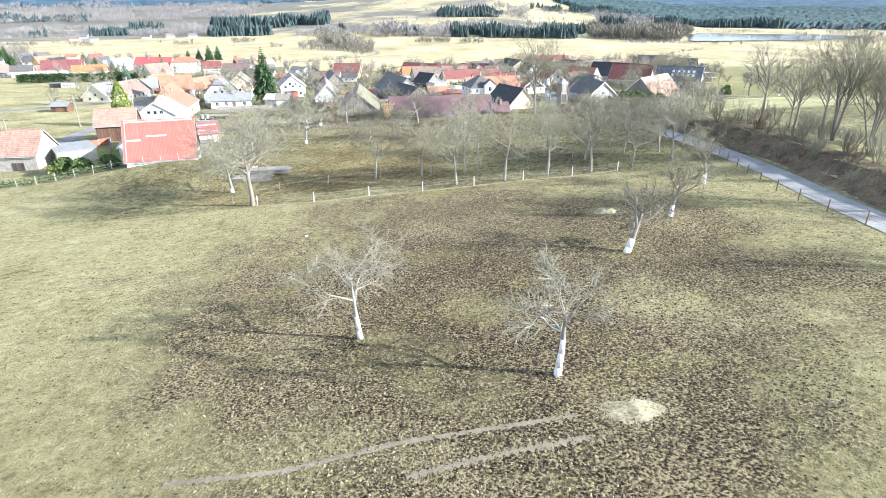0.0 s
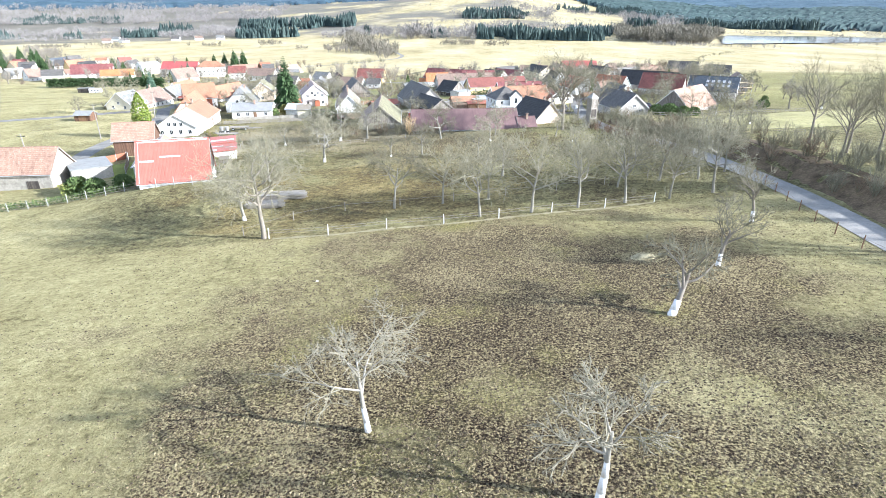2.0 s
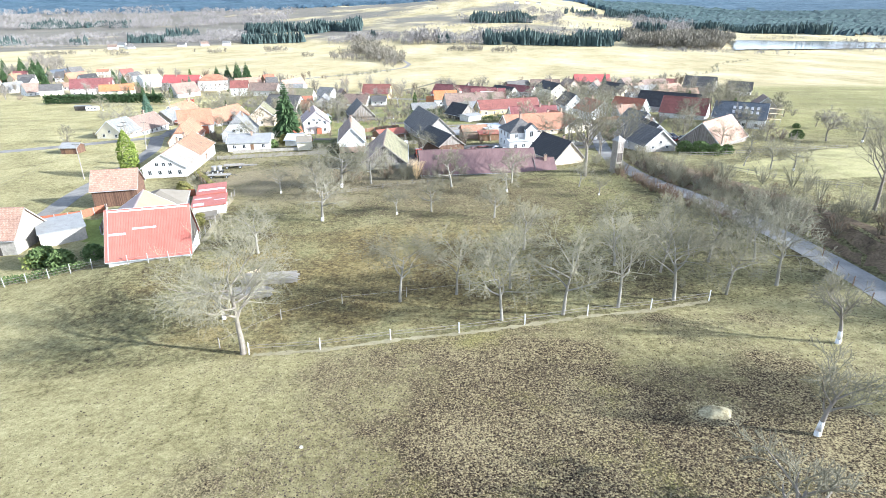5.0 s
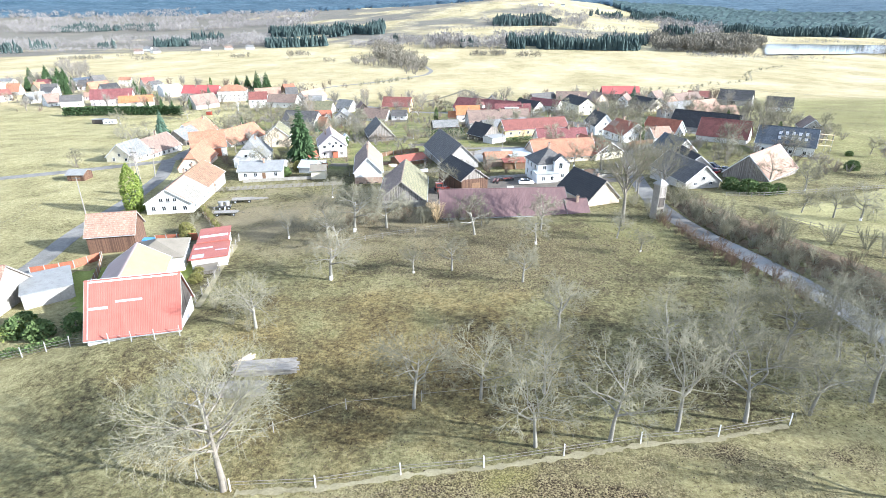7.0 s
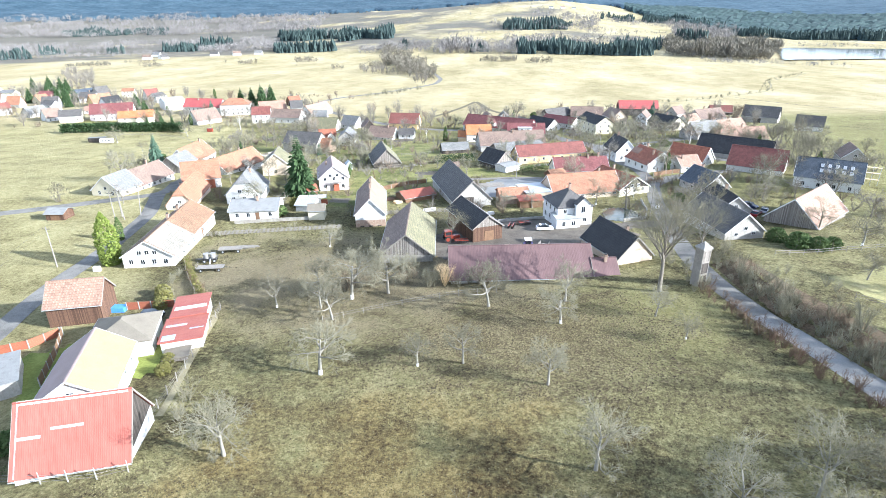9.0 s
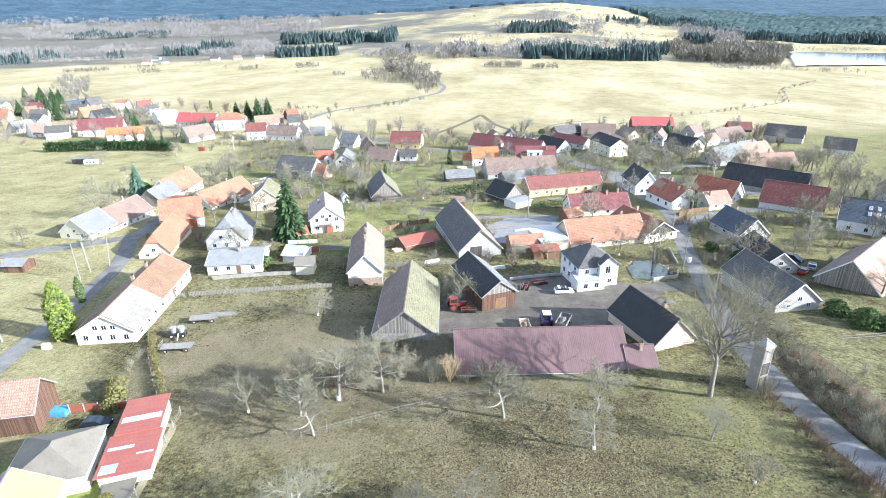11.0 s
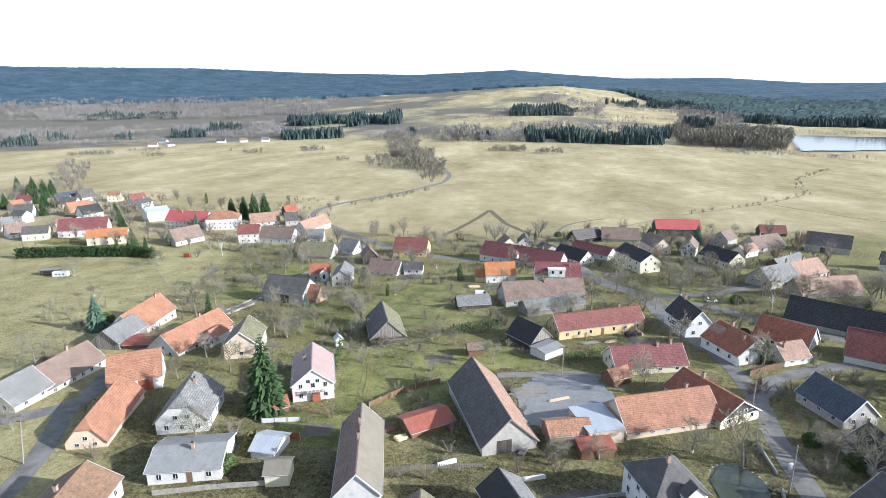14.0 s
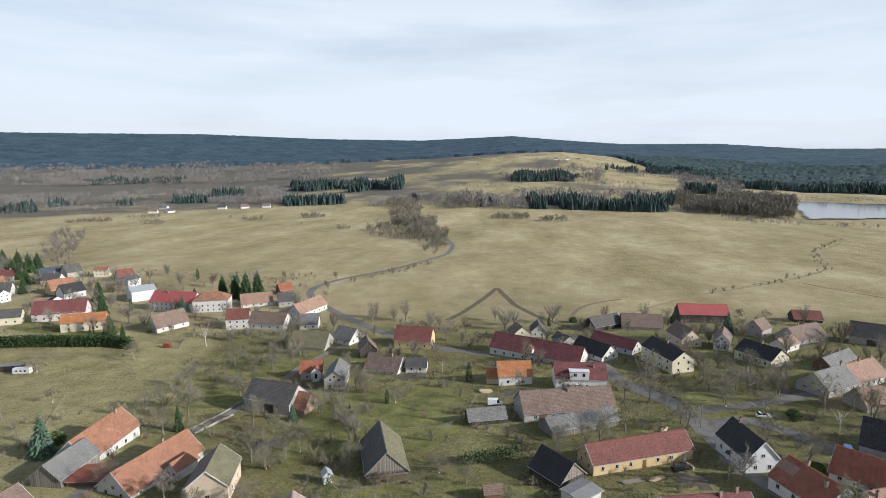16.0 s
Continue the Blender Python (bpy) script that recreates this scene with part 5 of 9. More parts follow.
house(-62.2, 378.9, -13.2, -4, 16.7, 11.6, 3.8, 8.7, "tile_redbrown", "plaster_ochre", "ochre house with red-brown tiled roof", wins=(4, 3, 2, 2), chim=((0.3, 0),))
house(-80.6, 363.3, -13.2, -68, 9, 7.3, 3.7, 7.7, "tile_brown", "boards_dark", "steep brown gabled timber barn")
house(-94.9, 382.4, -13.9, -23, 10.4, 11.3, 2.3, 7, "slate_grey", "plaster_white", "white house with grey slate cross gable", wins=(2, 2, 2, 2))
house(-133, 431.3, -15.3, 72, 24, 9, 3.5, 8.3, "tile_salmon", "plaster_white", "long white house with faded orange tiles", wins=(5, 4, 2, 2), chim=((-0.3, 0), (0.3, 0)))
house(-121.6, 404.3, -14.5, 12, 8.7, 9.9, 3, 7.2, "slate_grey", "plaster_white", "white house with a grey roof", wins=(2, 2, 1, 1))
house(-109.3, 373.5, -13.9, -2, 16.5, 12.9, 1.9, 7.3, "moss_shingle", "plaster_grey", "old barn with a broad mossy roof", category="barn")
house(-159.3, 401.5, -14.7, 16, 11.1, 10, 5.5, 9.7, "tile_redbrown", "plaster_white", "white house with red-brown roof", wins=(3, 3, 1, 1), chim=((0.4, 0),))
house(-142.5, 402.8, -14.7, -5, 19.3, 10.6, 3.7, 8.1, "tile_brown", "plaster_white", "brown-roofed house with a white gable", wins=(4, 4, 1, 2), chim=((0, 0),))
house(-171.5, 447.8, -15.4, 29, 18, 11.9, 2.5, 7.4, "tile_salmon", "plaster_white", "low house with a broad salmon tiled roof", wins=(4, 3, 1, 1))
house(-167.2, 479.7, -15.8, 43, 8.6, 9.1, 3.1, 6.9, "tile_red", "wood_brown", "small timber cottage with a red roof", wins=(2, 2, 1, 1))
house(-154.1, 449.7, -15.3, 26, 8.3, 10.6, 3.2, 7.6, "slate_dark", "plaster_grey", "grey cottage with a dark roof", wins=(2, 2, 1, 1))
house(-214.4, 433.9, -15.3, -3, 27.3, 11.7, 5.5, 10.5, "sheet_scarlet", "plaster_white", "two-storey white inn with a bright scarlet roof", wins=(9, 8, 2, 2), chim=((-0.3, -0.2),))
house(-191.7, 433.7, -15.2, 18, 19.5, 12.1, 7.2, 10.8, "tile_orange", "plaster_white", "tall white hipped house with orange roof", form="hip", wins=(6, 6, 4, 4), chim=((0, 0),))
house(-251.8, 455, -15.5, 48, 14.1, 14, 6.5, 8.6, "sheet_pale", "plaster_clean", "white hall with a low rounded roof", category="hall", form="gable")
house(-195.2, 395.8, -14.9, 60, 16.8, 10, 3, 9, "tile_brown", "plaster_white", "white house with a mauve-brown roof", wins=(3, 3, 2, 2))
house(-237.4, 389.9, -14.7, 25, 20, 9, 4.7, 8.3, "tile_bright", "plaster_cream", "cream house with a bright orange roof", wins=(3, 3, 2, 2), chim=((-0.4, 0),))
house(-265.8, 407.4, -15, 22, 25.8, 11, 4.5, 10.4, "tile_maroon", "plaster_pink", "long pale house with dark purple roof", wins=(7, 5, 2, 2), chim=((0.5, 0),))
house(-336.2, 437.7, -15.4, -8, 10, 7.9, 5.1, 7.9, "slate_dark", "plaster_clean", "white gabled house with dark roof", wins=(2, 2, 1, 2))
house(-286.8, 395.3, -14.9, 27, 12.8, 8.7, 4.1, 7.7, "slate_dark", "plaster_cream", "grey-roofed cottage with cream walls", wins=(3, 2, 1, 1))
house(-297.4, 430.9, -15.3, 13, 11.9, 6.5, 2.5, 5.2, "tile_salmon", "plaster_pink", "low pinkish house with red roof", wins=(3, 2, 1, 1))
house(-295.7, 433.7, -15.4, -18, 10.8, 6.4, 4.3, 6.1, "slate_black", "plaster_clean", "white house with black roof", wins=(2, 2, 1, 2))
house(-317.7, 465.9, -15.7, 61, 14.9, 10, 3.8, 9.5, "tile_orange", "plaster_ochre", "ochre house with orange roof", wins=(3, 3, 1, 1))
house(-300.9, 454.9, -15.6, 66, 13.2, 10, 4.1, 9.1, "slate_black", "plaster_clean", "white house with black roof and dormer", wins=(3, 3, 1, 1))
house(-367.2, 513.8, -16.2, 66, 17.1, 10.3, 3.5, 7.8, "slate_blue", "plaster_white", "white house with blue roof", wins=(3, 3, 1, 1))
house(-354.5, 518.2, -16.3, 68, 11.3, 10, 4, 9.6, "slate_dark", "plaster_grey", "grey house with a dark roof", wins=(3, 3, 1, 1))
house(-375.7, 475.4, -15.8, 71, 8.4, 10.5, 3.2, 7.6, "tile_orange", "plaster_cream", "cream house with an orange roof", wins=(2, 2, 1, 1))
house(-129.1, 252.6, -6.8, 90, 13, 8.1, 3.1, 6.5, "slate_grey", "boards_grey", "grey slate-roofed barn end of a farm", category="barn", form="gable")
house(-131.4, 266.5, -8.5, -88, 20, 10.5, 3.6, 8.7, "tile_orange", "plaster_white", "white farmhouse with bright orange tiles", wins=(5, 5, 0, 2), chim=((-0.7, 0.1),))
house(-121.1, 251.5, -6.3, 12, 8.1, 7.5, 1.5, 2.2, "sheet_rust", "wood_brown", "low shed under a red sheet roof", category="shed")
house(-107.7, 255.5, -7.1, 76, 22.1, 10.9, 2.5, 7, "tile_orange", "plaster_white", "long white farmhouse with orange tiles and a cross gable", wins=(5, 5, 2, 2), chim=((0.35, 0.1),))
house(-88, 249.7, -5.7, -76, 12, 9.2, 4.3, 8.1, "felt_tan", "plaster_tan", "old barn-like house with an ochre roof", wins=(2, 2, 1, 1), roof_b="moss_shingle")
house(-128.1, 215.2, -4.6, 86, 10, 10.2, 2.4, 6.7, "slate_grey", "plaster_cream", "cream cottage end with a grey hipped roof", wins=(2, 2, 2, 1))
house(-127.1, 227.6, -5.6, 84, 17.4, 10.4, 2.5, 6.9, "tile_brown", "plaster_white", "long low white farmhouse with a brown roof", wins=(6, 5, 1, 1), chim=((0.3, 0),))
house(-51.3, 100.8, -1, 19, 11.3, 9.5, 4.1, 9.99, "sheet_red", "plaster_clean", "red sheet-roofed barn with white walls and a dark board gable", category="barn", gable="boards_dark", door=("f", 0.8, 1, 2, "wood_brown"), cover=((-1, -0.99, 0.99, -0.01, 0.05, "white_paint"), (-1, -0.985, -0.965, 0.06, 0.98, "sheet_pale"), (-1, -0.96, -0.55, 0.50, 0.508, "sheet_pale"), (-1, -0.38, 0.2, 0.41, 0.418, "sheet_pale")))
house(-78.4, 134.9, -2.8, 17.5, 8.6, 7, 5.1, 8.4, "tile_salmon", "boards_brown", "brown timber barn with a salmon tiled roof", category="barn")
house(-60.5, 113, -2, -68, 13, 9, 5, 8, "roof_pinkgrey", "plaster_white", "white house with a pale yellow and brown roof", wins=(3, 3, 0, 2), roof_b="roof_yellow")
house(-63.5, 125.3, -2, -68, 9, 9, 4.3, 6.2, "felt_tan", "plaster_white", "white annex with a low beige felt roof", form="hip", wins=(2, 2, 1, 1), door=("b", 0.2, 1, 2.1, "wood_red"))
house(-54.9, 127.6, -2, -69, 7.2, 6.0, 3.4, 3.6, "sheet_red", "plaster_white", "white garage with a red and white striped sheet roof", category="garage", form="shed", cover=((-1, -0.4, -0.22, -0.98, 0.1, "sheet_pale"), (-1, 0.5, 0.98, -0.98, -0.3, "sheet_pale"), (-1, 0.1, 0.2, 0.3, 1.0, "sheet_pale")))
house(-57.6, 134.8, -2, -69, 7.2, 5.2, 3.6, 3.8, "sheet_red", "plaster_white", "garage with a red sheet roof and one white panel", category="garage", form="shed", cover=((-1, 0.1, 0.42, -0.98, 1.0, "white_paint"),))
house(-53.4, 122.4, -2, -69, 2.6, 3.2, 2.2, 2.4, "felt_tan", "boards_grey", "small grey lean-to with a felt roof", category="shed", form="shed")
house(-76.5, 113.5, -2.2, -50, 9, 7, 3.3, 3.4, "cement_sheet", "plaster_grey", "low grey flat-roofed outbuilding", category="outbuilding", form="flat", wins=(2, 0, 1, 0))
house(-86.3, 108.8, -2.5, 8, 14, 9, 4, 8, "tile_salmon", "stone", "barn with a pale orange tiled roof and rough stone wall", category="barn", door=("f", 0.5, 2.2, 2.4, "boards_dark"))
house(147, 352, -6.8, -28, 12, 8, 3.0, 7.5, "slate_dark", "plaster_white", "dark-roofed barn at the village edge", category="barn")
house(-128, 190, -4.2, 5, 5, 4.5, 2.2, 3.2, "cement_sheet", "boards_brown", "small brown garage with a grey roof", category="garage", door=("f", 0, 2.4, 2, "wood_brown"))
house(15.6, 157.4, 0.3, 8, 4.4, 7.4, 1.0, 3.4, "sheet_maroon", "plaster_grey", "low end bay of a maroon-roofed barn", category="shed", chim=((0.1, -0.2),))
house(11.5, 187.2, -1.3, 18, 6.2, 3.2, 3.0, 3.5, "sheet_grey", "plaster_clean", "white single-storey porch with a grey sheet roof", category="annex", form="shed", wins=(2, 0, 0, 0))
house(4.6, 214.6, -2.3, 19, 7.5, 9.5, 2.8, 3.0, "sheet_pale", "plaster_tan", "flat-roofed connecting block with pale blue-white sheet", category="annex", form="flat")
house(-1.5, 212, -2.2, 14, 8.5, 6, 2.2, 3.6, "tile_mixed", "old_brick", "low shed with patchy orange and pale tiles", category="shed")
house(3.4, 206.6, -2.2, 14, 6.5, 3, 2.0, 2.5, "sheet_rust", "wood_brown", "open lean-to with a dark red roof", category="shed", form="shed")
house(13, 238, -3.4, 30, 5.5, 4.5, 2.2, 3.8, "tile_mixed", "wood_brown", "open timber shelter with orange tiles", category="shed")
house(-22.6, 252, -4.6, 15, 4, 3.6, 2.0, 3.2, "tile_brown", "wood_brown", "small brown garden hut on the lawn", category="hut")
house(-62.5, 255.5, -5.6, -60, 2, 2, 2.2, 3.1, "sheet_pale", "white_paint", "tiny white garden playhouse", category="hut")
house(-300, 505, -15.6, 60, 10.8521, 8.56305, 3, 8.6, "tile_redbrown", "plaster_white", "whitewashed house with a tiled redbrown roof", wins=(3, 3, 2, 2), chim=((0.2, 0),))
house(-330, 520, -15.6, 20, 9.42593, 8.37116, 5, 7, "tile_orange", "plaster_cream", "cream house with a tiled orange roof", wins=(3, 3, 2, 2), chim=((0.2, 0),))
house(-345, 490, -15.6, 10, 12.2093, 8.6887, 3.2, 7.5, "slate_dark", "plaster_clean", "clean white house with a slate dark roof", wins=(3, 3, 2, 2), chim=((0.2, 0),))
house(-390, 500, -15.6, 10, 11.8656, 9.34601, 3.2, 7, "tile_maroon", "plaster_grey", "grey house with a tiled maroon roof", wins=(3, 3, 2, 2), chim=((0.2, 0),))
house(-410, 470, -15.6, 10, 10.1709, 8.02999, 3.2, 8.6, "tile_brown", "plaster_white", "whitewashed house with a tiled brown roof", wins=(3, 3, 2, 2), chim=((0.2, 0),))
house(-430, 505, -15.6, 10, 11.3716, 9.36674, 5, 7, "slate_grey", "plaster_cream", "cream house with a slate grey roof", wins=(3, 3, 2, 2), chim=((0.2, 0),))
house(-455, 520, -15.6, -30, 9.48584, 9.22135, 3.2, 8.6, "tile_redbrown", "plaster_clean", "clean white house with a tiled redbrown roof", wins=(3, 3, 2, 2), chim=((0.2, 0),))
house(-380, 455, -15.6, 10, 9.53864, 8.08708, 3, 8.6, "tile_orange", "plaster_grey", "grey house with a tiled orange roof", wins=(3, 3, 2, 2), chim=((0.2, 0),))
house(-350, 455, -15.6, 20, 11.4879, 8.97458, 3, 8.6, "slate_dark", "plaster_white", "whitewashed house with a slate dark roof", wins=(3, 3, 2, 2), chim=((0.2, 0),))
house(-420, 440, -15.6, 60, 12.0336, 8.80957, 3, 7.5, "tile_maroon", "plaster_cream", "cream house with a tiled maroon roof", wins=(3, 3, 2, 2), chim=((0.2, 0),))
house(-305, 400, -15.6, 60, 9.74104, 9.29047, 3.2, 8.6, "tile_brown", "plaster_clean", "clean white house with a tiled brown roof", wins=(3, 3, 2, 2), chim=((0.2, 0),))
house(-330, 415, -15.6, 75, 13.4048, 8.42848, 3.2, 7.5, "slate_grey", "plaster_grey", "grey house with a slate grey roof", wins=(3, 3, 2, 2), chim=((0.2, 0),))
house(-360, 420, -15.6, 60, 9.7915, 8.90197, 5, 8.6, "tile_redbrown", "plaster_white", "whitewashed house with a tiled redbrown roof", wins=(3, 3, 2, 2), chim=((0.2, 0),))
house(-400, 415, -15.6, -30, 12.5107, 9.425, 3.2, 8.6, "tile_orange", "plaster_cream", "cream house with a tiled orange roof", wins=(3, 3, 2, 2), chim=((0.2, 0),))
house(-285, 490, -15.6, 75, 9.98824, 8.22524, 5, 7.5, "slate_dark", "plaster_clean", "clean white house with a slate dark roof", wins=(3, 3, 2, 2), chim=((0.2, 0),))
house(-440, 470, -15.6, 75, 12.2853, 9.21218, 5, 8.6, "tile_maroon", "plaster_grey", "grey house with a tiled maroon roof", wins=(3, 3, 2, 2), chim=((0.2, 0),))

# ---- plants ----
class Skeleton:
    """Grows a bare tree; thick wood and thin twigs go to two meshes."""

    def __init__(self, seed):
        self.rnd = random.Random(seed)
        self.wood, self.twigs = Shape(), Shape()

    def limb(self, p, d, length, r, level, last, kids, spread, up, wander, thin=0.016, dense=1.0):
        rnd = self.rnd
        segs = (5, 4, 3, 2, 1)[min(level, 4)]
        tgt = self.wood if level < 2 else self.twigs
        pts, rad = [Vector(p)], [r]
        d = Vector(d).normalized()
        for i in range(segs):
            wd = wander * (0.25 if level == 0 else 1.0)
            d = (d + Vector((rnd.gauss(0, wd), rnd.gauss(0, wd), rnd.gauss(0, wd * 0.7) + (up * 0.12 if level else 0.05)))).normalized()
            pts.append(pts[-1] + d * length / segs)
            rad.append(max(thin, r * (1 - 0.72 * (i + 1) / segs)))
        n = (7, 5, 4, 3, 3)[min(level, 4)]
        for i in range(segs):
            if level >= 4:
                tgt.add([pts[i] + Vector((rad[i], 0, 0)), pts[i] + Vector((-0.5 * rad[i], 0.87 * rad[i], 0)), pts[i] + Vector((-0.5 * rad[i], -0.87 * rad[i], 0)), pts[i + 1]], [(0, 1, 3), (1, 2, 3), (2, 0, 3)])
            else:
                tgt.tube(pts[i], pts[i + 1], rad[i], rad[i + 1], n, cap=(i == segs - 1 and level < 2))
        if level >= last:
            return
        for c in range(max(2, round(kids[level] * (dense if level else 1)))):
            t = 0.25 + 0.75 * (c + rnd.random()) / kids[level] if level else 0.5 + 0.5 * (c + 0.5) / kids[0]
            t = min(t, 1.0)
            k = min(int(t * segs), segs - 1)
            q = pts[k].lerp(pts[k + 1], t * segs - k)
            ax = (pts[k + 1] - pts[k]).normalized()
            a = rnd.random() * math.tau if level else c * 2.4 + rnd.random() * 0.5
            side = (ax.orthogonal().normalized() * math.cos(a) + ax.cross(ax.orthogonal().normalized()) * math.sin(a))
            sp = spread[level] * rnd.uniform(0.75, 1.25)
            nd = (ax * math.cos(sp) + side * math.sin(sp)).normalized()
            nd.z += up * 0.25
            ln = length * rnd.uniform(0.55, 0.8) * (1.15 - 0.5 * t if level else 1.0)
            self.limb(q, nd, ln, max(thin, rad[k] * rnd.uniform(0.5, 0.7)), level + 1, last, kids, spread, up, wander, thin, dense)


TREES = {}


def tree_kind(key, seed, height, trunk, kids=(6, 5, 5, 4), spread=(0.75, 0.7, 0.65, 0.7), up=0.35, wander=0.13, trunk_r=0.16, last=4, lean=(0, 0), wood="bark", twig="twig", thin=0.016, white=0, stems=1, stem_fan=0.4):
    s = Skeleton(seed)
    for k in range(stems):
        a = k * 2.4 + seed
        d = Vector((lean[0], lean[1], 1)) if stems == 1 else Vector((stem_fan * math.cos(a) * (0.4 + 0.6 * (k % 3) / 2), stem_fan * math.sin(a) * (0.4 + 0.6 * (k % 3) / 2), 1))
        p = (0, 0, -0.25) if stems == 1 else (0.12 * math.cos(a), 0.12 * math.sin(a), -0.25)
        s.limb(p, d, trunk, trunk_r, 0, last, kids, spread, up, wander, thin)
    top = sorted(v[2] for v in s.twigs.v)[-20]
    f = height / top
    low = None
    if white:
        low = Shape()
        for i in range(white):
            # limewash coat follows the lowest wood
            a, b = [Vector(v) for v in s.wood.v[14 * i:14 * i + 7]], [Vector(v) for v in s.wood.v[14 * i + 7:14 * i + 14]]
            c0, c1 = sum(a, Vector()) / 7, sum(b, Vector()) / 7
            low.tube(c0, c1, (a[0] - c0).length * 1.05, (b[0] - c1).length * 1.05, 9)
    meshes = []
    for name, sh, mat in (("trunk", s.wood, wood), ("crown", s.twigs, twig), ("limewash", low, "limewash")):
        if sh:
            me = bpy.data.meshes.new(name)
            me.from_pydata([(x * f, y * f, z * f) for x, y, z in sh.v], [], sh.f)
            me.materials.append(M[mat])
            me.polygons.foreach_set("use_smooth", [True] * len(me.polygons))
            meshes.append((name, me))
    TREES[key] = (height, meshes)


def tree(key, x, y, h=None, turn=None, label="bare winter tree", category="tree", group="", name="tree", sink=0.0, zz=None):
    height, meshes = TREES[key]
    k = (h or height) / height
    turn = turn if turn is not None else (x * 37.1 + y * 17.3) % 360
    label = label if len(label.split()) > 3 else label + " among the village houses"
    e = empty(name, pose(x, y, (gz(x, y) if zz is None else zz) - sink, 0, 0, turn) @ Matrix.Diagonal((k, k, k, 1)), label, category, group)
    for nm, me in meshes:
        piece(nm, me, e, Matrix())
    return e


for i in range(5):
    tree_kind("orchard%d" % i, 11 + i, 8.0, 3.3, kids=(8, 6, 6, 5), spread=(1.05, 0.85, 0.85, 0.85), up=0.16, wander=0.26, trunk_r=0.17, wood="bark_pale", twig="twig" if i % 2 else "twig_pale", thin=0.0125, white=(1, 0, 0, 1, 0)[i])
for i in range(3):
    tree_kind("row%d" % i, 31 + i, 9.5, 4.6, kids=(8, 6, 6, 5), spread=(0.95, 0.85, 0.8, 0.85), up=0.2, wander=0.25, trunk_r=0.16, wood="bark_pale", twig="twig_pale" if i else "twig", thin=0.0125)
tree_kind("walnut", 52, 15.0, 6.0, kids=(11, 8, 7, 5), spread=(1.05, 0.85, 0.85, 0.85), up=0.2, trunk_r=0.26, wood="bark", twig="twig_pale", thin=0.0125, wander=0.25)
tree_kind("weeping", 63, 7.6, 4.4, kids=(6, 6, 6, 5), spread=(0.75, 0.75, 0.75, 0.7), up=-0.32, trunk_r=0.17, wood="bark_pale", twig="twig_light", white=2, lean=(-0.06, 0.02), thin=0.015, wander=0.18)
tree_kind("forked", 66, 8.2, 2.9, kids=(4, 5, 6, 6), spread=(0.75, 0.8, 0.75, 0.75), up=-0.05, trunk_r=0.15, wood="bark_pale", twig="twig_light", white=3, wander=0.24, thin=0.015)
tree_kind("leaning", 67, 6.8, 2.4, kids=(5, 5, 6, 5), spread=(0.8, 0.75, 0.7, 0.7), up=0.2, trunk_r=0.20, wood="bark", twig="twig", white=2, lean=(0.55, 0.1), wander=0.24)
tree_kind("whitefoot", 69, 7.2, 3.0, kids=(6, 6, 5, 4), spread=(0.85, 0.75, 0.7, 0.7), up=0.3, trunk_r=0.19, wood="bark", twig="twig", white=2, wander=0.2)
for i in range(3):
    tree_kind("tall%d" % i, 71 + i, 19.0, 10.5, kids=(12, 6, 5, 4), spread=(0.75, 0.65, 0.65, 0.65), up=0.40, trunk_r=0.36, wood="bark", twig="twig", thin=0.0115, wander=0.14)
tree_kind("lime", 75, 20.0, 12.0, kids=(14, 7, 6, 5), spread=(0.62, 0.7, 0.75, 0.75), up=0.4, trunk_r=0.46, wood="bark", twig="twig", thin=0.013, wander=0.16)
tree_kind("fan0", 81, 17.0, 8.0, kids=(8, 6, 4, 4), spread=(0.6, 0.6, 0.6, 0.7), up=0.4, trunk_r=0.19, wood="bark", twig="twig", thin=0.0105, stems=4, stem_fan=0.24, wander=0.12)
for i in range(4):
    tree_kind("garden%d" % i, 141 + i, 8.0, 2.8, kids=(7, 5, 5, 4), spread=(0.95, 0.85, 0.85, 0.85), up=0.25, wander=0.24, trunk_r=0.15, wood="bark", twig=("twig", "twig_pale", "brush_grey", "twig_pale")[i], thin=0.019)
tree_kind("birch", 85, 12.0, 8.5, kids=(14, 4, 4, 3), spread=(0.75, 0.6, 0.6, 0.6), up=0.1, trunk_r=0.14, wood="limewash", twig="twig_brown")


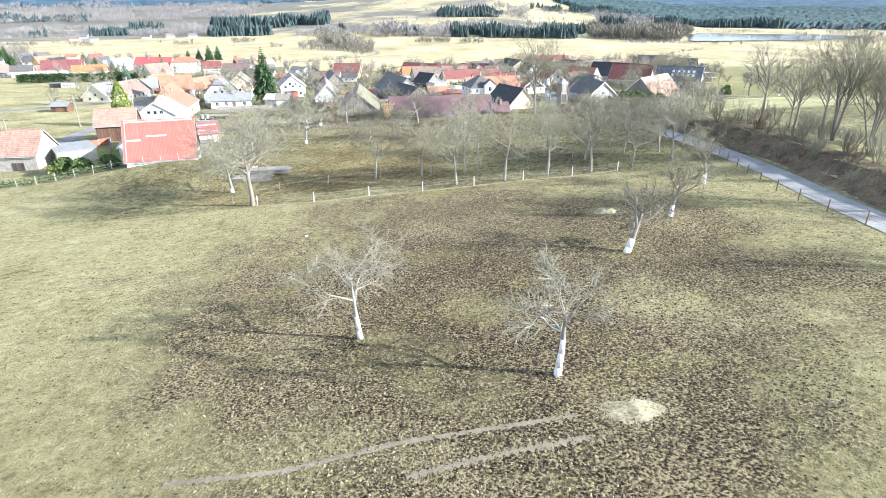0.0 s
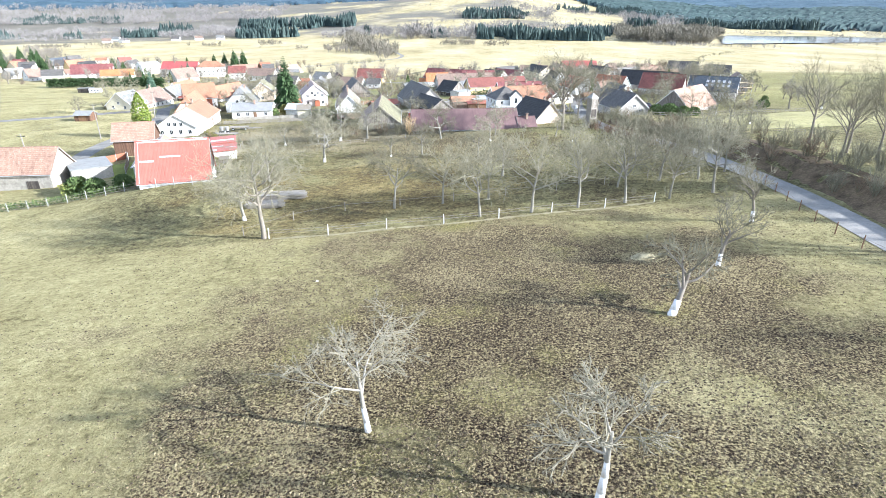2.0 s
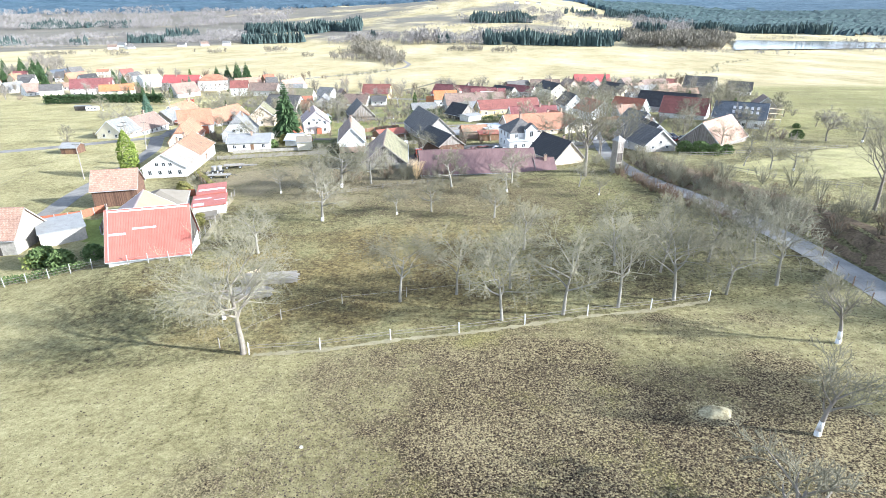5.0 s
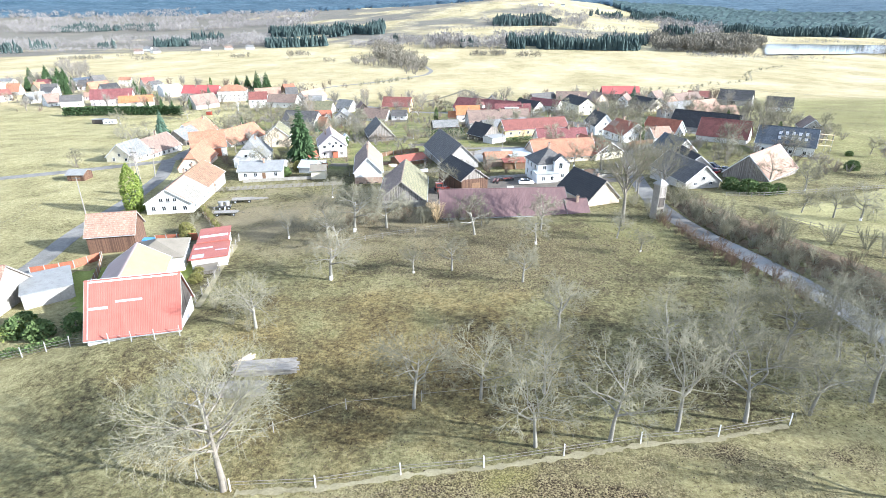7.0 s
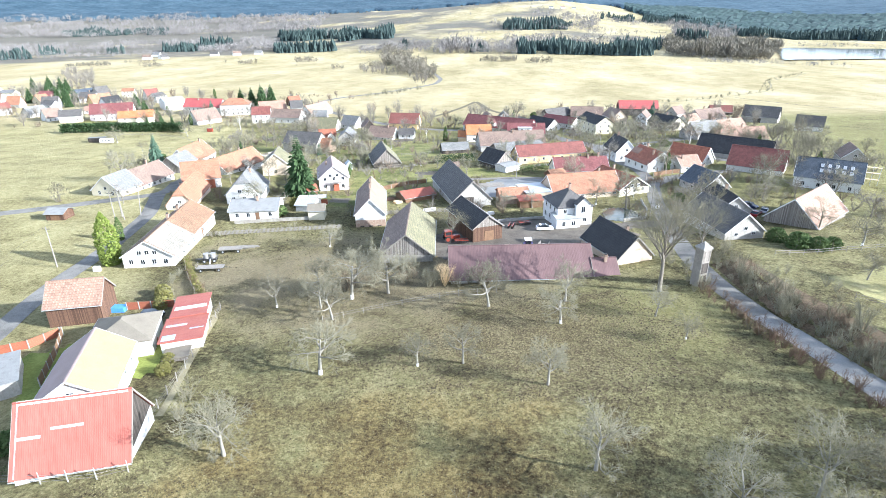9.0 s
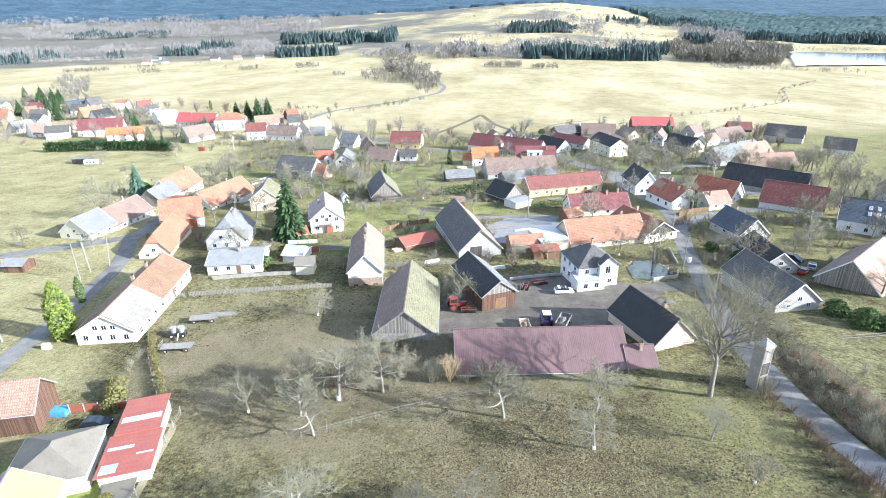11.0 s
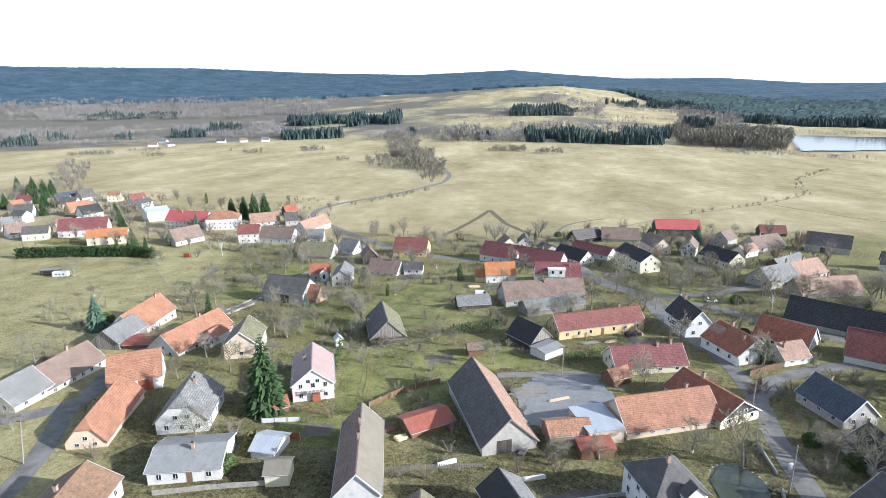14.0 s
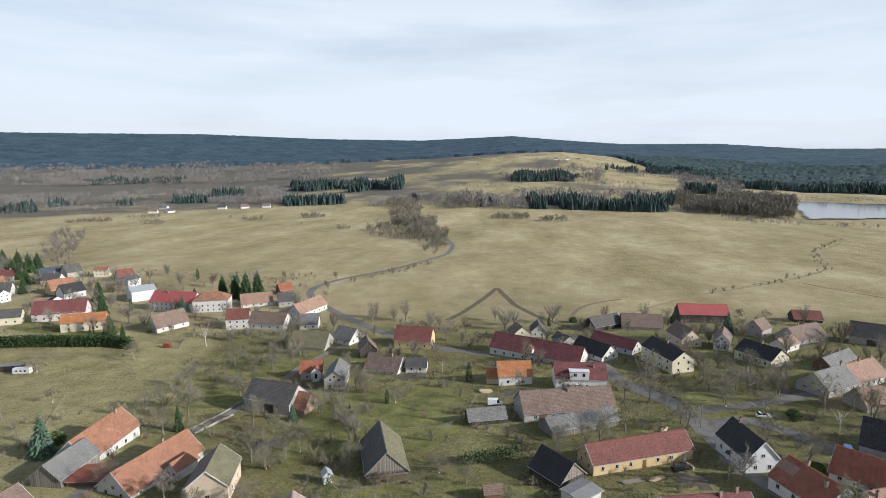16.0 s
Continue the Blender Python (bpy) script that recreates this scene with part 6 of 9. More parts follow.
def brush_kind(key, seed, height, wood, twig, stems=10, twigs=150, fan=0.75, r=0.02, from_up=0.0, spray=0.6):
    """A many-stemmed leafless bush of tapering stems and fine twigs."""
    rnd = random.Random(seed)
    ws, ts, axes = Shape(), Shape(), []
    if from_up:
        ws.tube((0, 0, -0.3), (0, 0, height * from_up), r * 4, r * 3, 6)
    for k in range(stems):
        t, f = rnd.random() * math.tau, fan * rnd.uniform(0.15, 1.0)
        p0 = Vector((0.1 * math.cos(t), 0.1 * math.sin(t), height * from_up - 0.15))
        le = height * (1 - from_up) * rnd.uniform(0.65, 1.0)
        p1 = p0 + Vector((math.cos(t) * f, math.sin(t) * f, 1.3)).normalized() * le * 0.55
        p2 = p1 + Vector((math.cos(t) * f * 0.6 + rnd.gauss(0, 0.2), math.sin(t) * f * 0.6 + rnd.gauss(0, 0.2), 1.2)).normalized() * le * 0.45
        ws.tube(p0, p1, r * 1.3, r * 0.8, 4, cap=False)
        ws.tube(p1, p2, r * 0.8, r * 0.3, 3, cap=False)
        axes += [(p0, p1, p2)]
    for _ in range(twigs):
        p0, p1, p2 = rnd.choice(axes)
        u = rnd.uniform(0.25, 1.9)
        q = p0.lerp(p1, u) if u < 1 else p1.lerp(p2, u - 1)
        dr = ((p2 - p0).normalized() + Vector((rnd.gauss(0, spray), rnd.gauss(0, spray), rnd.gauss(0.1, spray * 0.6)))).normalized()
        le, w = height * rnd.uniform(0.14, 0.36), r * rnd.uniform(0.35, 0.65)
        sd = dr.orthogonal().normalized() * w
        sd2 = dr.cross(sd)
        m = q + dr * le * 0.6
        ts.add([q + sd, q - sd * 0.5 + sd2 * 0.87, q - sd * 0.5 - sd2 * 0.87, q + dr * le + Vector((0, 0, le * 0.1))], [(0, 1, 3), (1, 2, 3), (2, 0, 3)])
        for _k in range(2):
            d2 = (dr + Vector((rnd.gauss(0, 0.6), rnd.gauss(0, 0.6), rnd.gauss(0.1, 0.5)))).normalized()
            ts.add([m + sd * 0.5, m - sd * 0.5, m + d2 * le * 0.55], [(0, 1, 2)])
    TREES[key] = (height, [("trunk", shared(ws, "trunk", wood)), ("crown", shared(ts, "crown", twig))])


for i in range(4):
    brush_kind("shrub%d" % i, 91 + i, 3.0, "twig", ("twig_pale", "twig_brown", "twig_pale", "twig")[i], 10, 115, 0.85, 0.03)
    brush_kind("copse%d" % i, 101 + i, 8.0, "bark", ("brush_grey", "brush_brown", "brush_grey", "brush_grey")[i], 9, 250, (0.8, 1.0, 0.7, 1.2)[i], 0.07, 0.2, 0.85)
for i in range(4):
    brush_kind("scrub%d" % i, 111 + i, 3.0, "twig", ("brush_grey", "brush_brown", "brush_grey", "brush_brown")[i], 7, 95, 1.1, 0.055, 0.0, 0.85)
brush_kind("tanbush", 97, 5.5, "twig_tan", "twig_tan", 16, 420, 0.7, 0.03)


def leaf_blob(seed, n, radius, mat, name, size=0.25, shape=None):
    """Many small leaf clumps over a rounded body."""
    rnd = random.Random(seed)
    s = Shape()
    for _ in range(n):
        p = shape(rnd)
        a, b = rnd.random() * math.tau, rnd.gauss(0, 0.5)
        u = Vector((math.cos(a), math.sin(a), b)).normalized() * size * rnd.uniform(0.6, 1.4)
        w = u.cross(Vector((rnd.gauss(0, 1), rnd.gauss(0, 1), rnd.gauss(0, 1)))).normalized() * size * rnd.uniform(0.4, 0.8)
        q = Vector((0, 0, size * rnd.uniform(0.2, 0.6)))
        s.add([p - u, p + w, p + u, p - w + q], [(0, 1, 2), (0, 2, 3), (1, 3, 2), (0, 3, 1)])
    me = bpy.data.meshes.new(name)
    me.from_pydata(s.v, [], s.f)
    me.materials.append(M[mat])
    return me


def spruce_mesh(seed, h, r, mat):
    rnd = random.Random(seed)
    s = Shape()
    z = 0.06 * h
    while z < h * 0.985:
        t = z / h
        n = max(4, round(11 * (1 - t) + 3))
        for k in range(n):
            a = (k + rnd.random() * 0.8) / n * math.tau
            ln = r * (1 - t) ** 0.85 * rnd.uniform(0.72, 1.12) + 0.1
            d = Vector((math.cos(a), math.sin(a), -0.18 - 0.35 * (1 - t)))
            side = Vector((-math.sin(a), math.cos(a), 0))
            for m in range(1, 4):
                c = Vector((0, 0, z)) + d * ln * m / 3.2
                w, le = ln * (0.16 + 0.10 * (3 - m)), ln * 0.30
                dn = Vector((0, 0, -0.16 * ln - 0.05))
                j = lambda g=0.1: Vector((rnd.gauss(0, g * w), rnd.gauss(0, g * w), rnd.gauss(0, g * w)))
                s.add([c - d * le, c + side * w + dn + j(0.4), c + d * le + dn * 0.6 + j(0.4), c - side * w + dn + j(0.4), c + Vector((0, 0, 0.08 * ln))],
                      [(0, 1, 4), (1, 2, 4), (2, 3, 4), (3, 0, 4), (0, 3, 2, 1)])
        z += h * rnd.uniform(0.026, 0.038)
    me = bpy.data.meshes.new("crown")
    me.from_pydata(s.v, [], s.f)
    me.materials.append(M[mat])
    return me


SPR = [(spruce_mesh(3, 14, 4.0, "needles"), shared(Shape().tube((0, 0, -0.3), (0, 0, 13), 0.22, 0.04, 7), "trunk", "bark")),
       (spruce_mesh(4, 14, 3.6, "needles_blue"), shared(Shape().tube((0, 0, -0.3), (0, 0, 13), 0.22, 0.04, 7), "trunk", "bark")),
       (spruce_mesh(5, 14, 2.3, "needles"), shared(Shape().tube((0, 0, -0.3), (0, 0, 13), 0.2, 0.04, 7), "trunk", "bark"))]


def spruce(x, y, h, kind=0, label="dark green spruce among the houses"):
    crown, trunk = SPR[kind]
    k = h / 14
    e = empty("spruce", pose(x, y, gz(x, y), 0, 0, (x * 31 + y * 7) % 360) @ Matrix.Diagonal((k, k, k, 1)), label, "tree")
    piece("trunk", trunk, e, Matrix())
    piece("crown", crown, e, Matrix())


def cone_shape(h, r):
    def f(rnd):
        t = rnd.random() ** 1.4
        a = rnd.random() * math.tau
        rad = r * min(1.0, 2.4 * (1 - t)) ** 0.8 * (0.55 + 0.45 * t ** 0.2) * rnd.uniform(0.75, 1.08)
        return Vector((rad * math.cos(a), rad * math.sin(a), 0.1 + t * h))
    return f


def ball_shape(rx, ry, h):
    def f(rnd):
        a, t = rnd.random() * math.tau, rnd.random()
        k = math.sqrt(max(0.0, 1 - (2 * t - 0.7) ** 2 * 0.55)) * rnd.uniform(0.5, 1.1)
        return Vector((rx * k * math.cos(a), ry * k * math.sin(a), 0.05 + h * t))
    return f


def leafy(x, y, me, label, name="thuja", category="tree", k=1.0, turn=0.0):
    e = empty(name, pose(x, y, gz(x, y), 0, 0, turn) @ Matrix.Diagonal((k, k, k, 1)), label, category)
    piece("trunk", STEM, e, Matrix())
    piece("crown", me, e, Matrix())


STEM = shared(Shape().tube((0, 0, -0.3), (0, 0, 1.6), 0.12, 0.07, 7), "trunk", "bark")
THUJA = leaf_blob(5, 2600, 2, "thuja", "crown", 0.30, cone_shape(12.0, 2.4))
COLUMN = leaf_blob(6, 900, 1, "hedge_green", "crown", 0.22, cone_shape(6.0, 0.9))
BUSHY = leaf_blob(7, 700, 1, "hedge_green", "crown", 0.20, ball_shape(1.4, 1.4, 1.9))
BUSHY_Y = leaf_blob(8, 700, 1, "shrub_olive", "crown", 0.18, ball_shape(1.2, 1.2, 1.7))


def hedge(pts, h, w, mat="hedge_green", label="clipped dark green hedge", n_per=40, size=0.22):
    rnd = random.Random(int(abs(pts[0][0]) * 10) + 3)
    P = np.array(pts, float)
    d = np.r_[0, np.cumsum(np.hypot(*np.diff(P, axis=0).T))]

    def f(r):
        s = r.random() * d[-1]
        x, y = np.interp(s, d, P[:, 0]), np.interp(s, d, P[:, 1])
        x, y = x + r.uniform(-w, w) / 2, y + r.uniform(-w, w) / 2
        return Vector((x, y, gz(x, y) + h * r.random() ** 0.6 * r.uniform(0.85, 1.1)))
    me = leaf_blob(rnd.randint(0, 999), int(d[-1] * n_per), 1, mat, "hedge", size, f)
    tagged(new("hedge", me), label, "hedge")


# near trees in the paddock
tree("weeping", -5.7, 32.9, 7.6, 20, "pruned fruit tree with a limewashed trunk and drooping twigs")
tree("forked", 6.8, 27.3, 8.2, 20, "forked fruit tree with a limewashed trunk")
tree("leaning", 17.1, 47.6, 7.0, 25, "leaning fruit tree with a limewashed foot")
tree("whitefoot", 25.5, 58.5, 7.2, 80, "young fruit tree with a white-painted trunk")
tree("whitefoot", 35.5, 72.8, 7.6, 190, "fruit tree with a white-painted trunk by the lane")
tree("walnut", -26.2, 72.5, 14.5, 40, "large bare walnut tree at the fence corner")
tree("orchard0", -32.0, 80.9, 8.5, 10, "old bare tree with a broken pale trunk")
for i, (x, y, h) in enumerate(((-10.7, 85.2, 9), (-3.5, 87, 8.6), (2, 79.4, 9.6), (3.5, 88.3, 8), (9.2, 80.5, 10.5), (15.9, 82.1, 10), (22.9, 83.7, 10), (24, 92.3, 8), (29.6, 85, 8.5), (31.4, 95.3, 9.5),
                               (37.5, 95.2, 9), (36.7, 87.3, 10.5), (43.2, 99, 8), (18.5, 95, 8.5), (27, 99, 8), (40, 102, 8))):
    tree("row%d" % (i % 3), x, y, h * 1.18, None, "bare slender tree along the pasture fence", group="fence-row trees")
for i, (x, y, h) in enumerate(((-29.5, 118.6, 9.5), (-9.3, 121.8, 7), (2.3, 117, 7), (-15.8, 121, 6), (6.4, 102, 8), (5.5, 134, 7), (-6.2, 140, 9.5), (20.7, 136.6, 6), (23.3, 129.2, 5), (-35.2, 101.2, 8.5), (-31.4, 143, 11), (-32.5, 134.7, 8),
                               (-25, 145.5, 11), (-44.2, 139.2, 7.5), (7, 142.2, 8), (-44.1, 171, 6), (-38, 146, 8), (-36, 139, 7.5), (72, 173, 9), (65, 148, 7), (69, 146, 7.5), (61, 152, 6))):
    tree("orchard%d" % (i % 5), x, y, h, None, "bare spreading fruit tree on the pasture slope", group="orchard trees")
tree("lime", 23.8, 146.6, 20.0, 40, "great bare lime tree above the black barn")
tree("tall1", 35.5, 163, 15.0, 40, "tall bare tree by the lane")
tree("tall1", 31.5, 167, 13.0, 140, "bare tree beside the black barn")
tree("orchard3", -15.8, 176.6, 9, 30, "pruned pale-barked tree in the farmyard")
tree("tanbush", -14.8, 148.8, 5.0, 0, "round tan-coloured bush by the barn", "bush", name="bush")
for x, y, h, k in ((61, 86.5, 18, "fan0"), (65, 84, 14, "fan0"), (63, 111, 16, "tall2"), (65.5, 104, 15, "tall1"), (68, 100, 14, "tall2"), (59.5, 96, 13, "tall1"), (72, 93, 15, "tall2"), (78, 84, 17, "fan0"), (84, 96, 14, "tall2"), (70, 74, 16, "fan0"),
                   (92, 80, 15, "tall2"), (60, 58, 17, "fan0"), (62, 36, 16, "tall1"), (66, 14, 16, "tall2")):
    tree(k, x, y, h, None, "tall bare tree on the lane bank", group="bank trees")
rv = random.Random(5)


KIND_DATA = {}


def add_copy(V, F, kind, x, y, h, turn):
    """Adds one shrub to the lists of a joined mesh."""
    if kind not in KIND_DATA:
        vs, fs, n = [], [], 0
        for _, me in TREES[kind][1]:
            a = np.empty(len(me.vertices) * 3)
            me.vertices.foreach_get("co", a)
            vs.append(a.reshape(-1, 3))
            fs += [tuple(k + n for k in p.vertices) for p in me.polygons]
            n += len(me.vertices)
        KIND_DATA[kind] = (np.concatenate(vs), fs)
    vs, fs = KIND_DATA[kind]
    n = sum(len(v) for v in V)
    m = np.array(pose(0, 0, 0, 0, 0, turn).to_3x3()) * (h / TREES[kind][0])
    V.append(vs @ m.T + np.array((x, y, gz(x, y))))
    F.extend([tuple([k + n for k in f]) for f in fs])


def thicket(pts, n, width, hlo, hhi, kinds=("shrub0", "shrub1", "shrub3"), label="leafless brown thicket bush", joined=True):
    P = np.array(pts, float)
    d = np.r_[0, np.cumsum(np.hypot(*np.diff(P, axis=0).T))]
    V, F = [], []
    for i in range(n):
        s = (i + rv.random()) / n * d[-1]
        x, y = np.interp(s, d, P[:, 0]) + rv.uniform(-width, width) / 2, np.interp(s, d, P[:, 1]) + rv.uniform(-width, width) / 2
        kind, h, turn = rv.choice(kinds), rv.uniform(hlo, hhi), rv.random() * 360
        if y > 235:
            kind = kind.replace("shrub", "scrub")
        if not joined:
            tree(kind, x, y, h, turn, label, "bush", name="bush")
            continue
        add_copy(V, F, kind, x, y, h, turn)
    if joined:
        ob = link_mesh("thicket", np.concatenate(V), F, TREES[kinds[0]][1][1][1].materials[0])
        tagged(ob, label, "thicket", kind="stuff")


thicket([(52.5, 50), (53.5, 75), (54, 95), (50, 110), (46.5, 122)], 32, 6.0, 2.0, 4.2, joined=False)
thicket([(58, 60), (60, 90), (58, 112)], 18, 7.0, 2.0, 4.5)
thicket([(46.5, 122), (43, 134), (40, 147), (39, 160), (40.5, 172)], 44, 4.5, 1.8, 4.0, joined=False)
thicket([(44, 128), (52, 140), (48, 150)], 12, 6.0, 1.5, 3.0)
thicket([(31, 145), (31, 156), (29, 166)], 16, 3.0, 1.5, 3.6)
thicket([(22, 86), (30, 92), (38, 98), (44, 106), (40, 114)], 8, 11.0, 1.2, 2.6, ("shrub2", "shrub0"), "grey leafless brush below the fence row")
thicket([(47.5, 112), (44.5, 124), (41.5, 136), (39.5, 148), (38.8, 160)], 26, 4.0, 1.6, 4.0, ("shrub0", "shrub2"), "leafless brush on the lane bank")
thicket([(40.5, 112), (36.5, 127), (33, 138), (31.5, 150)], 40, 2.6, 1.2, 3.0, ("shrub1", "shrub0"), "brown brush between pasture and lane")
thicket([(56, 62), (62, 80), (66, 100), (60, 120), (54, 136)], 30, 16.0, 2.0, 5.0, ("shrub0", "shrub3"), "leafless brush above the lane")
thicket([(34.5, 128), (32, 140)], 5, 2.0, 1.5, 3.0, ("shrub1",), joined=False)
thicket([(33.5, 133), (35.5, 126), (38.5, 117), (41, 109)], 34, 2.2, 1.0, 2.3, ("shrub1",), "reddish-brown bramble thicket beside the lane")
thicket([(45.5, 118), (42.5, 130), (40.5, 142), (41, 154)], 30, 3.0, 1.6, 3.4, ("shrub2", "shrub1"), "tangled grey brush on the dark lane bank")
thicket([(-36, 148), (-24, 151), (-12, 150.5), (-4, 148)], 26, 5.0, 1.8, 4.6, ("shrub0", "shrub2", "shrub1"), joined=False)
thicket([(-30, 158), (-21, 160)], 10, 4.0, 1.5, 3.5, ("shrub0", "shrub2"))
thicket([(-72, 156), (-70, 146), (-64.5, 138)], 9, 1.6, 1.4, 2.6, ("shrub2",))
thicket([(48, 180), (46, 200), (50, 215), (48, 228)], 26, 4.0, 1.2, 2.8)
thicket([(-36, 100), (-41, 106), (-46, 112)], 8, 5.0, 2.0, 5.0, ("shrub2",), "pale leafless thicket bush", joined=False)
thicket([(-78, 176), (-60, 184), (-46, 188)], 12, 4.0, 0.9, 2.0, ("shrub2", "shrub0"))
thicket([(-15, 258), (0, 250), (14, 262), (22, 258)], 26, 6.0, 1.0, 2.6)
thicket([(-84, 262), (-72, 268), (-60, 262), (-52, 280)], 18, 8.0, 1.5, 4.5)
thicket([(-146, 262), (-180, 280), (-150, 290), (-120, 285), (-100, 275)], 40, 9.0, 1.5, 4.5)
thicket([(-154, 349), (-146, 330), (-139.5, 311)], 16, 4.0, 1.5, 4.0, label="leafless hedgerow across the meadow")
thicket([(-60, 279), (-66, 288), (-72, 295)], 12, 5.0, 2.0, 5.0, label="leafless garden hedgerow behind the barn")
thicket([(42, 232), (46, 238), (47, 222)], 18, 4.0, 1.2, 2.8, ("shrub1", "shrub0"), label="tangled brown brush beside the lane")
thicket([(-95, 342), (-80, 312), (-110, 330)], 14, 8.0, 1.5, 4.0)
thicket([(-175, 385), (-140, 385), (-110, 385)], 30, 9.0, 2.0, 5.0)
thicket([(-50, 345), (-20, 352), (0, 345)], 22, 8.0, 1.2, 3.5)
thicket([(20, 405), (60, 425), (120, 425), (150, 400)], 34, 8.0, 2.0, 5.0)
thicket([(60, 330), (80, 350), (120, 372)], 24, 8.0, 1.5, 4.0)
thicket([(60, 262), (72, 240), (80, 225), (70, 215)], 24, 8.0, 1.5, 4.0)
thicket([(-124, 535), (-104, 570), (-88, 610)], 26, 9.0, 2.5, 5.0)
thicket([(-300, 470), (-260, 478), (-240, 482)], 18, 10.0, 3.0, 6.0)
thicket([(-440, 480), (-420, 560), (-470, 640), (-520, 700), (-600, 800)], 90, 34.0, 5.0, 12.0, ("copse0", "copse3"), label="bare roadside trees beyond the houses")
thicket([(110, 508), (174, 555), (235, 610), (284, 728), (365, 826)], 60, 8.0, 1.5, 4.0, label="low stream-side bush")
for x, y, h, k, lab in ((54, 272, 11, "orchard1", "bare broad tree by the white houses"), (71.6, 291, 12, "birch", "slender pale-barked birch"), (58.5, 305.8, 9, "orchard2", "bare tree on the village green"), (49, 310.4, 8, "orchard0", "bare tree on the village green"),
                        (31.8, 312.4, 6, "orchard4", "small bare street tree"), (-159, 369, 15, "birch", "tall pale birch"), (-181, 349, 9, "orchard1", "bare garden tree"), (-80, 260, 8, "orchard2", "bare garden tree"), (-75, 270, 9, "orchard3", "bare garden tree"),
                        (-59.5, 264, 7, "orchard4", "low bushy fruit tree"), (-57, 310, 6, "orchard0", "small bare tree on the lawn"), (-33, 375, 8, "orchard1", "bare tree at the field edge"), (-91, 413, 7, "orchard2", "bare roadside tree"), (-175, 299, 6, "orchard3", "bare tree in the meadow"),
                        (-139, 297, 7, "orchard0", "bare garden tree"), (-120, 278, 9, "orchard1", "bare garden tree"), (-45, 343, 8, "birch", "slender pale birch"), (-113, 247, 9, "orchard3", "bare tree beside the farmhouse"), (-76, 203, 8, "orchard4", "bare garden tree"),
                        (-73, 221, 8, "orchard1", "bare garden tree"), (88, 236, 14, "tall1", "tall bare tree behind the barns"), (78, 232, 12, "orchard1", "broad bare tree behind the barns"), (100, 245, 13, "tall2", "tall bare tree"), (94, 225, 9, "orchard2", "bare tree"), (70, 186, 8, "orchard0", "bare fruit tree"),
                        (4, 205, 6, "orchard2", "small bare fruit tree"), (-4, 204, 5.5, "orchard4", "small bare fruit tree"), (22, 209, 8, "orchard0", "bare tree at the pond"), (-29, 258, 6, "orchard1", "small bare fruit tree"), (-36, 262, 6.5, "orchard3", "bare fruit tree"),
                        (62, 345, 7, "orchard1", "bare garden tree"), (85, 300, 13, "tall0", "tall bare tree"), (92, 285, 12, "orchard3", "broad bare tree"), (104, 275, 13, "tall1", "tall bare tree"), (100, 432, 7, "orchard1", "bare field-edge tree"), (112, 430, 7, "orchard4", "bare field-edge tree"),
                        (60, 420, 9, "tall2", "bare tree behind the barns"), (8, 440, 6, "orchard2", "bare field-edge tree"), (-46, 196, 4, "orchard1", "small pale garden tree"), (115, 195, 10, "orchard0", "bare pasture tree"), (-150, 150, 8, "orchard2", "bare tree by the road"), (-210, 330, 9, "orchard0", "bare tree")):
    tree(k, x, y, h, None, lab)
spruce(-67.4, 217, 19, 0, "tall dense green spruce beside the pink house")
for x, y, h, k in ((-143, 260.5, 13, 1), (-275, 447, 14, 0), (-203, 466, 15, 0), (-193, 463, 16, 0), (-184, 460, 19, 0), (-180, 468, 18, 0), (-217, 457, 8, 0), (-421, 540, 18, 0), (-400, 528, 17, 0), (-408, 545, 15, 0), (-117, 281, 9, 2), (-215, 366, 10, 2), (-208.5, 370, 11, 2), (-203, 372, 10, 2),
                   (-340, 460, 12, 0), (-390, 480, 13, 0), (-86, 292, 6, 1), (-455, 560, 15, 0), (-70, 300, 4, 2)):
    spruce(x, y, h, k)
leafy(-90.7, 159.4, THUJA, "tall yellow-green thuja by the farmhouse")
leafy(-98.8, 174.2, COLUMN, "dark columnar conifer by the lane")
leafy(-97, 168, COLUMN, "dark columnar conifer by the lane", k=0.8)
leafy(52, 250, COLUMN, "dark columnar conifer beside the white house", k=1.1)
for x, y, k in ((57.8, 170.5, 1.7), (61.5, 169.5, 1.4), (65, 171, 1.2), (60, 173, 1.3), (-80, 137.5, 1.6), (-84, 140, 1.3), (-70, 100, 1.5), (-66, 99, 1.3), (-62, 101, 1.2), (-72, 103, 1.1), (-58, 103.5, 1.0), (-99, 205, 1.2), (-66, 196, 1.4), (-70, 201, 1.1), (-146, 268, 1.8), (56, 176, 1.5), (50, 207, 1.3), (46, 214, 1.2), (-108, 262, 1.4)):
    leafy(x, y, BUSHY, "dense dark green evergreen bush", "bush", "bush", k, x * 10)
for x, y, k in ((-67, 141, 1.3), (-66, 138.5, 1.1), (-69, 144, 1.2), (-53, 118, 0.9), (-54, 121, 0.8), (-64, 203.5, 1.6)):
    leafy(x, y, BUSHY_Y, "dull olive-green garden shrub along the fence", "bush", "bush", k, x * 10)
for x, y in ((-382, 500), (-361, 484), (-357, 489), (-406, 519), (-249, 417), (-217, 381)):
    spruce(x, y, 11 + (x * 7) % 5, 0)
hedge([(-262, 355), (-236, 361), (-205, 364), (-192, 362)], 5.2, 3.0, "needles", "dense dark conifer hedge", 110, 0.55)
hedge([(-70, 236.5), (-59, 240)], 2.0, 1.4)
hedge([(-58.6, 240), (-61.5, 255)], 2.4, 1.2)
hedge([(-68, 222), (-62, 223)], 1.6, 1.2)
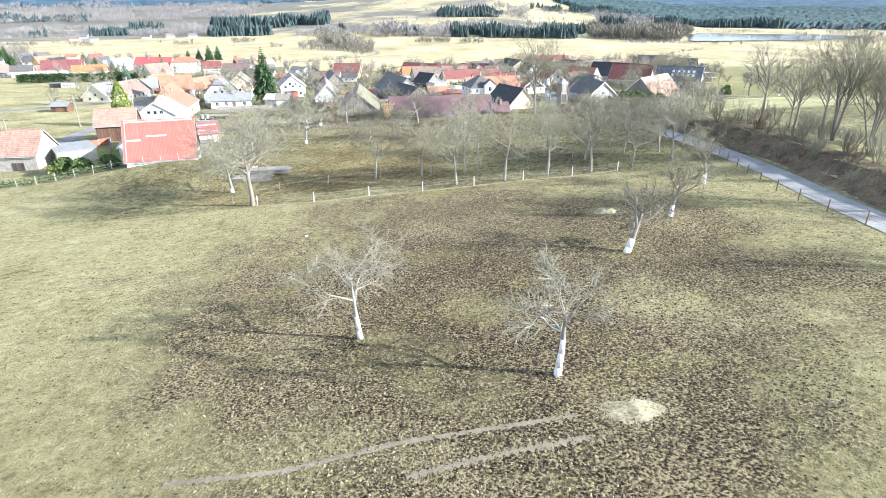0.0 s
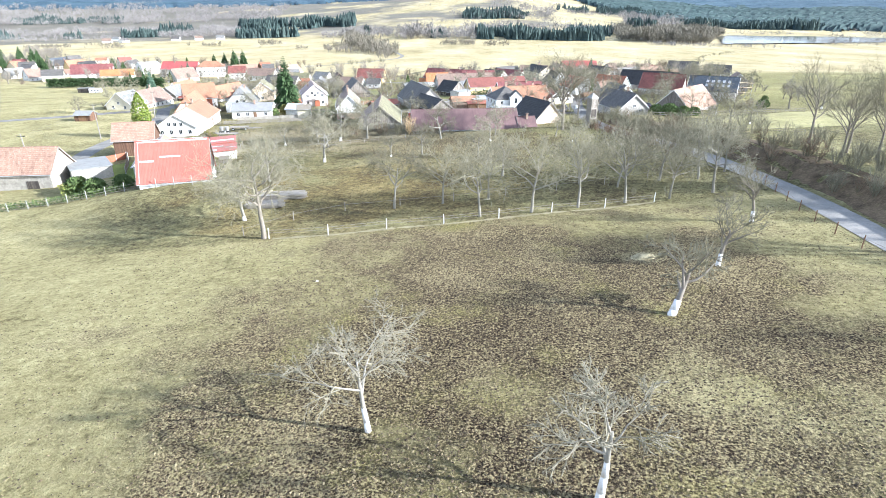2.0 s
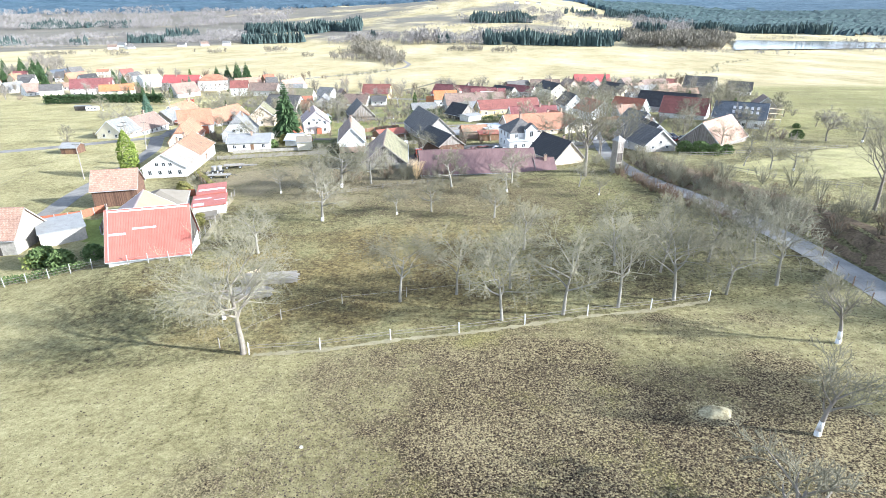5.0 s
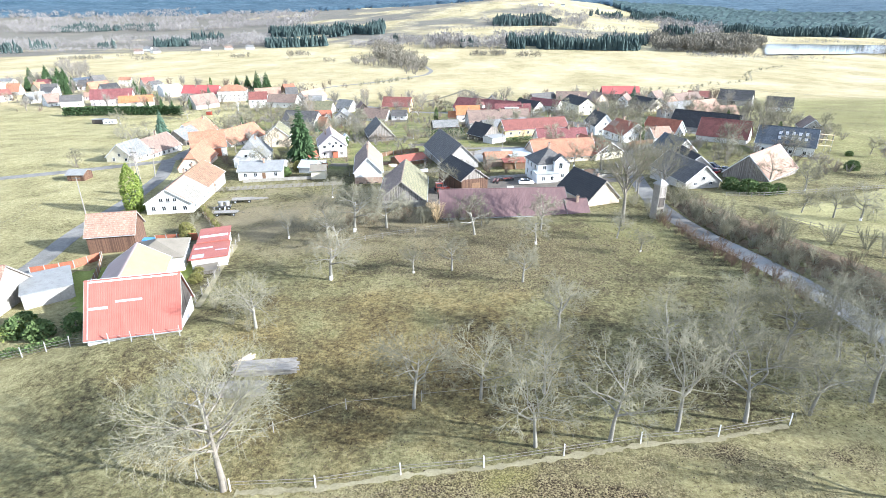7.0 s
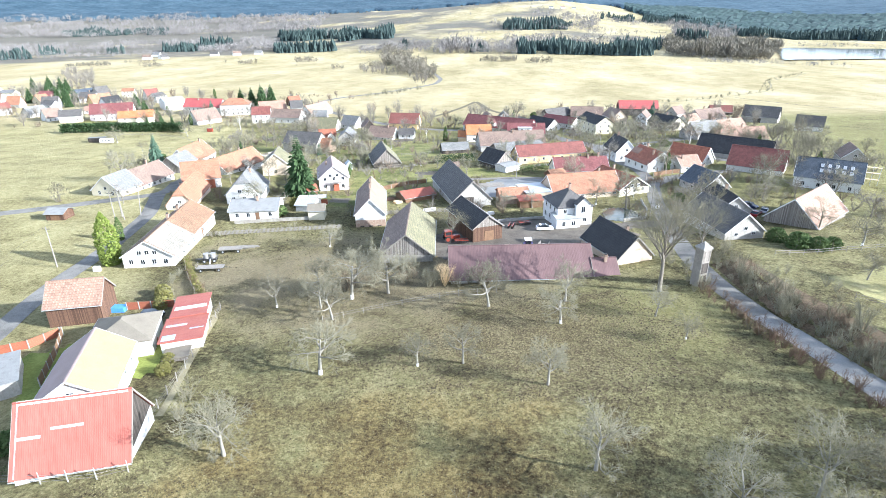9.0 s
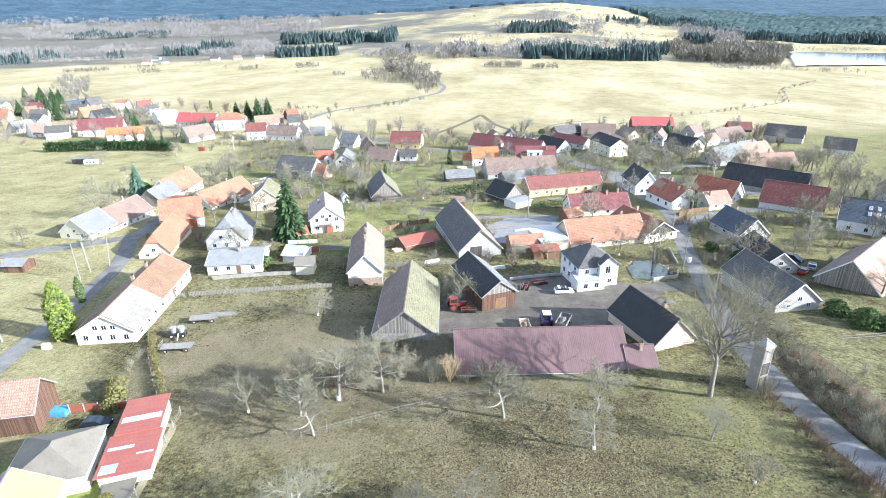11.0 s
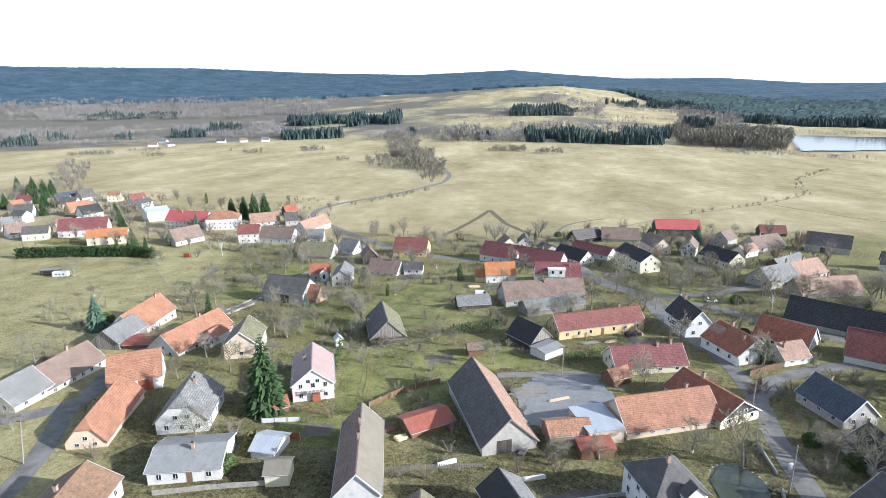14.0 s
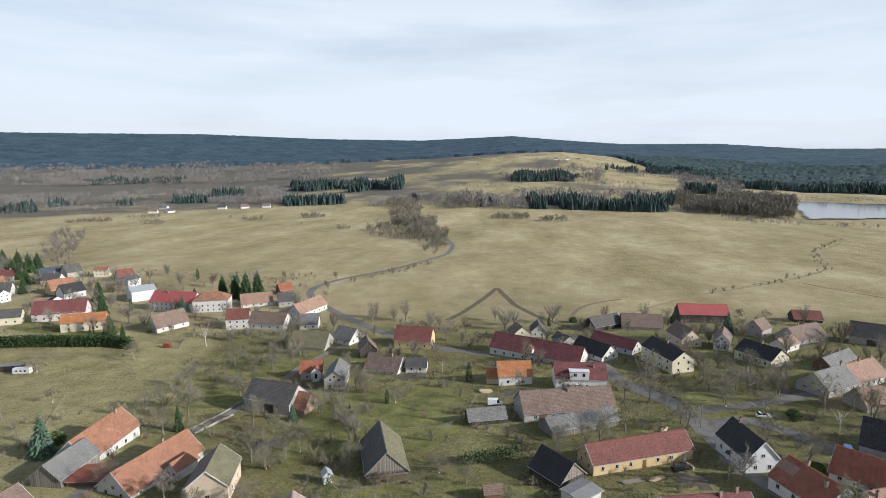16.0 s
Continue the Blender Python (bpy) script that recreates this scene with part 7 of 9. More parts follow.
hedge([(-58.5, 140.5), (-64, 147.5), (-70, 155.5), (-74.5, 162)], 1.3, 1.3, "shrub_olive", "loose olive-green hedge along the garden fence", 42, 0.17)
thicket([(-58.5, 140.5), (-64, 147.5), (-70, 155.5), (-75, 163)], 18, 1.6, 1.0, 2.0, ("shrub1", "shrub2"), label="brown twiggy bushes along the garden fence")
hedge([(-30, 266), (-16, 272)], 3.2, 2.6, "needles", "row of dark young conifers", 60, 0.3)
hedge([(2, 248), (12, 252)], 2.4, 2.6, "hedge_green", "thick green garden bushes", 50, 0.26)
hedge([(-83, 88.6), (-75, 91), (-66.7, 93.4), (-58.5, 96.2)], 1.15, 1.3, "hedge_green", "loose green hedge behind the garden fence", 70, 0.17)
hedge([(-71.5, 98.5), (-69.5, 101)], 2.0, 2.4, "lawn_bright", "bright green garden bush", 260, 0.18)

# ---- gardens between the houses ----
def free_spot(x, y, m=1.2):
    for hx, hy, a, hl, hw in FOOT:
        u, v = (x - hx) * math.cos(a) + (y - hy) * math.sin(a), -(x - hx) * math.sin(a) + (y - hy) * math.cos(a)
        if abs(u) < hl + m and abs(v) < hw + m:
            return False
    for P in ROADS:
        for (ax, ay), (bx, by) in zip(P, P[1:]):
            t = min(max(((x - ax) * (bx - ax) + (y - ay) * (by - ay)) / ((bx - ax) ** 2 + (by - ay) ** 2), 0), 1)
            if math.hypot(x - ax - t * (bx - ax), y - ay - t * (by - ay)) < 3.6:
                return False
    return not (-20 < x < 32 and 160 < y < 195) and not (-10 < x < 12 and 214 < y < 240)


rg = random.Random(77)
garden = []
while len(garden) < 700:
    x, y = rg.uniform(-140, 130), rg.uniform(196, 425)
    if noise.noise((x * 0.03, y * 0.03, 4)) > -0.15 and free_spot(x, y):
        garden.append((x, y))
while len(garden) < 1000:
    x, y = rg.uniform(-430, -130), rg.uniform(365, 545)
    if free_spot(x, y):
        garden.append((x, y))
for kind, part_of in (("scrub0", garden[0::4]), ("scrub1", garden[1::4]), ("scrub2", garden[2::4]), ("scrub3", garden[3::4])):
    V, F = [], []
    for x, y in part_of:
        add_copy(V, F, kind, x, y, rg.uniform(1.2, 4.2), rg.random() * 360)
    tagged(link_mesh("garden_shrubs", np.concatenate(V), F, TREES[kind][1][1][1].materials[0]), "leafless garden shrubs between the houses", "shrubs", kind="stuff")
n_trees = 0
while n_trees < 235:
    x, y = (rg.uniform(-140, 130), rg.uniform(198, 425)) if n_trees < 150 else (rg.uniform(-430, -140), rg.uniform(370, 535))
    if free_spot(x, y, 2.0) and not (-62 < x < -20 and 215 < y < 330):
        kind = "copse%d" % (n_trees % 4) if y > 345 else "garden%d" % (n_trees % 4)
        tree(kind, x, y, rg.uniform(6, 11.5), None, "bare garden tree among the village houses", group="village garden trees")
        n_trees += 1
for x, y, h, k in ((-85.6, 235.4, 9, "garden0"), (-109.5, 250.7, 7, "garden1"), (-78, 244, 7, "garden2"), (63.2, 316.5, 13, "tall0"), (87.1, 302.2, 12, "garden3"), (48.7, 324.9, 8, "garden1"), (69.8, 343.9, 9, "garden0"), (-6.8, 207.1, 6.5, "garden1"), (0.1, 205.5, 6.5, "garden3"), (141, 347, 10, "tall2"), (66.7, 366.2, 9, "garden2"), (92, 282, 12, 'tall2'), (96, 269, 9, 'copse0'), (94, 251, 12, 'tall1'), (111, 308, 10, 'copse3'), (118, 300, 12, 'tall0'), (102, 318, 9, 'copse2'), (109, 276, 10, 'copse0'), (104, 364, 9, 'copse1'), (70, 327, 8, 'copse3'), (131, 329, 9, 'copse2')):
    if free_spot(x, y, 1.0):
        tree(k, x, y, h, None, "tall bare tree behind the village barns", group="village garden trees")
n_green = 0
while n_green < 26:
    x, y = (rg.uniform(-140, 130), rg.uniform(200, 425)) if n_green < 14 else (rg.uniform(-430, -150), rg.uniform(375, 520))
    if free_spot(x, y, 1.5):
        if n_green % 3 or y < 345:
            leafy(x, y, BUSHY if n_green % 2 else COLUMN, "dark green garden evergreen between the houses", "bush", "bush", rg.uniform(0.7, 1.5), x * 10)
        else:
            spruce(x, y, rg.uniform(6, 12), n_green % 2)
        n_green += 1

# ---- far woods ----
EYE_X, EYE_Y = -20.0, 136.0


def far_spots(zones, seed, clump, more):
    """Points of far woods; each zone is bearing from-to, distance from-to, trees per hectare, height."""
    rng = np.random.default_rng(seed)
    out = []
    for a0, a1, r0, r1, per_ha, h in zones:
        n = int(radians(a1 - a0) * (r0 + r1) / 2 * (r1 - r0) / 10000 * per_ha * more)
        for a, r in zip(rng.uniform(a0 - 0.6, a1 + 0.6, n), rng.uniform(r0 - 0.15 * (r1 - r0), r1 + 0.15 * (r1 - r0), n)):
            # the outline of each wood wanders
            u = (a - a0) / (a1 - a0) * 2 - 1
            v = (r - r0) / (r1 - r0) * 2 - 1
            t = radians(a)
            x, y = EYE_X + r * math.sin(t), EYE_Y + r * math.cos(t)
            big, small = noise.noise((x * 0.006 + 9.3 * seed, y * 0.003, a0)), noise.noise((x * 0.022, y * 0.012, a0))
            if max(abs(u) ** 4, abs(v) ** 3) > 0.75 + 0.9 * big + 0.5 * small or 0.6 * big + 0.6 * small < clump - 0.25:
                continue
            clumps = 1 + 0.7 * noise.noise((x * 0.014, y * 0.008, 9.0)) + 0.35 * noise.noise((x * 0.05, y * 0.03, 2.0))
            out.append((x, y, gz(x, y), h * rng.uniform(0.5, 1.15) * max(0.35, clumps)))
    return np.array(out)


def far_bare(name, zones, label, seed, clump=0.2, blades=15, mat="far_bare", more=2.2):
    """Leafless far trees: sprays of thin branches over a short stem."""
    p = far_spots(zones, seed, clump, more)
    rng = np.random.default_rng(seed + 1)
    n = len(p)
    h = p[:, 3][:, None]
    d = rng.normal(0, 1, (n, blades, 3))
    d /= np.linalg.norm(d, axis=2, keepdims=True)
    q = rng.uniform(0.15, 1, (n, blades, 1)) ** 0.45
    wide = h * 0.36 * rng.uniform(0.7, 1.25, (n, 1))
    c = d * q * np.stack([wide, wide, h * 0.42], 2) + np.stack([0 * h, 0 * h, h * 0.56], 2)
    u = (d * np.array((0.8, 0.8, 0.3)) + np.array((0, 0, 0.7)) + rng.normal(0, 0.35, d.shape)) * (h * 0.12 * rng.uniform(0.6, 1.4, (n, blades)))[:, :, None]
    v = np.cross(u, rng.normal(0, 1, d.shape))
    v *= (h * 0.032 * rng.uniform(0.6, 1.4, (n, blades)))[:, :, None] / np.linalg.norm(v, axis=2, keepdims=True)
    c = c + p[:, None, :3]
    stem = np.stack([p[:, :3] + h * np.array((0.015, 0, 0)), p[:, :3] - h * np.array((0.015, 0, 0)), p[:, :3] + h * np.array((0, 0, 0.7))], 1)
    V = np.concatenate([np.stack([c - u + v, c - u * 0.2 - v, c + u], 2).reshape(-1, 3), stem.reshape(-1, 3)])
    F = np.arange(len(V)).reshape(-1, 3).tolist()
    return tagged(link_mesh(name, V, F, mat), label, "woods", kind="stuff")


def far_conifers(name, zones, label, seed, clump=0.12):
    p = far_spots(zones, seed, clump, 6.5)
    rnd = random.Random(seed)
    V, F = [], []
    for x, y, z, hh in p:
        for lo, hi, w in ((0.04, 0.55, 0.22), (0.28, 0.8, 0.17), (0.52, 1.0, 0.11)):
            b, k = len(V), 6
            for j in range(k):
                t = (j + rnd.random() * 0.6) / k * math.tau
                w2 = hh * w * rnd.uniform(0.65, 1.25)
                V.append((x + w2 * math.cos(t), y + w2 * math.sin(t), z + hh * lo * rnd.uniform(0.7, 1.3)))
            V.append((x + rnd.gauss(0, 0.3), y + rnd.gauss(0, 0.3), z + hh * hi))
            F += [(b + j, b + (j + 1) % k, b + k) for j in range(k)]
    return tagged(link_mesh(name, V, F, "far_conifer"), label, "woods", kind="stuff")


far_conifers("conifer_wood", [(-22.2, -17.4, 1640, 1930, 70, 22), (-17.2, -10.8, 1500, 1780, 60, 22), (-23, -16.8, 1215, 1330, 70, 18), (1.3, 15.8, 1075, 1190, 90, 20), (0.3, 6.6, 1600, 1790, 60, 20), (16.6, 19.4, 1470, 1580, 110, 20), (-29.5, -26.3, 1480, 1640, 60, 20),
                              (-33, -29.6, 1400, 1500, 60, 17), (-37.4, -35.8, 1380, 1450, 60, 16), (-42.5, -39.2, 1400, 1500, 50, 18), (-10.2, -7.8, 1160, 1200, 30, 20), (-46, -43, 1330, 1420, 50, 16), (20.8, 33, 1720, 1830, 80, 19), (13, 20.5, 2050, 2250, 50, 19), (-3, -1, 1110, 1150, 40, 18),
                              (-40, -31, 2250, 2420, 40, 18), (9, 12.4, 2050, 2200, 40, 18), (11.3, 15.8, 1190, 1300, 40, 18)],
             "dark belts of far conifer wood", 21, 0.02)
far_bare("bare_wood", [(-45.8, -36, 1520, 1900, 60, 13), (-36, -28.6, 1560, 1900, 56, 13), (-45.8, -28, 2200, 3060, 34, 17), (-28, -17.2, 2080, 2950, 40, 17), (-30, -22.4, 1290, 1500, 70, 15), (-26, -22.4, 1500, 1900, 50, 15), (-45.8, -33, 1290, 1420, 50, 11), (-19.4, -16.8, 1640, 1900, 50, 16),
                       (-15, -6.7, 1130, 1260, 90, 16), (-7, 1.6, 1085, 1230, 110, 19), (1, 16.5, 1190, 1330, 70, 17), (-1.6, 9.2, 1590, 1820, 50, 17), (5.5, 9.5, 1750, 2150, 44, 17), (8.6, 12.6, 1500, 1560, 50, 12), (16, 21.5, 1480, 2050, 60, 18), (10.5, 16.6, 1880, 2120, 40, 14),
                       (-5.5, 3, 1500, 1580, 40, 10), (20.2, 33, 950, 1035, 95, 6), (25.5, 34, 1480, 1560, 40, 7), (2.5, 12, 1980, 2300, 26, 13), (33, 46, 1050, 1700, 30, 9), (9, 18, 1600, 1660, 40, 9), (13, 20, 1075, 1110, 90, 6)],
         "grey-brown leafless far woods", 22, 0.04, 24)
far_bare("lakeside_wood", [(15.8, 25.4, 1045, 1480, 95, 21)], "dense leafless wood beside the fishpond", 28, -0.15, 34, "bush_dark", 3.4)
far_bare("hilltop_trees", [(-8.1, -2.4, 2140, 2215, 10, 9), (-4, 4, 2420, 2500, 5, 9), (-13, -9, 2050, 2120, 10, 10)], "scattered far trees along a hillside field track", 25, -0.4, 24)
far_bare("field_bushes", [(-35.7, -33.7, 955, 977, 160, 8.5), (-37.5, -36.6, 985, 1005, 120, 7), (-41.5, -38, 1050, 1090, 120, 7), (-26.9, -25, 950, 972, 180, 9), (-28.2, -27.4, 985, 1000, 120, 6), (-21.2, -18.8, 955, 985, 120, 8), (-17.7, -16.2, 768, 788, 160, 7), (-1.9, 2.0, 912, 960, 90, 8.5), (2.7, 6.3, 880, 905, 130, 9), (-36.5, -34, 1090, 1110, 90, 6), (-31, -29, 1130, 1150, 90, 6), (-22.5, -21, 860, 880, 60, 4)],
         "low round bushes dotted over dry fields", 23, -0.4, 34, "bush_dark", 6.0)
far_bare("lane_wood", [(-12.2, -9.2, 760, 1150, 90, 13), (-10.6, -7.4, 640, 860, 150, 15), (-8.6, -6.4, 560, 680, 150, 13), (-14.8, -12.2, 720, 790, 90, 10), (-13.2, -9, 650, 700, 120, 6)], "dense leafless trees where the country road bends", 27, -0.05, 40, "bush_dark", 2.2)


def road_trees():
    """A ragged line of leafless trees beside the country road."""
    rnd = random.Random(44)
    V, F = [], []
    P = np.array([(-90, 655), (-98, 720), (-118, 790), (-142, 870), (-185, 1000), (-254, 1240)])
    d = np.r_[0, np.cumsum(np.hypot(*np.diff(P, axis=0).T))]
    for i in range(60):
        s = (i + rnd.random()) / 60 * d[-1]
        add_copy(V, F, "copse%d" % rnd.randint(0, 3), np.interp(s, d, P[:, 0]) + rnd.gauss(-3, 5), np.interp(s, d, P[:, 1]), rnd.uniform(4.5, 11), rnd.random() * 360)
    for i in range(16):
        add_copy(V, F, "copse%d" % rnd.randint(0, 3), rnd.uniform(-192, -150), rnd.uniform(800, 860), rnd.uniform(5, 11), rnd.random() * 360)
    tagged(link_mesh("road_trees", np.concatenate(V), F, "brush_grey"), "ragged line of leafless trees beside the country road", "trees", kind="stuff")


road_trees()
for x, y, turn, roof, wall in ((-690, 1110, 20, "tile_brown", "plaster_white"), (-664, 1122, 70, "slate_dark", "plaster_white"), (-600, 1200, 10, "slate_dark", "plaster_clean"), (-560, 1216, 40, "tile_brown", "plaster_white"), (-520, 1232, 15, "slate_grey", "plaster_white"), (-720, 1190, 0, "slate_grey", "plaster_clean"), (160, 2420, 10, "slate_grey", "plaster_clean"), (205, 2440, 30, "tile_brown", "plaster_clean"), (250, 2450, 0, "slate_grey", "plaster_white")):
    house(x, y, gz(x, y), turn, 16, 10, 4.0, 8.5, roof, wall, "distant whitewashed farmhouse at the wood's edge")


def canopy():
    """The wooded hills on the skyline: an uneven canopy over the far slopes."""
    rnd = random.Random(9)
    az = np.arange(-52, 52.1, 0.22)
    rr = np.arange(1700, 5000, 34.0)
    ids, V, F, near = {}, [], [], []

    def start(a):
        return float(np.interp(a, (-52, -20, -12, -7, 3, 10, 12, 13.4, 16.5, 21.7, 26.8, 31.7, 52), (2900, 2900, 2900, 2800, 2720, 2650, 2420, 2260, 2090, 1775, 1840, 1710, 1700)))
    for i, a in enumerate(az):
        for j, r in enumerate(rr):
            if r < start(a) + 60 * noise.noise((a * 0.9, 0, 0)):
                continue
            t = radians(a + rnd.uniform(-0.06, 0.06))
            r2 = r + rnd.uniform(-14, 14)
            x, y = EYE_X + r2 * math.sin(t), EYE_Y + r2 * math.cos(t)
            ids[i, j] = len(V)
            V.append((x, y, gz(x, y) + (0.0 if (i, j - 1) not in ids else 6.0 if (i, j - 2) not in ids else 13.0 + rnd.uniform(-1, 1) * (3.2 if a > 11 and r < 2900 else 1.6))))
    for (i, j) in list(ids):
        q = [(i, j), (i + 1, j), (i + 1, j + 1), (i, j + 1)]
        if all(k in ids for k in q):
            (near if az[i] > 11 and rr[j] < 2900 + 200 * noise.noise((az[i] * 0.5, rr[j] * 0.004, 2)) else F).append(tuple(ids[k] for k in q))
    tagged(link_mesh("hill_forest", V, F, "far_forest_hazed", smooth=True), "dark wooded hills along the skyline", "woods", kind="stuff")
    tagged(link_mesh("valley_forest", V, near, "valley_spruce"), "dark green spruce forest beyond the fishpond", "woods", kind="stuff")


canopy()

# ---- fences, poles and wires ----
POST = {m: shared(Shape().tube((0, 0, -0.4), (0, 0, 1.25), 0.06, 0.05, 7), "post", m) for m in ("wood_grey", "wood_brown", "white_paint", "concrete", "bark")}


def along(pts, gap):
    P = np.array(pts, float)
    d = np.r_[0, np.cumsum(np.hypot(*np.diff(P, axis=0).T))]
    n = max(1, round(d[-1] / gap))
    s = np.linspace(0, d[-1], n + 1)
    return [(float(a), float(b)) for a, b in zip(np.interp(s, d, P[:, 0]), np.interp(s, d, P[:, 1]))]


def rail_fence(pts, gap, rails, mat, label, post_mat=None, k=1.0, rail_r=0.035, group=""):
    """Posts with rails or wires strung between them."""
    q = along(pts, gap)
    x0, y0 = q[0]
    z0 = gz(x0, y0)
    e = empty("fence", pose(x0, y0, z0), label, "fence", group)
    for x, y in q:
        lean = 3 * noise.noise((x * 0.7, y * 0.7, 0))
        piece("post", POST[post_mat or mat], e, pose(x - x0, y - y0, gz(x, y) - z0, lean, -lean, 0) @ Matrix.Diagonal((k, k, k, 1)))
    for h in rails:
        for (xa, ya), (xb, yb) in zip(q, q[1:]):
            a, b = Vector((xa - x0, ya - y0, gz(xa, ya) - z0 + h)), Vector((xb - x0, yb - y0, gz(xb, yb) - z0 + h))
            Shape().tube(a, b, rail_r, None, 5).link("rail", mat, e)
    return e


PICKET = {m: shared(Shape().box(-0.045, 0.045, -0.012, 0.012, 0.08, 1.1).add([(-0.045, -0.012, 1.1), (0.045, -0.012, 1.1), (0.045, 0.012, 1.1), (-0.045, 0.012, 1.1), (0, 0, 1.18)], [(0, 1, 4), (1, 2, 4), (2, 3, 4), (3, 0, 4)]), "picket", m) for m in ("wood_grey", "wood_red", "wood_brown", "white_paint")}


def picket_fence(pts, mat, label, gap=0.32, k=1.0):
    e = rail_fence(pts, 2.6, (0.35 * k, 0.9 * k), mat, label, mat if mat in POST else "wood_brown", k, 0.03)
    x0, y0, z0 = e.matrix_world.translation
    q = along(pts, gap)
    for (x, y), (xb, yb) in zip(q, q[1:]):
        t = math.degrees(math.atan2(yb - y, xb - x))
        piece("picket", PICKET[mat], e, pose(x - x0, y - y0, gz(x, y) - z0 + 0.02, 0, 2 * noise.noise((x, y, 1)), t) @ Matrix.Diagonal((2.0, 1, k, 1)))


def board_fence(pts, mat, label, h=1.6, gap=2.4):
    """Solid panels between posts."""
    q = along(pts, gap)
    x0, y0 = q[0]
    z0 = gz(x0, y0)
    e = empty("fence", pose(x0, y0, z0), label, "fence")
    for x, y in q:
        piece("post", POST["concrete"], e, pose(x - x0, y - y0, gz(x, y) - z0) @ Matrix.Diagonal((1.7, 1.7, h / 1.15, 1)))
    for (xa, ya), (xb, yb) in zip(q, q[1:]):
        le = math.hypot(xb - xa, yb - ya)
        m = pose(xa - x0, ya - y0, gz((xa + xb) / 2, (ya + yb) / 2) - z0, 0, 0, math.degrees(math.atan2(yb - ya, xb - xa)))
        for j in range(7):
            piece("board", shared(Shape().box(0.12, le - 0.12, -0.02, 0.02, 0.05 + j * h / 7, (j + 0.9) * h / 7 + 0.05), "board", mat), e, m)


rw = random.Random(15)
strip("fence_verge", [(-25, 72.2), (-17.6, 73.0), (-9.2, 75.2), (-2.2, 76.3), (5.2, 78.1), (12.4, 80), (18.7, 80.9), (26.7, 83.2)], 0.8, "grass_dry", 0.05, "strip of pale dry grass under the fence", "verge", 0.35, widths=[rw.uniform(0.15, 1.15) for _ in range(120)])
strip("fence_verge", [(-60, 132), (-54, 136.5), (-51, 122), (-47.5, 108)], 1.0, "grass_dry", 0.07, "strip of pale dry grass along the garden", "verge", 1.0)
rail_fence([(-25.5, 72.4), (-17.6, 73.2), (-9.2, 75.4), (-2.2, 76.4), (5.2, 78.3), (12.4, 80.2), (18.7, 81.1), (25.5, 83), (26.9, 83.3)], 7.2, (0.75, 1.1), "wood_grey", "pasture fence of pale posts with tape", "white_paint", 1.15, 0.022)
rail_fence([(-29.4, 73.8), (-22.8, 83.5), (-14.5, 85.9), (-5.4, 87.2), (6, 90), (20, 93), (30, 97)], 8.6, (1.0,), "wood_grey", "older inner pasture fence with leaning posts", "wood_grey", 1.1, 0.02)
rail_fence([(47.0, 96), (44.6, 83), (42.8, 73.7), (42.0, 66), (41.9, 60), (42.5, 55), (44.0, 48)], 5.0, (0.6, 1.1), "wood_brown", "lane-side pasture fence of dark posts", "wood_brown", 1.2, 0.012)
rail_fence([(38.5, 119), (34.5, 133), (32, 142), (31, 150)], 5.0, (0.6, 1.05), "wood_brown", "lane-side pasture fence lower down", "wood_brown", 1.1, 0.012)
rail_fence([(-84, 87.6), (-75, 90), (-66.7, 92.4), (-56.9, 95.3), (-53.2, 94.6), (-47, 95.3), (-43.8, 97)], 3.0, (0.3, 0.7, 1.1), "wood_grey", "garden fence of grey posts and wire", "concrete", 1.25, 0.02)
picket_fence([(-76.1, 178.4), (-60, 181.8), (-45.4, 184.8)], "wood_grey", "weathered grey picket fence across the pasture")
picket_fence([(-36.5, 197), (-28, 199), (-17.5, 200.4)], "wood_grey", "old grey picket fence behind the barn")
picket_fence([(-84, 174), (-77, 178)], "wood_grey", "short grey picket fence by the farmhouse")
rail_fence([(-57, 250), (-50, 253.6), (-42.5, 257), (-36, 261.5)], 2.6, (0.5, 0.95), "wood_grey", "low wooden rail fence by the timber barn", "wood_grey", 0.95, 0.045)
rail_fence([(-46, 222), (-48, 236), (-52, 250)], 2.4, (0.5, 1.0), "wood_brown", "brown garden rail fence", "wood_brown", 1.0, 0.035)
rail_fence([(-34, 134), (-22.5, 140), (-13, 144.3), (-5, 146)], 3.4, (0.55, 1.0), "wood_grey", "grey rail fence below the barns", "wood_grey", 1.0, 0.03)
rail_fence([(50, 163), (64.2, 167.9), (75.6, 171), (100, 178)], 3.4, (0.55, 1.05), "wood_grey", "long pale wooden pasture rail fence", "wood_grey", 1.0, 0.05)
rail_fence([(52, 140), (62, 134), (72, 128)], 4.0, (0.6, 1.05), "wood_grey", "pasture fence above the lane", "wood_grey", 1.0, 0.04)
rail_fence([(-47.2, 103.5), (-49, 111.3), (-50.2, 119), (-52.3, 129.5), (-54.3, 138)], 3.2, (0.4, 0.8, 1.15), "wood_grey", "leaning grey garden fence posts", "wood_grey", 1.3, 0.02)
rail_fence([(-58, 139), (-64, 146), (-70, 154), (-75, 162)], 4.0, (0.9,), "wood_grey", "low garden fence along the shrubs", "wood_grey", 1.0, 0.02)
rail_fence([(-150, 262), (-141, 252), (-135, 246)], 3.6, (0.6, 1.1), "wood_grey", "grey meadow rail fence", "wood_grey", 1.0, 0.04)
rail_fence([(-112, 288), (-98, 292), (-80, 296)], 3.4, (0.6, 1.1), "wood_brown", "brown meadow rail fence", "wood_brown", 1.0, 0.04)
rail_fence([(14, 316), (30, 309), (34, 300)], 2.6, (0.4, 0.8, 1.1), "wood_brown", "dark garden rail fence by the street", "wood_brown", 1.1, 0.04)
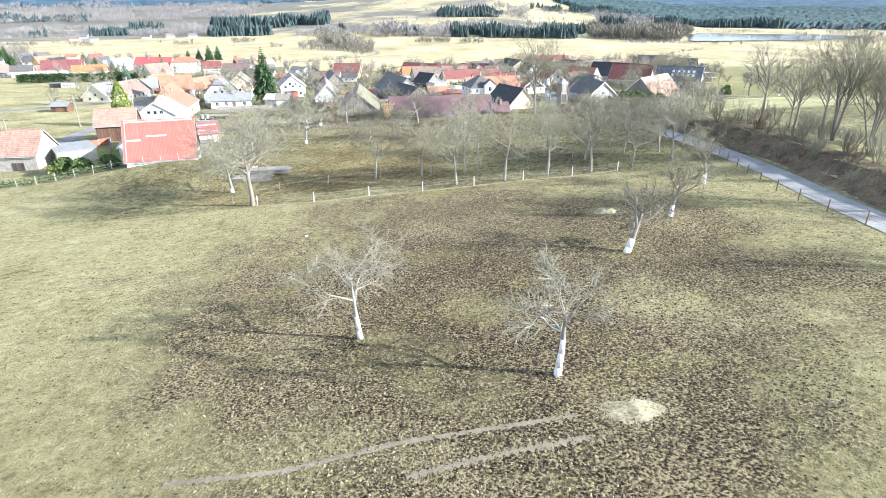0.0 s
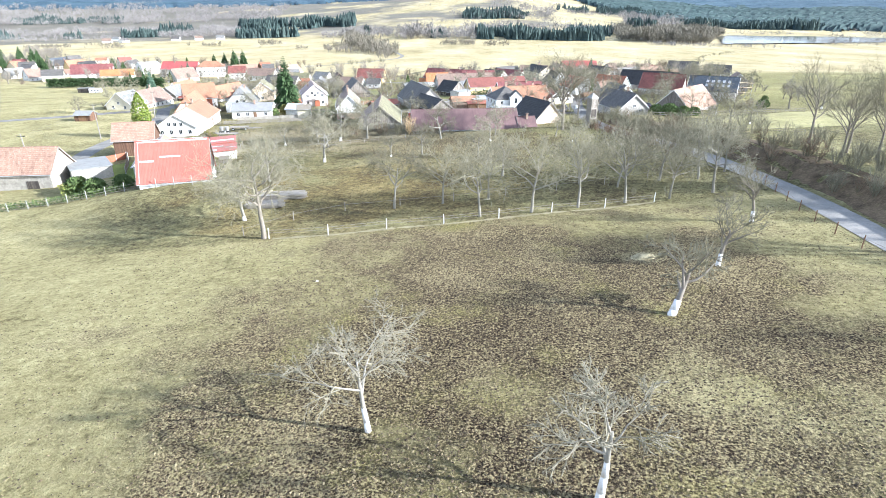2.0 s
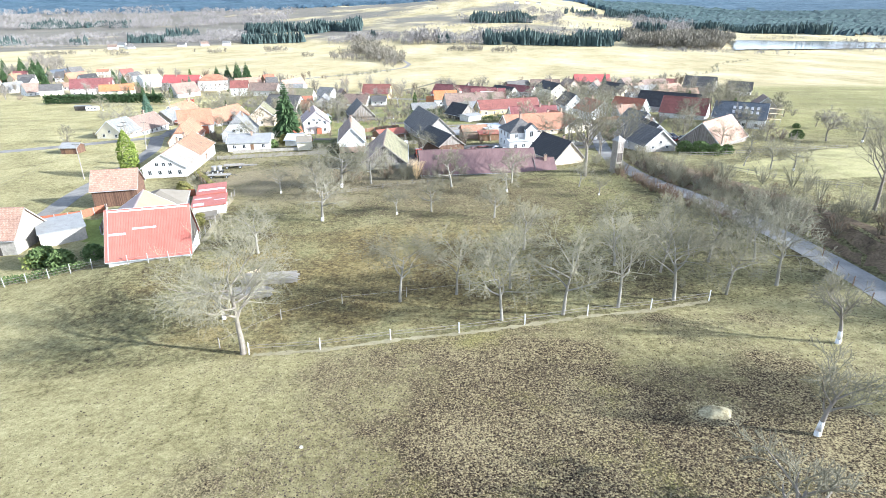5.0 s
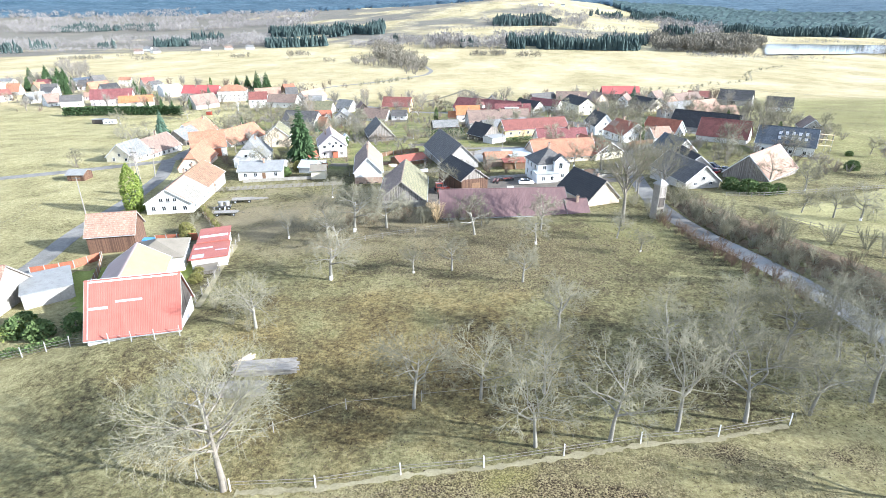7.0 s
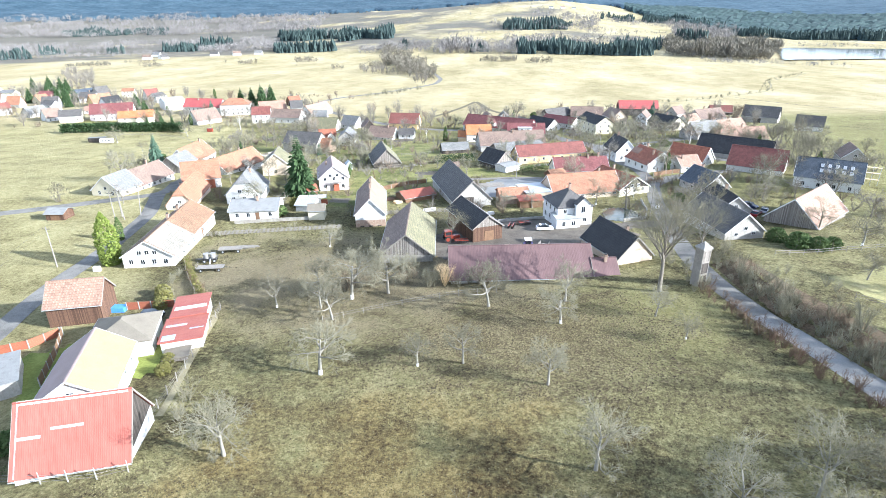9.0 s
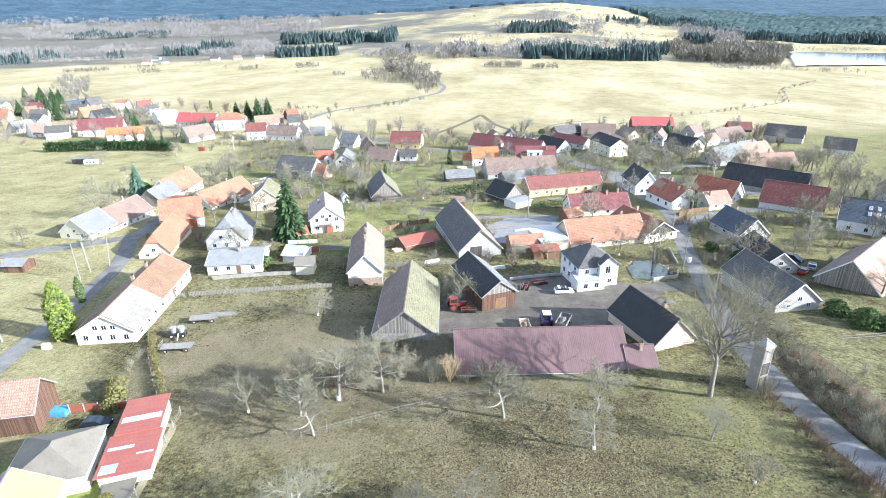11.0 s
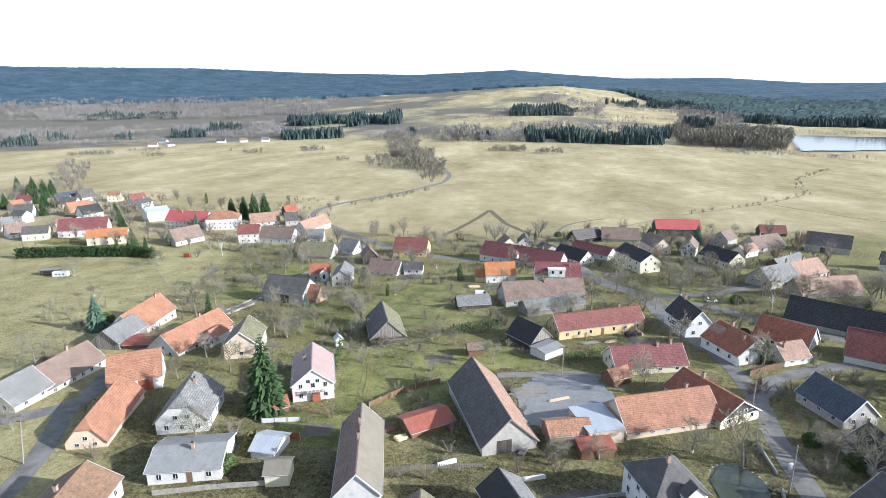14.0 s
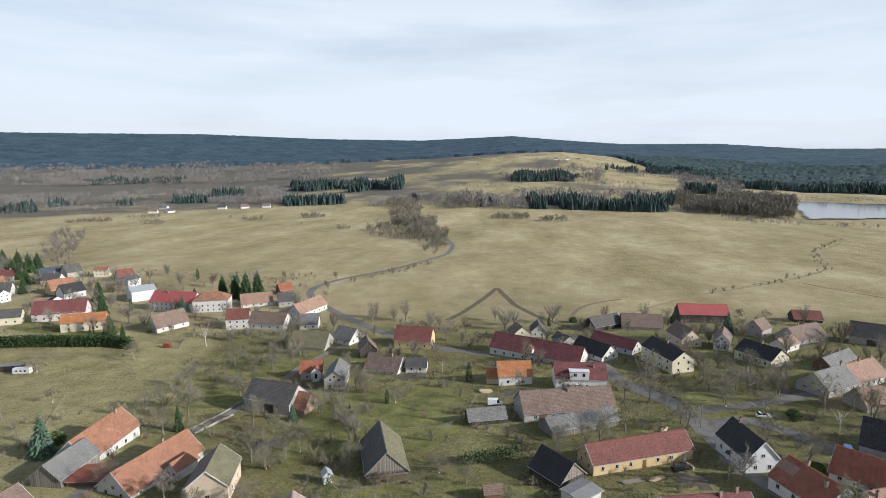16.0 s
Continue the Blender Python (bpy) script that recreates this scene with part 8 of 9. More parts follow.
rail_fence([(62, 330), (72, 338), (82, 344)], 3.0, (0.5, 1.0), "wood_brown", "dark garden rail fence", "wood_brown", 1.0, 0.04)
rail_fence([(-151.9, 251.5), (-156.2, 269.2), (-159, 279), (-176, 306)], 4.4, (0.6, 1.1), "wood_grey", "grey rail fence across the dry meadow", "wood_grey", 1.1, 0.045)
rail_fence([(-40.6, 262.5), (-29.5, 266.8), (-15.4, 271.4)], 3.2, (0.5, 1.0), "wood_grey", "grey rail fence behind the orchard", "wood_grey", 1.0, 0.045)
rail_fence([(-74, 262), (-66, 276), (-71.5, 291.5), (-78, 306)], 4.0, (0.5, 1.0), "wood_brown", "brown garden fence up the slope", "wood_brown", 1.1, 0.045)
rail_fence([(-52, 286), (-38, 289), (-32, 300), (-30, 318)], 4.0, (0.5, 1.0), "wood_grey", "grey fence round the green paddock", "wood_grey", 1.0, 0.045)
rail_fence([(-88, 224), (-92, 238), (-96, 244)], 3.2, (0.5, 1.0), "wood_brown", "brown garden fence by the cottages", "wood_brown", 1.0, 0.04)
rail_fence([(8, 282), (20, 285), (30, 288)], 3.2, (0.5, 1.0), "wood_brown", "brown fence behind the yellow cottage", "wood_brown", 1.0, 0.04)
rail_fence([(-240, 350), (-200, 352), (-178, 342), (-160, 322)], 6.0, (0.6, 1.1), "wood_grey", "long grey fence across the far meadow", "wood_grey", 1.1, 0.05)
board_fence([(-44.5, 220.3), (-37.8, 228.6), (-29.9, 233.6)], "wood_brown", "dark board fence behind the great barn", 1.4, 3.2)
board_fence([(46, 243), (52, 247), (56, 248.5)], "wood_brown", "dark board fence by the white houses", 1.4, 3.2)
board_fence([(-86, 120.6), (-80, 123.4), (-77.4, 127.8)], "wood_red", "orange-red horizontal board garden fence", 1.5)
board_fence([(-77.2, 128), (-73.8, 122.5), (-69.5, 114)], "wood_brown", "dark board fence with concrete posts", 1.5)
board_fence([(-72, 137.4), (-63.5, 139)], "wood_red", "red board fence behind the parked car", 1.5)
board_fence([(-62.5, 205.5), (-55.5, 206.5)], "wood_red", "red board screen in the garden", 1.5)
board_fence([(-66, 211.5), (-58, 213)], "white_paint", "white garden wall panels", 1.1)


def pole(x, y, h=9.0, mat="wood_grey", arms=1, label="weathered wooden power pole with insulators", lean=0.0, turn=0.0):
    z = gz(x, y)
    e = empty("power_pole", pose(x, y, z, lean, 0, turn), label, "pole")
    Shape().tube((0, 0, -0.6), (0, 0, h), 0.15, 0.10, 8).link("pole", mat, e)
    for a in range(arms):
        arm = Shape().box(-0.9, 0.9, -0.05, 0.05, h - 0.5 - a * 0.7, h - 0.38 - a * 0.7).link("crossarm", "steel_dark", e)
        for u in (-0.8, 0.0, 0.8):
            Shape().tube((u, 0, h - 0.38 - a * 0.7), (u, 0, h - 0.12 - a * 0.7), 0.05, 0.035, 6).link("insulator", "insulator", arm)
    return Vector((x, y, z + h - 0.15))


def wire(a, b, sag=0.8, off=0.8):
    d = (b - a)
    side = Vector((-d.y, d.x, 0)).normalized()
    for k, u in enumerate((-off, off)):
        s = Shape()
        pts = [a.lerp(b, t / 10) + side * u - Vector((0, 0, 4 * sag * (t / 10) * (1 - t / 10))) for t in range(11)]
        ring = [side * 0.012, Vector((0, 0, 0.012)), side * -0.012, Vector((0, 0, -0.012))]
        s.add([p + o for p in pts for o in ring], [(i * 4 + q, i * 4 + (q + 1) % 4, i * 4 + 4 + (q + 1) % 4, i * 4 + 4 + q) for i in range(10) for q in range(4)])
        tagged(s.link("power_line", "steel_dark"), "thin sagging overhead power line", "wire")


pA, pB = pole(-102.1, 156.9, 9.5), pole(-107.3, 184.6, 9.5)
pC, pD, pE = pole(-108.4, 189.5, 9.0, lean=4), pole(-110.8, 192, 9.5), pole(-106.2, 193.5, 9.0, lean=-9)
pF, pG, pH = pole(34.3, 197.6, 9.5, turn=10), pole(38.8, 224.2, 9.0, turn=20), pole(0.1, 239.3, 8.5)
pI, pJ, pK = pole(32.5, 173.5, 9.5, turn=5), pole(35.8, 293.2, 9.0), pole(32.0, 262.7, 8.5)
pL, pM = pole(-107.6, 303.2, 8.5), pole(-92.5, 118, 8.0, lean=2)
pN, pO = pole(-67.9, 398.1, 8.0), pole(72, 300, 9.0)
for a, b in ((pA, pB), (pB, pD), (pF, pG), (pI, pF), (pG, pK), (pK, pJ), (pM, pA), (pJ, pO)):
    wire(a, b)


def street_lamp(x, y, turn):
    e = empty("street_lamp", pose(x, y, gz(x, y), 0, 0, turn), "grey steel street lamp with curved arm", "lamp")
    Shape().tube((0, 0, -0.3), (0, 0, 6.0), 0.07, 0.05, 7).link("post", "sheet_grey", e)
    Shape().tube((0, 0, 6.0), (1.1, 0, 6.4), 0.04, None, 6).link("arm", "sheet_grey", e)
    Shape().box(0.9, 1.6, -0.12, 0.12, 6.34, 6.48).link("lamp_head", "concrete", e)


for x, y, t in ((22.9, 318, 30), (-66, 385, 60), (52, 297, 200), (70, 322, 20), (33.6, 215, 30)):
    street_lamp(x, y, t)


def transformer_tower():
    x, y = 31.2, 149.6
    e = empty("transformer_tower", pose(x, y, gz(x, y), 0, 0, 28), "tall grey plastered transformer tower beside the lane", "transformer")
    Shape().box(-0.9, 0.9, -0.9, 0.9, -0.6, 7.2).link("wall", "wood_grey", e)
    for z in (0.15, 2.6, 4.9):
        Shape().box(-0.72, 0.72, -0.95, -0.9, z, z + 2.0).link("panel", "boards_dark" if z < 4 else "boards_grey", e)
    Shape().box(-1.05, 1.05, -1.05, 1.05, 7.2, 7.4).link("cornice", "concrete", e)
    link_mesh("roof", [(-1.1, -1.1, 7.4), (1.1, -1.1, 7.4), (1.1, 1.1, 7.4), (-1.1, 1.1, 7.4), (0, 0, 8.5)], [(0, 1, 4), (1, 2, 4), (2, 3, 4), (3, 0, 4), (3, 2, 1, 0)], "concrete", e)
    for u in (-0.6, 0, 0.6):
        Shape().tube((u, 0.9, 6.7), (u, 1.25, 6.8), 0.07, 0.05, 6).link("insulator", "insulator", e)


transformer_tower()


# ---- vehicles and farm machines ----
def wheel(e, x, y, r, w, hub="sheet_grey"):
    t = Shape().tube((x, y - w / 2, r), (x, y + w / 2, r), r, None, 16).link("wheel", "rubber", e)
    Shape().tube((x, y - w / 2 - 0.01, r), (x, y + w / 2 + 0.01, r), r * 0.58, None, 12).link("rim", hub, t)


def car(x, y, turn, paint_name, label, L=4.1, W=1.7, H=1.45, van=False):
    e = empty("car", pose(x, y, gz(x, y) + 0.06, 0, 0, turn), label, "car")
    prof = [(-L / 2, 0.35), (-L / 2, 0.75), (-L / 2 + 0.1, 0.92), (-L * 0.22, 0.95), (L * 0.24, 0.93), (L / 2 - 0.08, 0.78), (L / 2, 0.6), (L / 2, 0.32)]

    def extrude(p, w0, inset=0.0):
        n = len(p)
        s = Shape()
        rows = [(-w0, 0.0), (-w0 + 0.06, 0.03), (w0 - 0.06, 0.03), (w0, 0.0)]
        vs = [(a, v, b + (dz if b > 0.5 else 0)) for v, dz in rows for a, b in p]
        fs = [tuple(range(n)), tuple(range(3 * n, 4 * n))[::-1]]
        for r in range(3):
            fs += [(r * n + i, (r + 1) * n + i, (r + 1) * n + (i + 1) % n, r * n + (i + 1) % n) for i in range(n)]
        return s.add(vs, fs)
    b = extrude(prof, W / 2).link("body", paint_name, e, smooth=False)
    if van:
        cab = [(-L / 2 + 0.02, 0.93), (-L / 2 + 0.05, H + 0.45), (L * 0.2, H + 0.45), (L * 0.33, 0.93)]
    else:
        cab = [(-L / 2 + 0.22, 0.93), (-L * 0.34, H - 0.06), (-L * 0.05, H), (L * 0.1, H - 0.04), (L * 0.28, 0.92)]
    extrude(cab, W / 2 - 0.1).link("windows", "glass", e).name = "window_band"
    zr = cab[1][1]
    Shape().box(cab[1][0] + 0.05, (cab[-2][0]) - 0.02, -W / 2 + 0.16, W / 2 - 0.16, zr - 0.03, zr + 0.06).link("roof_panel", paint_name, e)
    if van:
        Shape().box(-L / 2 + 0.03, L * 0.12, -W / 2 + 0.05, W / 2 - 0.05, 0.95, zr + 0.02).link("cargo_body", paint_name, e)
    for sx in (-0.31, 0.31):
        for sy in (-1, 1):
            wheel(e, sx * L, sy * (W / 2 - 0.12), 0.31, 0.2)
    for sy in (-1, 1):
        Shape().box(L / 2 - 0.12, L / 2 + 0.012, sy * W * 0.36 - 0.16, sy * W * 0.36 + 0.16, 0.6, 0.74).link("headlight", "plaster_clean", e)
        Shape().box(-L / 2 - 0.012, -L / 2 + 0.08, sy * W * 0.4 - 0.1, sy * W * 0.4 + 0.1, 0.7, 0.88).link("tail_light", "machine_red", e)
    Shape().box(L / 2 - 0.05, L / 2 + 0.05, -W / 2 + 0.05, W / 2 - 0.05, 0.3, 0.5).link("bumper", "rubber", e)


car(6.1, 184.2, 8, "car_white", "white hatchback parked in the farmyard")
car(-65.4, 134.6, 12, "car_black", "dark hatchback parked behind the house")
car(63.3, 208.2, -50, "car_blue", "dark blue car with a white sheet beside the house")
car(64.9, 202.9, 60, "car_silver", "silver car parked in the yard")
car(61.4, 199.4, 50, "car_red", "dark red car parked in the yard")
car(22.7, 267.6, 20, "car_black", "black car in front of the yellow cottage")
car(56.7, 302.4, 0, "car_white", "white car parked by the village green")
car(67.2, 279.7, 70, "car_sky", "light blue van parked by the street", 4.8, 1.9, 1.7, True)
car(-23.5, 309.4, 5, "car_white", "white pickup truck on the grass", 4.9, 1.9, 1.6, True)
car(-260, 420, 30, "car_silver", "silver car at the far houses")


def tractor(x, y, turn, paint_name, roof_mat, label):
    e = empty("tractor", pose(x, y, gz(x, y) + 0.08, 0, 0, turn), label, "tractor")
    Shape().box(-0.2, 2.0, -0.4, 0.4, 0.75, 1.45).add([(2.0, -0.36, 0.8), (2.25, -0.3, 0.85), (2.25, 0.3, 0.85), (2.0, 0.36, 0.8), (2.0, -0.36, 1.4), (2.25, -0.3, 1.25), (2.25, 0.3, 1.25), (2.0, 0.36, 1.4)], BOX_F).link("hood", paint_name, e)
    for u in (-1.35, 0.05):
        for v in (-0.62, 0.62):
            Shape().box(u - 0.05, u + 0.05, v - 0.05, v + 0.05, 1.0, 2.55).link("cab_post", paint_name, e)
    Shape().box(-1.28, -0.02, -0.58, 0.58, 1.35, 2.5).link("cab_glass", "glass", e)
    Shape().box(-1.5, 0.2, -0.78, 0.78, 2.55, 2.72).link("cab_roof", roof_mat, e)
    Shape().box(-1.4, 0.1, -0.55, 0.55, 0.7, 1.34).link("chassis", paint_name, e)
    for v in (-0.85, 0.85):
        wheel(e, -0.85, v, 0.8, 0.45, "machine_red")
        wheel(e, 1.45, v * 0.88, 0.48, 0.3, "machine_red")
        Shape().box(-1.6, -0.1, v - 0.26, v + 0.26, 1.62, 1.7).link("mudguard", paint_name, e)
    Shape().tube((1.2, 0.25, 1.4), (1.2, 0.25, 2.3), 0.05, None, 6).link("exhaust", "steel_dark", e)


tractor(1.4, 169.4, 95, "machine_violet", "white_paint", "violet tractor with a white cab roof")
tractor(-16.2, 175.2, 20, "machine_red", "machine_red", "red farm tractor standing under the tree")


def farm_trailer(x, y, turn, label, L=4.2, W=1.9, side=0.6, mat="wood_grey", load=None, wr=0.38):
    e = empty("farm_trailer", pose(x, y, gz(x, y) + 0.05, 0, 0, turn), label, "trailer")
    n = 8
    for k in range(n):
        Shape().box(-L / 2 + k * L / n + 0.01, -L / 2 + (k + 1) * L / n - 0.01, -W / 2, W / 2, 0.8, 0.86).link("deck_board", mat, e)
    Shape().box(-L / 2, L / 2, -0.35, 0.35, 0.62, 0.8).link("chassis", "steel_dark", e)
    if side:
        for v in (-1, 1):
            Shape().box(-L / 2, L / 2, v * W / 2 - 0.03, v * W / 2 + 0.03, 0.86, 0.86 + side).link("side_board", mat, e)
            Shape().box(v * L / 2 - 0.03, v * L / 2 + 0.03, -W / 2 + 0.04, W / 2 - 0.04, 0.86, 0.86 + side).link("end_board", mat, e)
    else:
        for v in (-1, 1):
            Shape().tube((-L / 2, v * W / 2, 0.86), (-L / 2, v * W / 2, 1.7), 0.04, None, 5).link("stake", mat, e)
        for z in (1.2, 1.6):
            Shape().tube((-L / 2, -W / 2, z), (-L / 2, W / 2, z), 0.035, None, 5).link("head_rail", mat, e)
    for u in (-0.33, 0.33):
        for v in (-1, 1):
            wheel(e, u * L, v * (W / 2 - 0.1), wr, 0.2)
    Shape().tube((L / 2, 0, 0.7), (L / 2 + 1.5, 0, 0.45), 0.05, None, 6).link("drawbar", "steel_dark", e)
    if load:
        mound(0, 0, L * 0.42, W * 0.4, side + 0.15, load, e, 0.87)


def mound(x, y, rx, ry, h, mat, parent=None, z=None, name="load", label="", category="", seed=3):
    """An uneven heap."""
    n, m = 22, 7
    V, F = [], []
    for j in range(m):
        t = j / (m - 1)
        for i in range(n):
            a = i / n * math.tau
            k = 1 - t * 0.92
            w = 1 + 0.22 * noise.noise((math.cos(a) * 1.3 + seed, math.sin(a) * 1.3, t * 2))
            px, py = rx * k * w * math.cos(a), ry * k * w * math.sin(a)
            pz = h * math.sin(t * math.pi / 2) * (0.8 + 0.45 * noise.noise((px * 1.7, py * 1.7, seed)))
            g = (gz(x + px, y + py) - 0.1 if z is None else z)
            V.append((x + px, y + py, g + pz))
    for j in range(m - 1):
        F += [(j * n + i, j * n + (i + 1) % n, (j + 1) * n + (i + 1) % n, (j + 1) * n + i) for i in range(n)]
    F.append(tuple((m - 1) * n + i for i in range(n)))
    ob = link_mesh(name, V, F, mat, parent, smooth=True)
    if label:
        tagged(ob, label, category)
    return ob


farm_trailer(4.6, 168.6, 70, "box trailer loaded with pale rubble", 4.4, 2.0, 0.7, "wood_grey", "gravel")
farm_trailer(-2.6, 166.8, 100, "small wooden trailer with a dung load", 3.2, 1.7, 0.6, "wood_new", "yard_earth")
farm_trailer(-65.8, 156.4, 12, "long flat hay wagon with slatted deck", 5.6, 2.0, 0, "wood_grey", None, 0.34)
farm_trailer(-66.6, 167.4, 14, "old flat wagon with loose boards", 5.2, 2.0, 0.15, "wood_grey")


def spreader(x, y):
    e = empty("fertiliser_spreader", pose(x, y, gz(x, y), 0, 0, 15), "white farm spreader with twin round hoppers", "farm machine")
    for u in (-0.7, 0.7):
        Shape().tube((u, 0, 0.9), (u, 0, 2.0), 0.45, 0.68, 14).link("hopper", "concrete", e)
        wheel(e, u * 1.5, -0.7, 0.4, 0.2)
        wheel(e, u * 1.5, 0.7, 0.4, 0.2)
    Shape().box(-1.4, 1.4, -0.5, 0.5, 0.5, 0.9).link("frame", "steel_dark", e)
    Shape().tube((0.2, -0.5, 0.8), (0.4, -2.2, 0.4), 0.12, None, 7).link("drawbar", "white_paint", e)
    for k in range(6):
        Shape().tube((-1.6 + 0.6 * k, 1.0, 0.6), (-2.2 + 0.7 * k, 2.6, 1.6), 0.03, None, 4).link("tine", "steel_dark", e)


spreader(-68.6, 161.4)


def plough(x, y, turn, label="rusty disc harrow beside the yard"):
    e = empty("harrow", pose(x, y, gz(x, y), 0, 0, turn), label, "farm machine")
    Shape().box(-1.6, 1.6, -0.08, 0.08, 0.7, 0.86).box(-1.6, 1.6, 0.9, 1.06, 0.7, 0.86).box(-0.08, 0.08, 0.08, 0.9, 0.7, 0.82).link("frame", "machine_red", e)
    for k in range(8):
        Shape().tube((-1.5 + k * 0.42, 0.0, 0.35), (-1.45 + k * 0.42, 0.0, 0.35), 0.34, None, 12).link("disc", "steel_dark", e)
        Shape().tube((-1.5 + k * 0.42, 0.98, 0.35), (-1.45 + k * 0.42, 0.98, 0.35), 0.34, None, 12).link("disc", "steel_dark", e)


plough(1.5, 188.5, 20)
plough(-1.5, 186.4, 80, "rusty cultivator frame beside the yard")
plough(-13.5, 173.5, 10, "red cultivator beside the barn")


def plank_stack(x, y, turn, L, W, layers, mat="wood_grey", label="stack of weathered grey planks", jitter=0.25, r=0.06, round_=False):
    e = empty("plank_stack", pose(x, y, gz(x, y), 0, 0, turn), label, "timber stack")
    rnd = random.Random(int(x * 10 + y))
    for j in range(layers):
        for k in range(max(2, int(W / 0.24))):
            yy = -W / 2 + k * 0.24 + rnd.uniform(-0.03, 0.03)
            l = L * rnd.uniform(0.75, 1.08)
            o = rnd.uniform(-jitter, jitter)
            a = rnd.uniform(-0.06, 0.06)
            if round_:
                Shape().tube((-l / 2 + o, yy, 0.1 + j * 0.19), (l / 2 + o, yy + a, 0.1 + j * 0.19), 0.095, 0.085, 7).link("log", mat, e)
            else:
                Shape().box(-l / 2 + o, l / 2 + o, yy - 0.1, yy + 0.1, 0.05 + j * 0.09, 0.11 + j * 0.09, pose(0, 0, 0, 0, 0, math.degrees(a) * 0.5)).link("plank", mat, e)


plank_stack(-31.2, 87.4, 6, 5.6, 2.6, 7)
plank_stack(-29.8, 91.6, 10, 7.2, 2.6, 9, "wood_grey", "long stack of pale grey planks")
plank_stack(-33.2, 92.8, 60, 2.8, 1.0, 3, "wood_new", "loose pale boards leaning together")
plank_stack(-8.4, 230.6, 14, 8.5, 4.6, 3, "wood_grey", "stacked building timber in the courtyard", 0.6)
plank_stack(-1.6, 227.6, 24, 5.0, 0.8, 4, "wood_new", "stack of pale new planks")
plank_stack(-10.4, 206.4, 70, 3.0, 1.4, 5, "wood_grey", "heap of leaning grey boards", 0.5)
plank_stack(-38.2, 211.8, 20, 3.2, 2.4, 5, "wood_brown", "pile of rusty brown scrap timber", 0.7)
plank_stack(10, 261.5, 20, 5.0, 1.4, 4, "wood_grey", "stack of firewood planks in the garden", 0.5)
plank_stack(16, 263.0, 30, 4.0, 1.2, 4, "wood_new", "stack of pale boards in the garden", 0.5)
plank_stack(-27, 322, 5, 4.0, 2.6, 4, "wood_new", "round firewood logs heaped on the grass", 0.4, round_=True)
plank_stack(108, 383, 20, 5.0, 2.4, 4, "wood_grey", "weathered timber heap behind the house", 0.6)
plank_stack(-64.2, 170.6, 12, 5.0, 1.6, 3, "wood_grey", "loose grey poles and boards beside the wagons", 0.9)
plank_stack(-70.6, 163.6, 30, 3.4, 0.9, 2, "wood_grey", "few weathered boards lying in the grass", 0.8)
plank_stack(-35, 208.5, 35, 2.4, 1.6, 4, "wood_new", "split firewood logs stacked in the yard", 0.3, round_=True)
plank_stack(0.5, 189.5, 20, 2.6, 1.2, 4, "wood_brown", "heap of old brown boards by the farmyard", 0.5)
plank_stack(52.5, 262, 20, 2.4, 1.4, 4, "wood_new", "stacked firewood logs behind the white house", 0.3, round_=True)
plank_stack(-31, 155, 100, 2.0, 1.4, 3, "wood_grey", "small pallet stack by the barn")
mound(10.1, 23.6, 2.7, 1.5, 0.22, "hay", name="hay_heap", label="flat heap of old pale hay", category="hay")
mound(19.0, 61.4, 1.6, 1.1, 0.7, "hay", name="hay_heap", label="heap of pale hay in the paddock", category="hay", seed=5)
mound(-23.8, 185, 0.6, 0.5, 0.8, "concrete", name="stone_heap", label="small grey heap of stones", category="stones", seed=6)
mound(25.5, 180.5, 3.2, 1.6, 0.8, "yard_earth", name="earth_bank", label="stony brown bank beside the black barn", category="bank", seed=7)
mound(-15.2, 57.2, 0.22, 0.18, 0.32, "limewash", name="white_stone", label="small white salt block in paddock", category="block", seed=8)
mound(39.6, 123.0, 0.5, 0.4, 0.5, "hay", name="stone", label="pale boulder beside the lane", category="stone", seed=9)

# pond rim and low walls
for k in range(26):
    a = k / 26 * math.tau
    x, y = 27.0 + 4.9 * math.cos(a), 199 + 6.6 * math.sin(a)
    if not (2.6 < a < 4.4):
        mound(x, y, 0.45 + 0.15 * math.sin(k * 3.1), 0.35, 0.4, "stone", name="rim_stone", label="rough grey stone at the pond rim", category="stone", seed=k)


def low_wall(pts, h, w, mat, label):
    s = Shape()
    q = along(pts, 1.6)
    for (xa, ya), (xb, yb) in zip(q, q[1:]):
        m = pose(xa, ya, min(gz(xa, ya), gz(xb, yb)), 0, 0, math.degrees(math.atan2(yb - ya, xb - xa)))
        s.box(0, math.hypot(xb - xa, yb - ya) + 0.02, -w / 2, w / 2, -0.5, h + 0.05 * math.sin(xa * 5), m)
    tagged(s.link("garden_wall", mat), label, "wall")


low_wall([(26.5, 192.2), (32.4, 194.6), (33.4, 198)], 0.8, 0.35, "stone", "low pale stone wall beside the pond")
low_wall([(-75.4, 187.5), (-66, 190), (-56, 192.1)], 0.9, 0.3, "stone", "low grey garden wall below the bungalow")
low_wall([(-115, 278), (-111.4, 294.5), (-108.4, 316)], 0.6, 0.3, "stone", "grey lane wall beside the meadow")
low_wall([(-110.9, 279), (-107, 294.5)], 0.7, 0.3, "stone", "grey garden wall along the lane")
low_wall([(34.8, 203), (35.6, 214)], 0.7, 0.3, "concrete", "low mossy concrete wall along the lane")
low_wall([(-5.4, 191), (3.4, 193.8), (9, 195)], 0.7, 0.25, "plaster_grey", "low grey yard wall")
low_wall([(26.3, 292), (21, 283), (26, 268)], 0.9, 0.3, "plaster_tan", "low garden wall by the street")


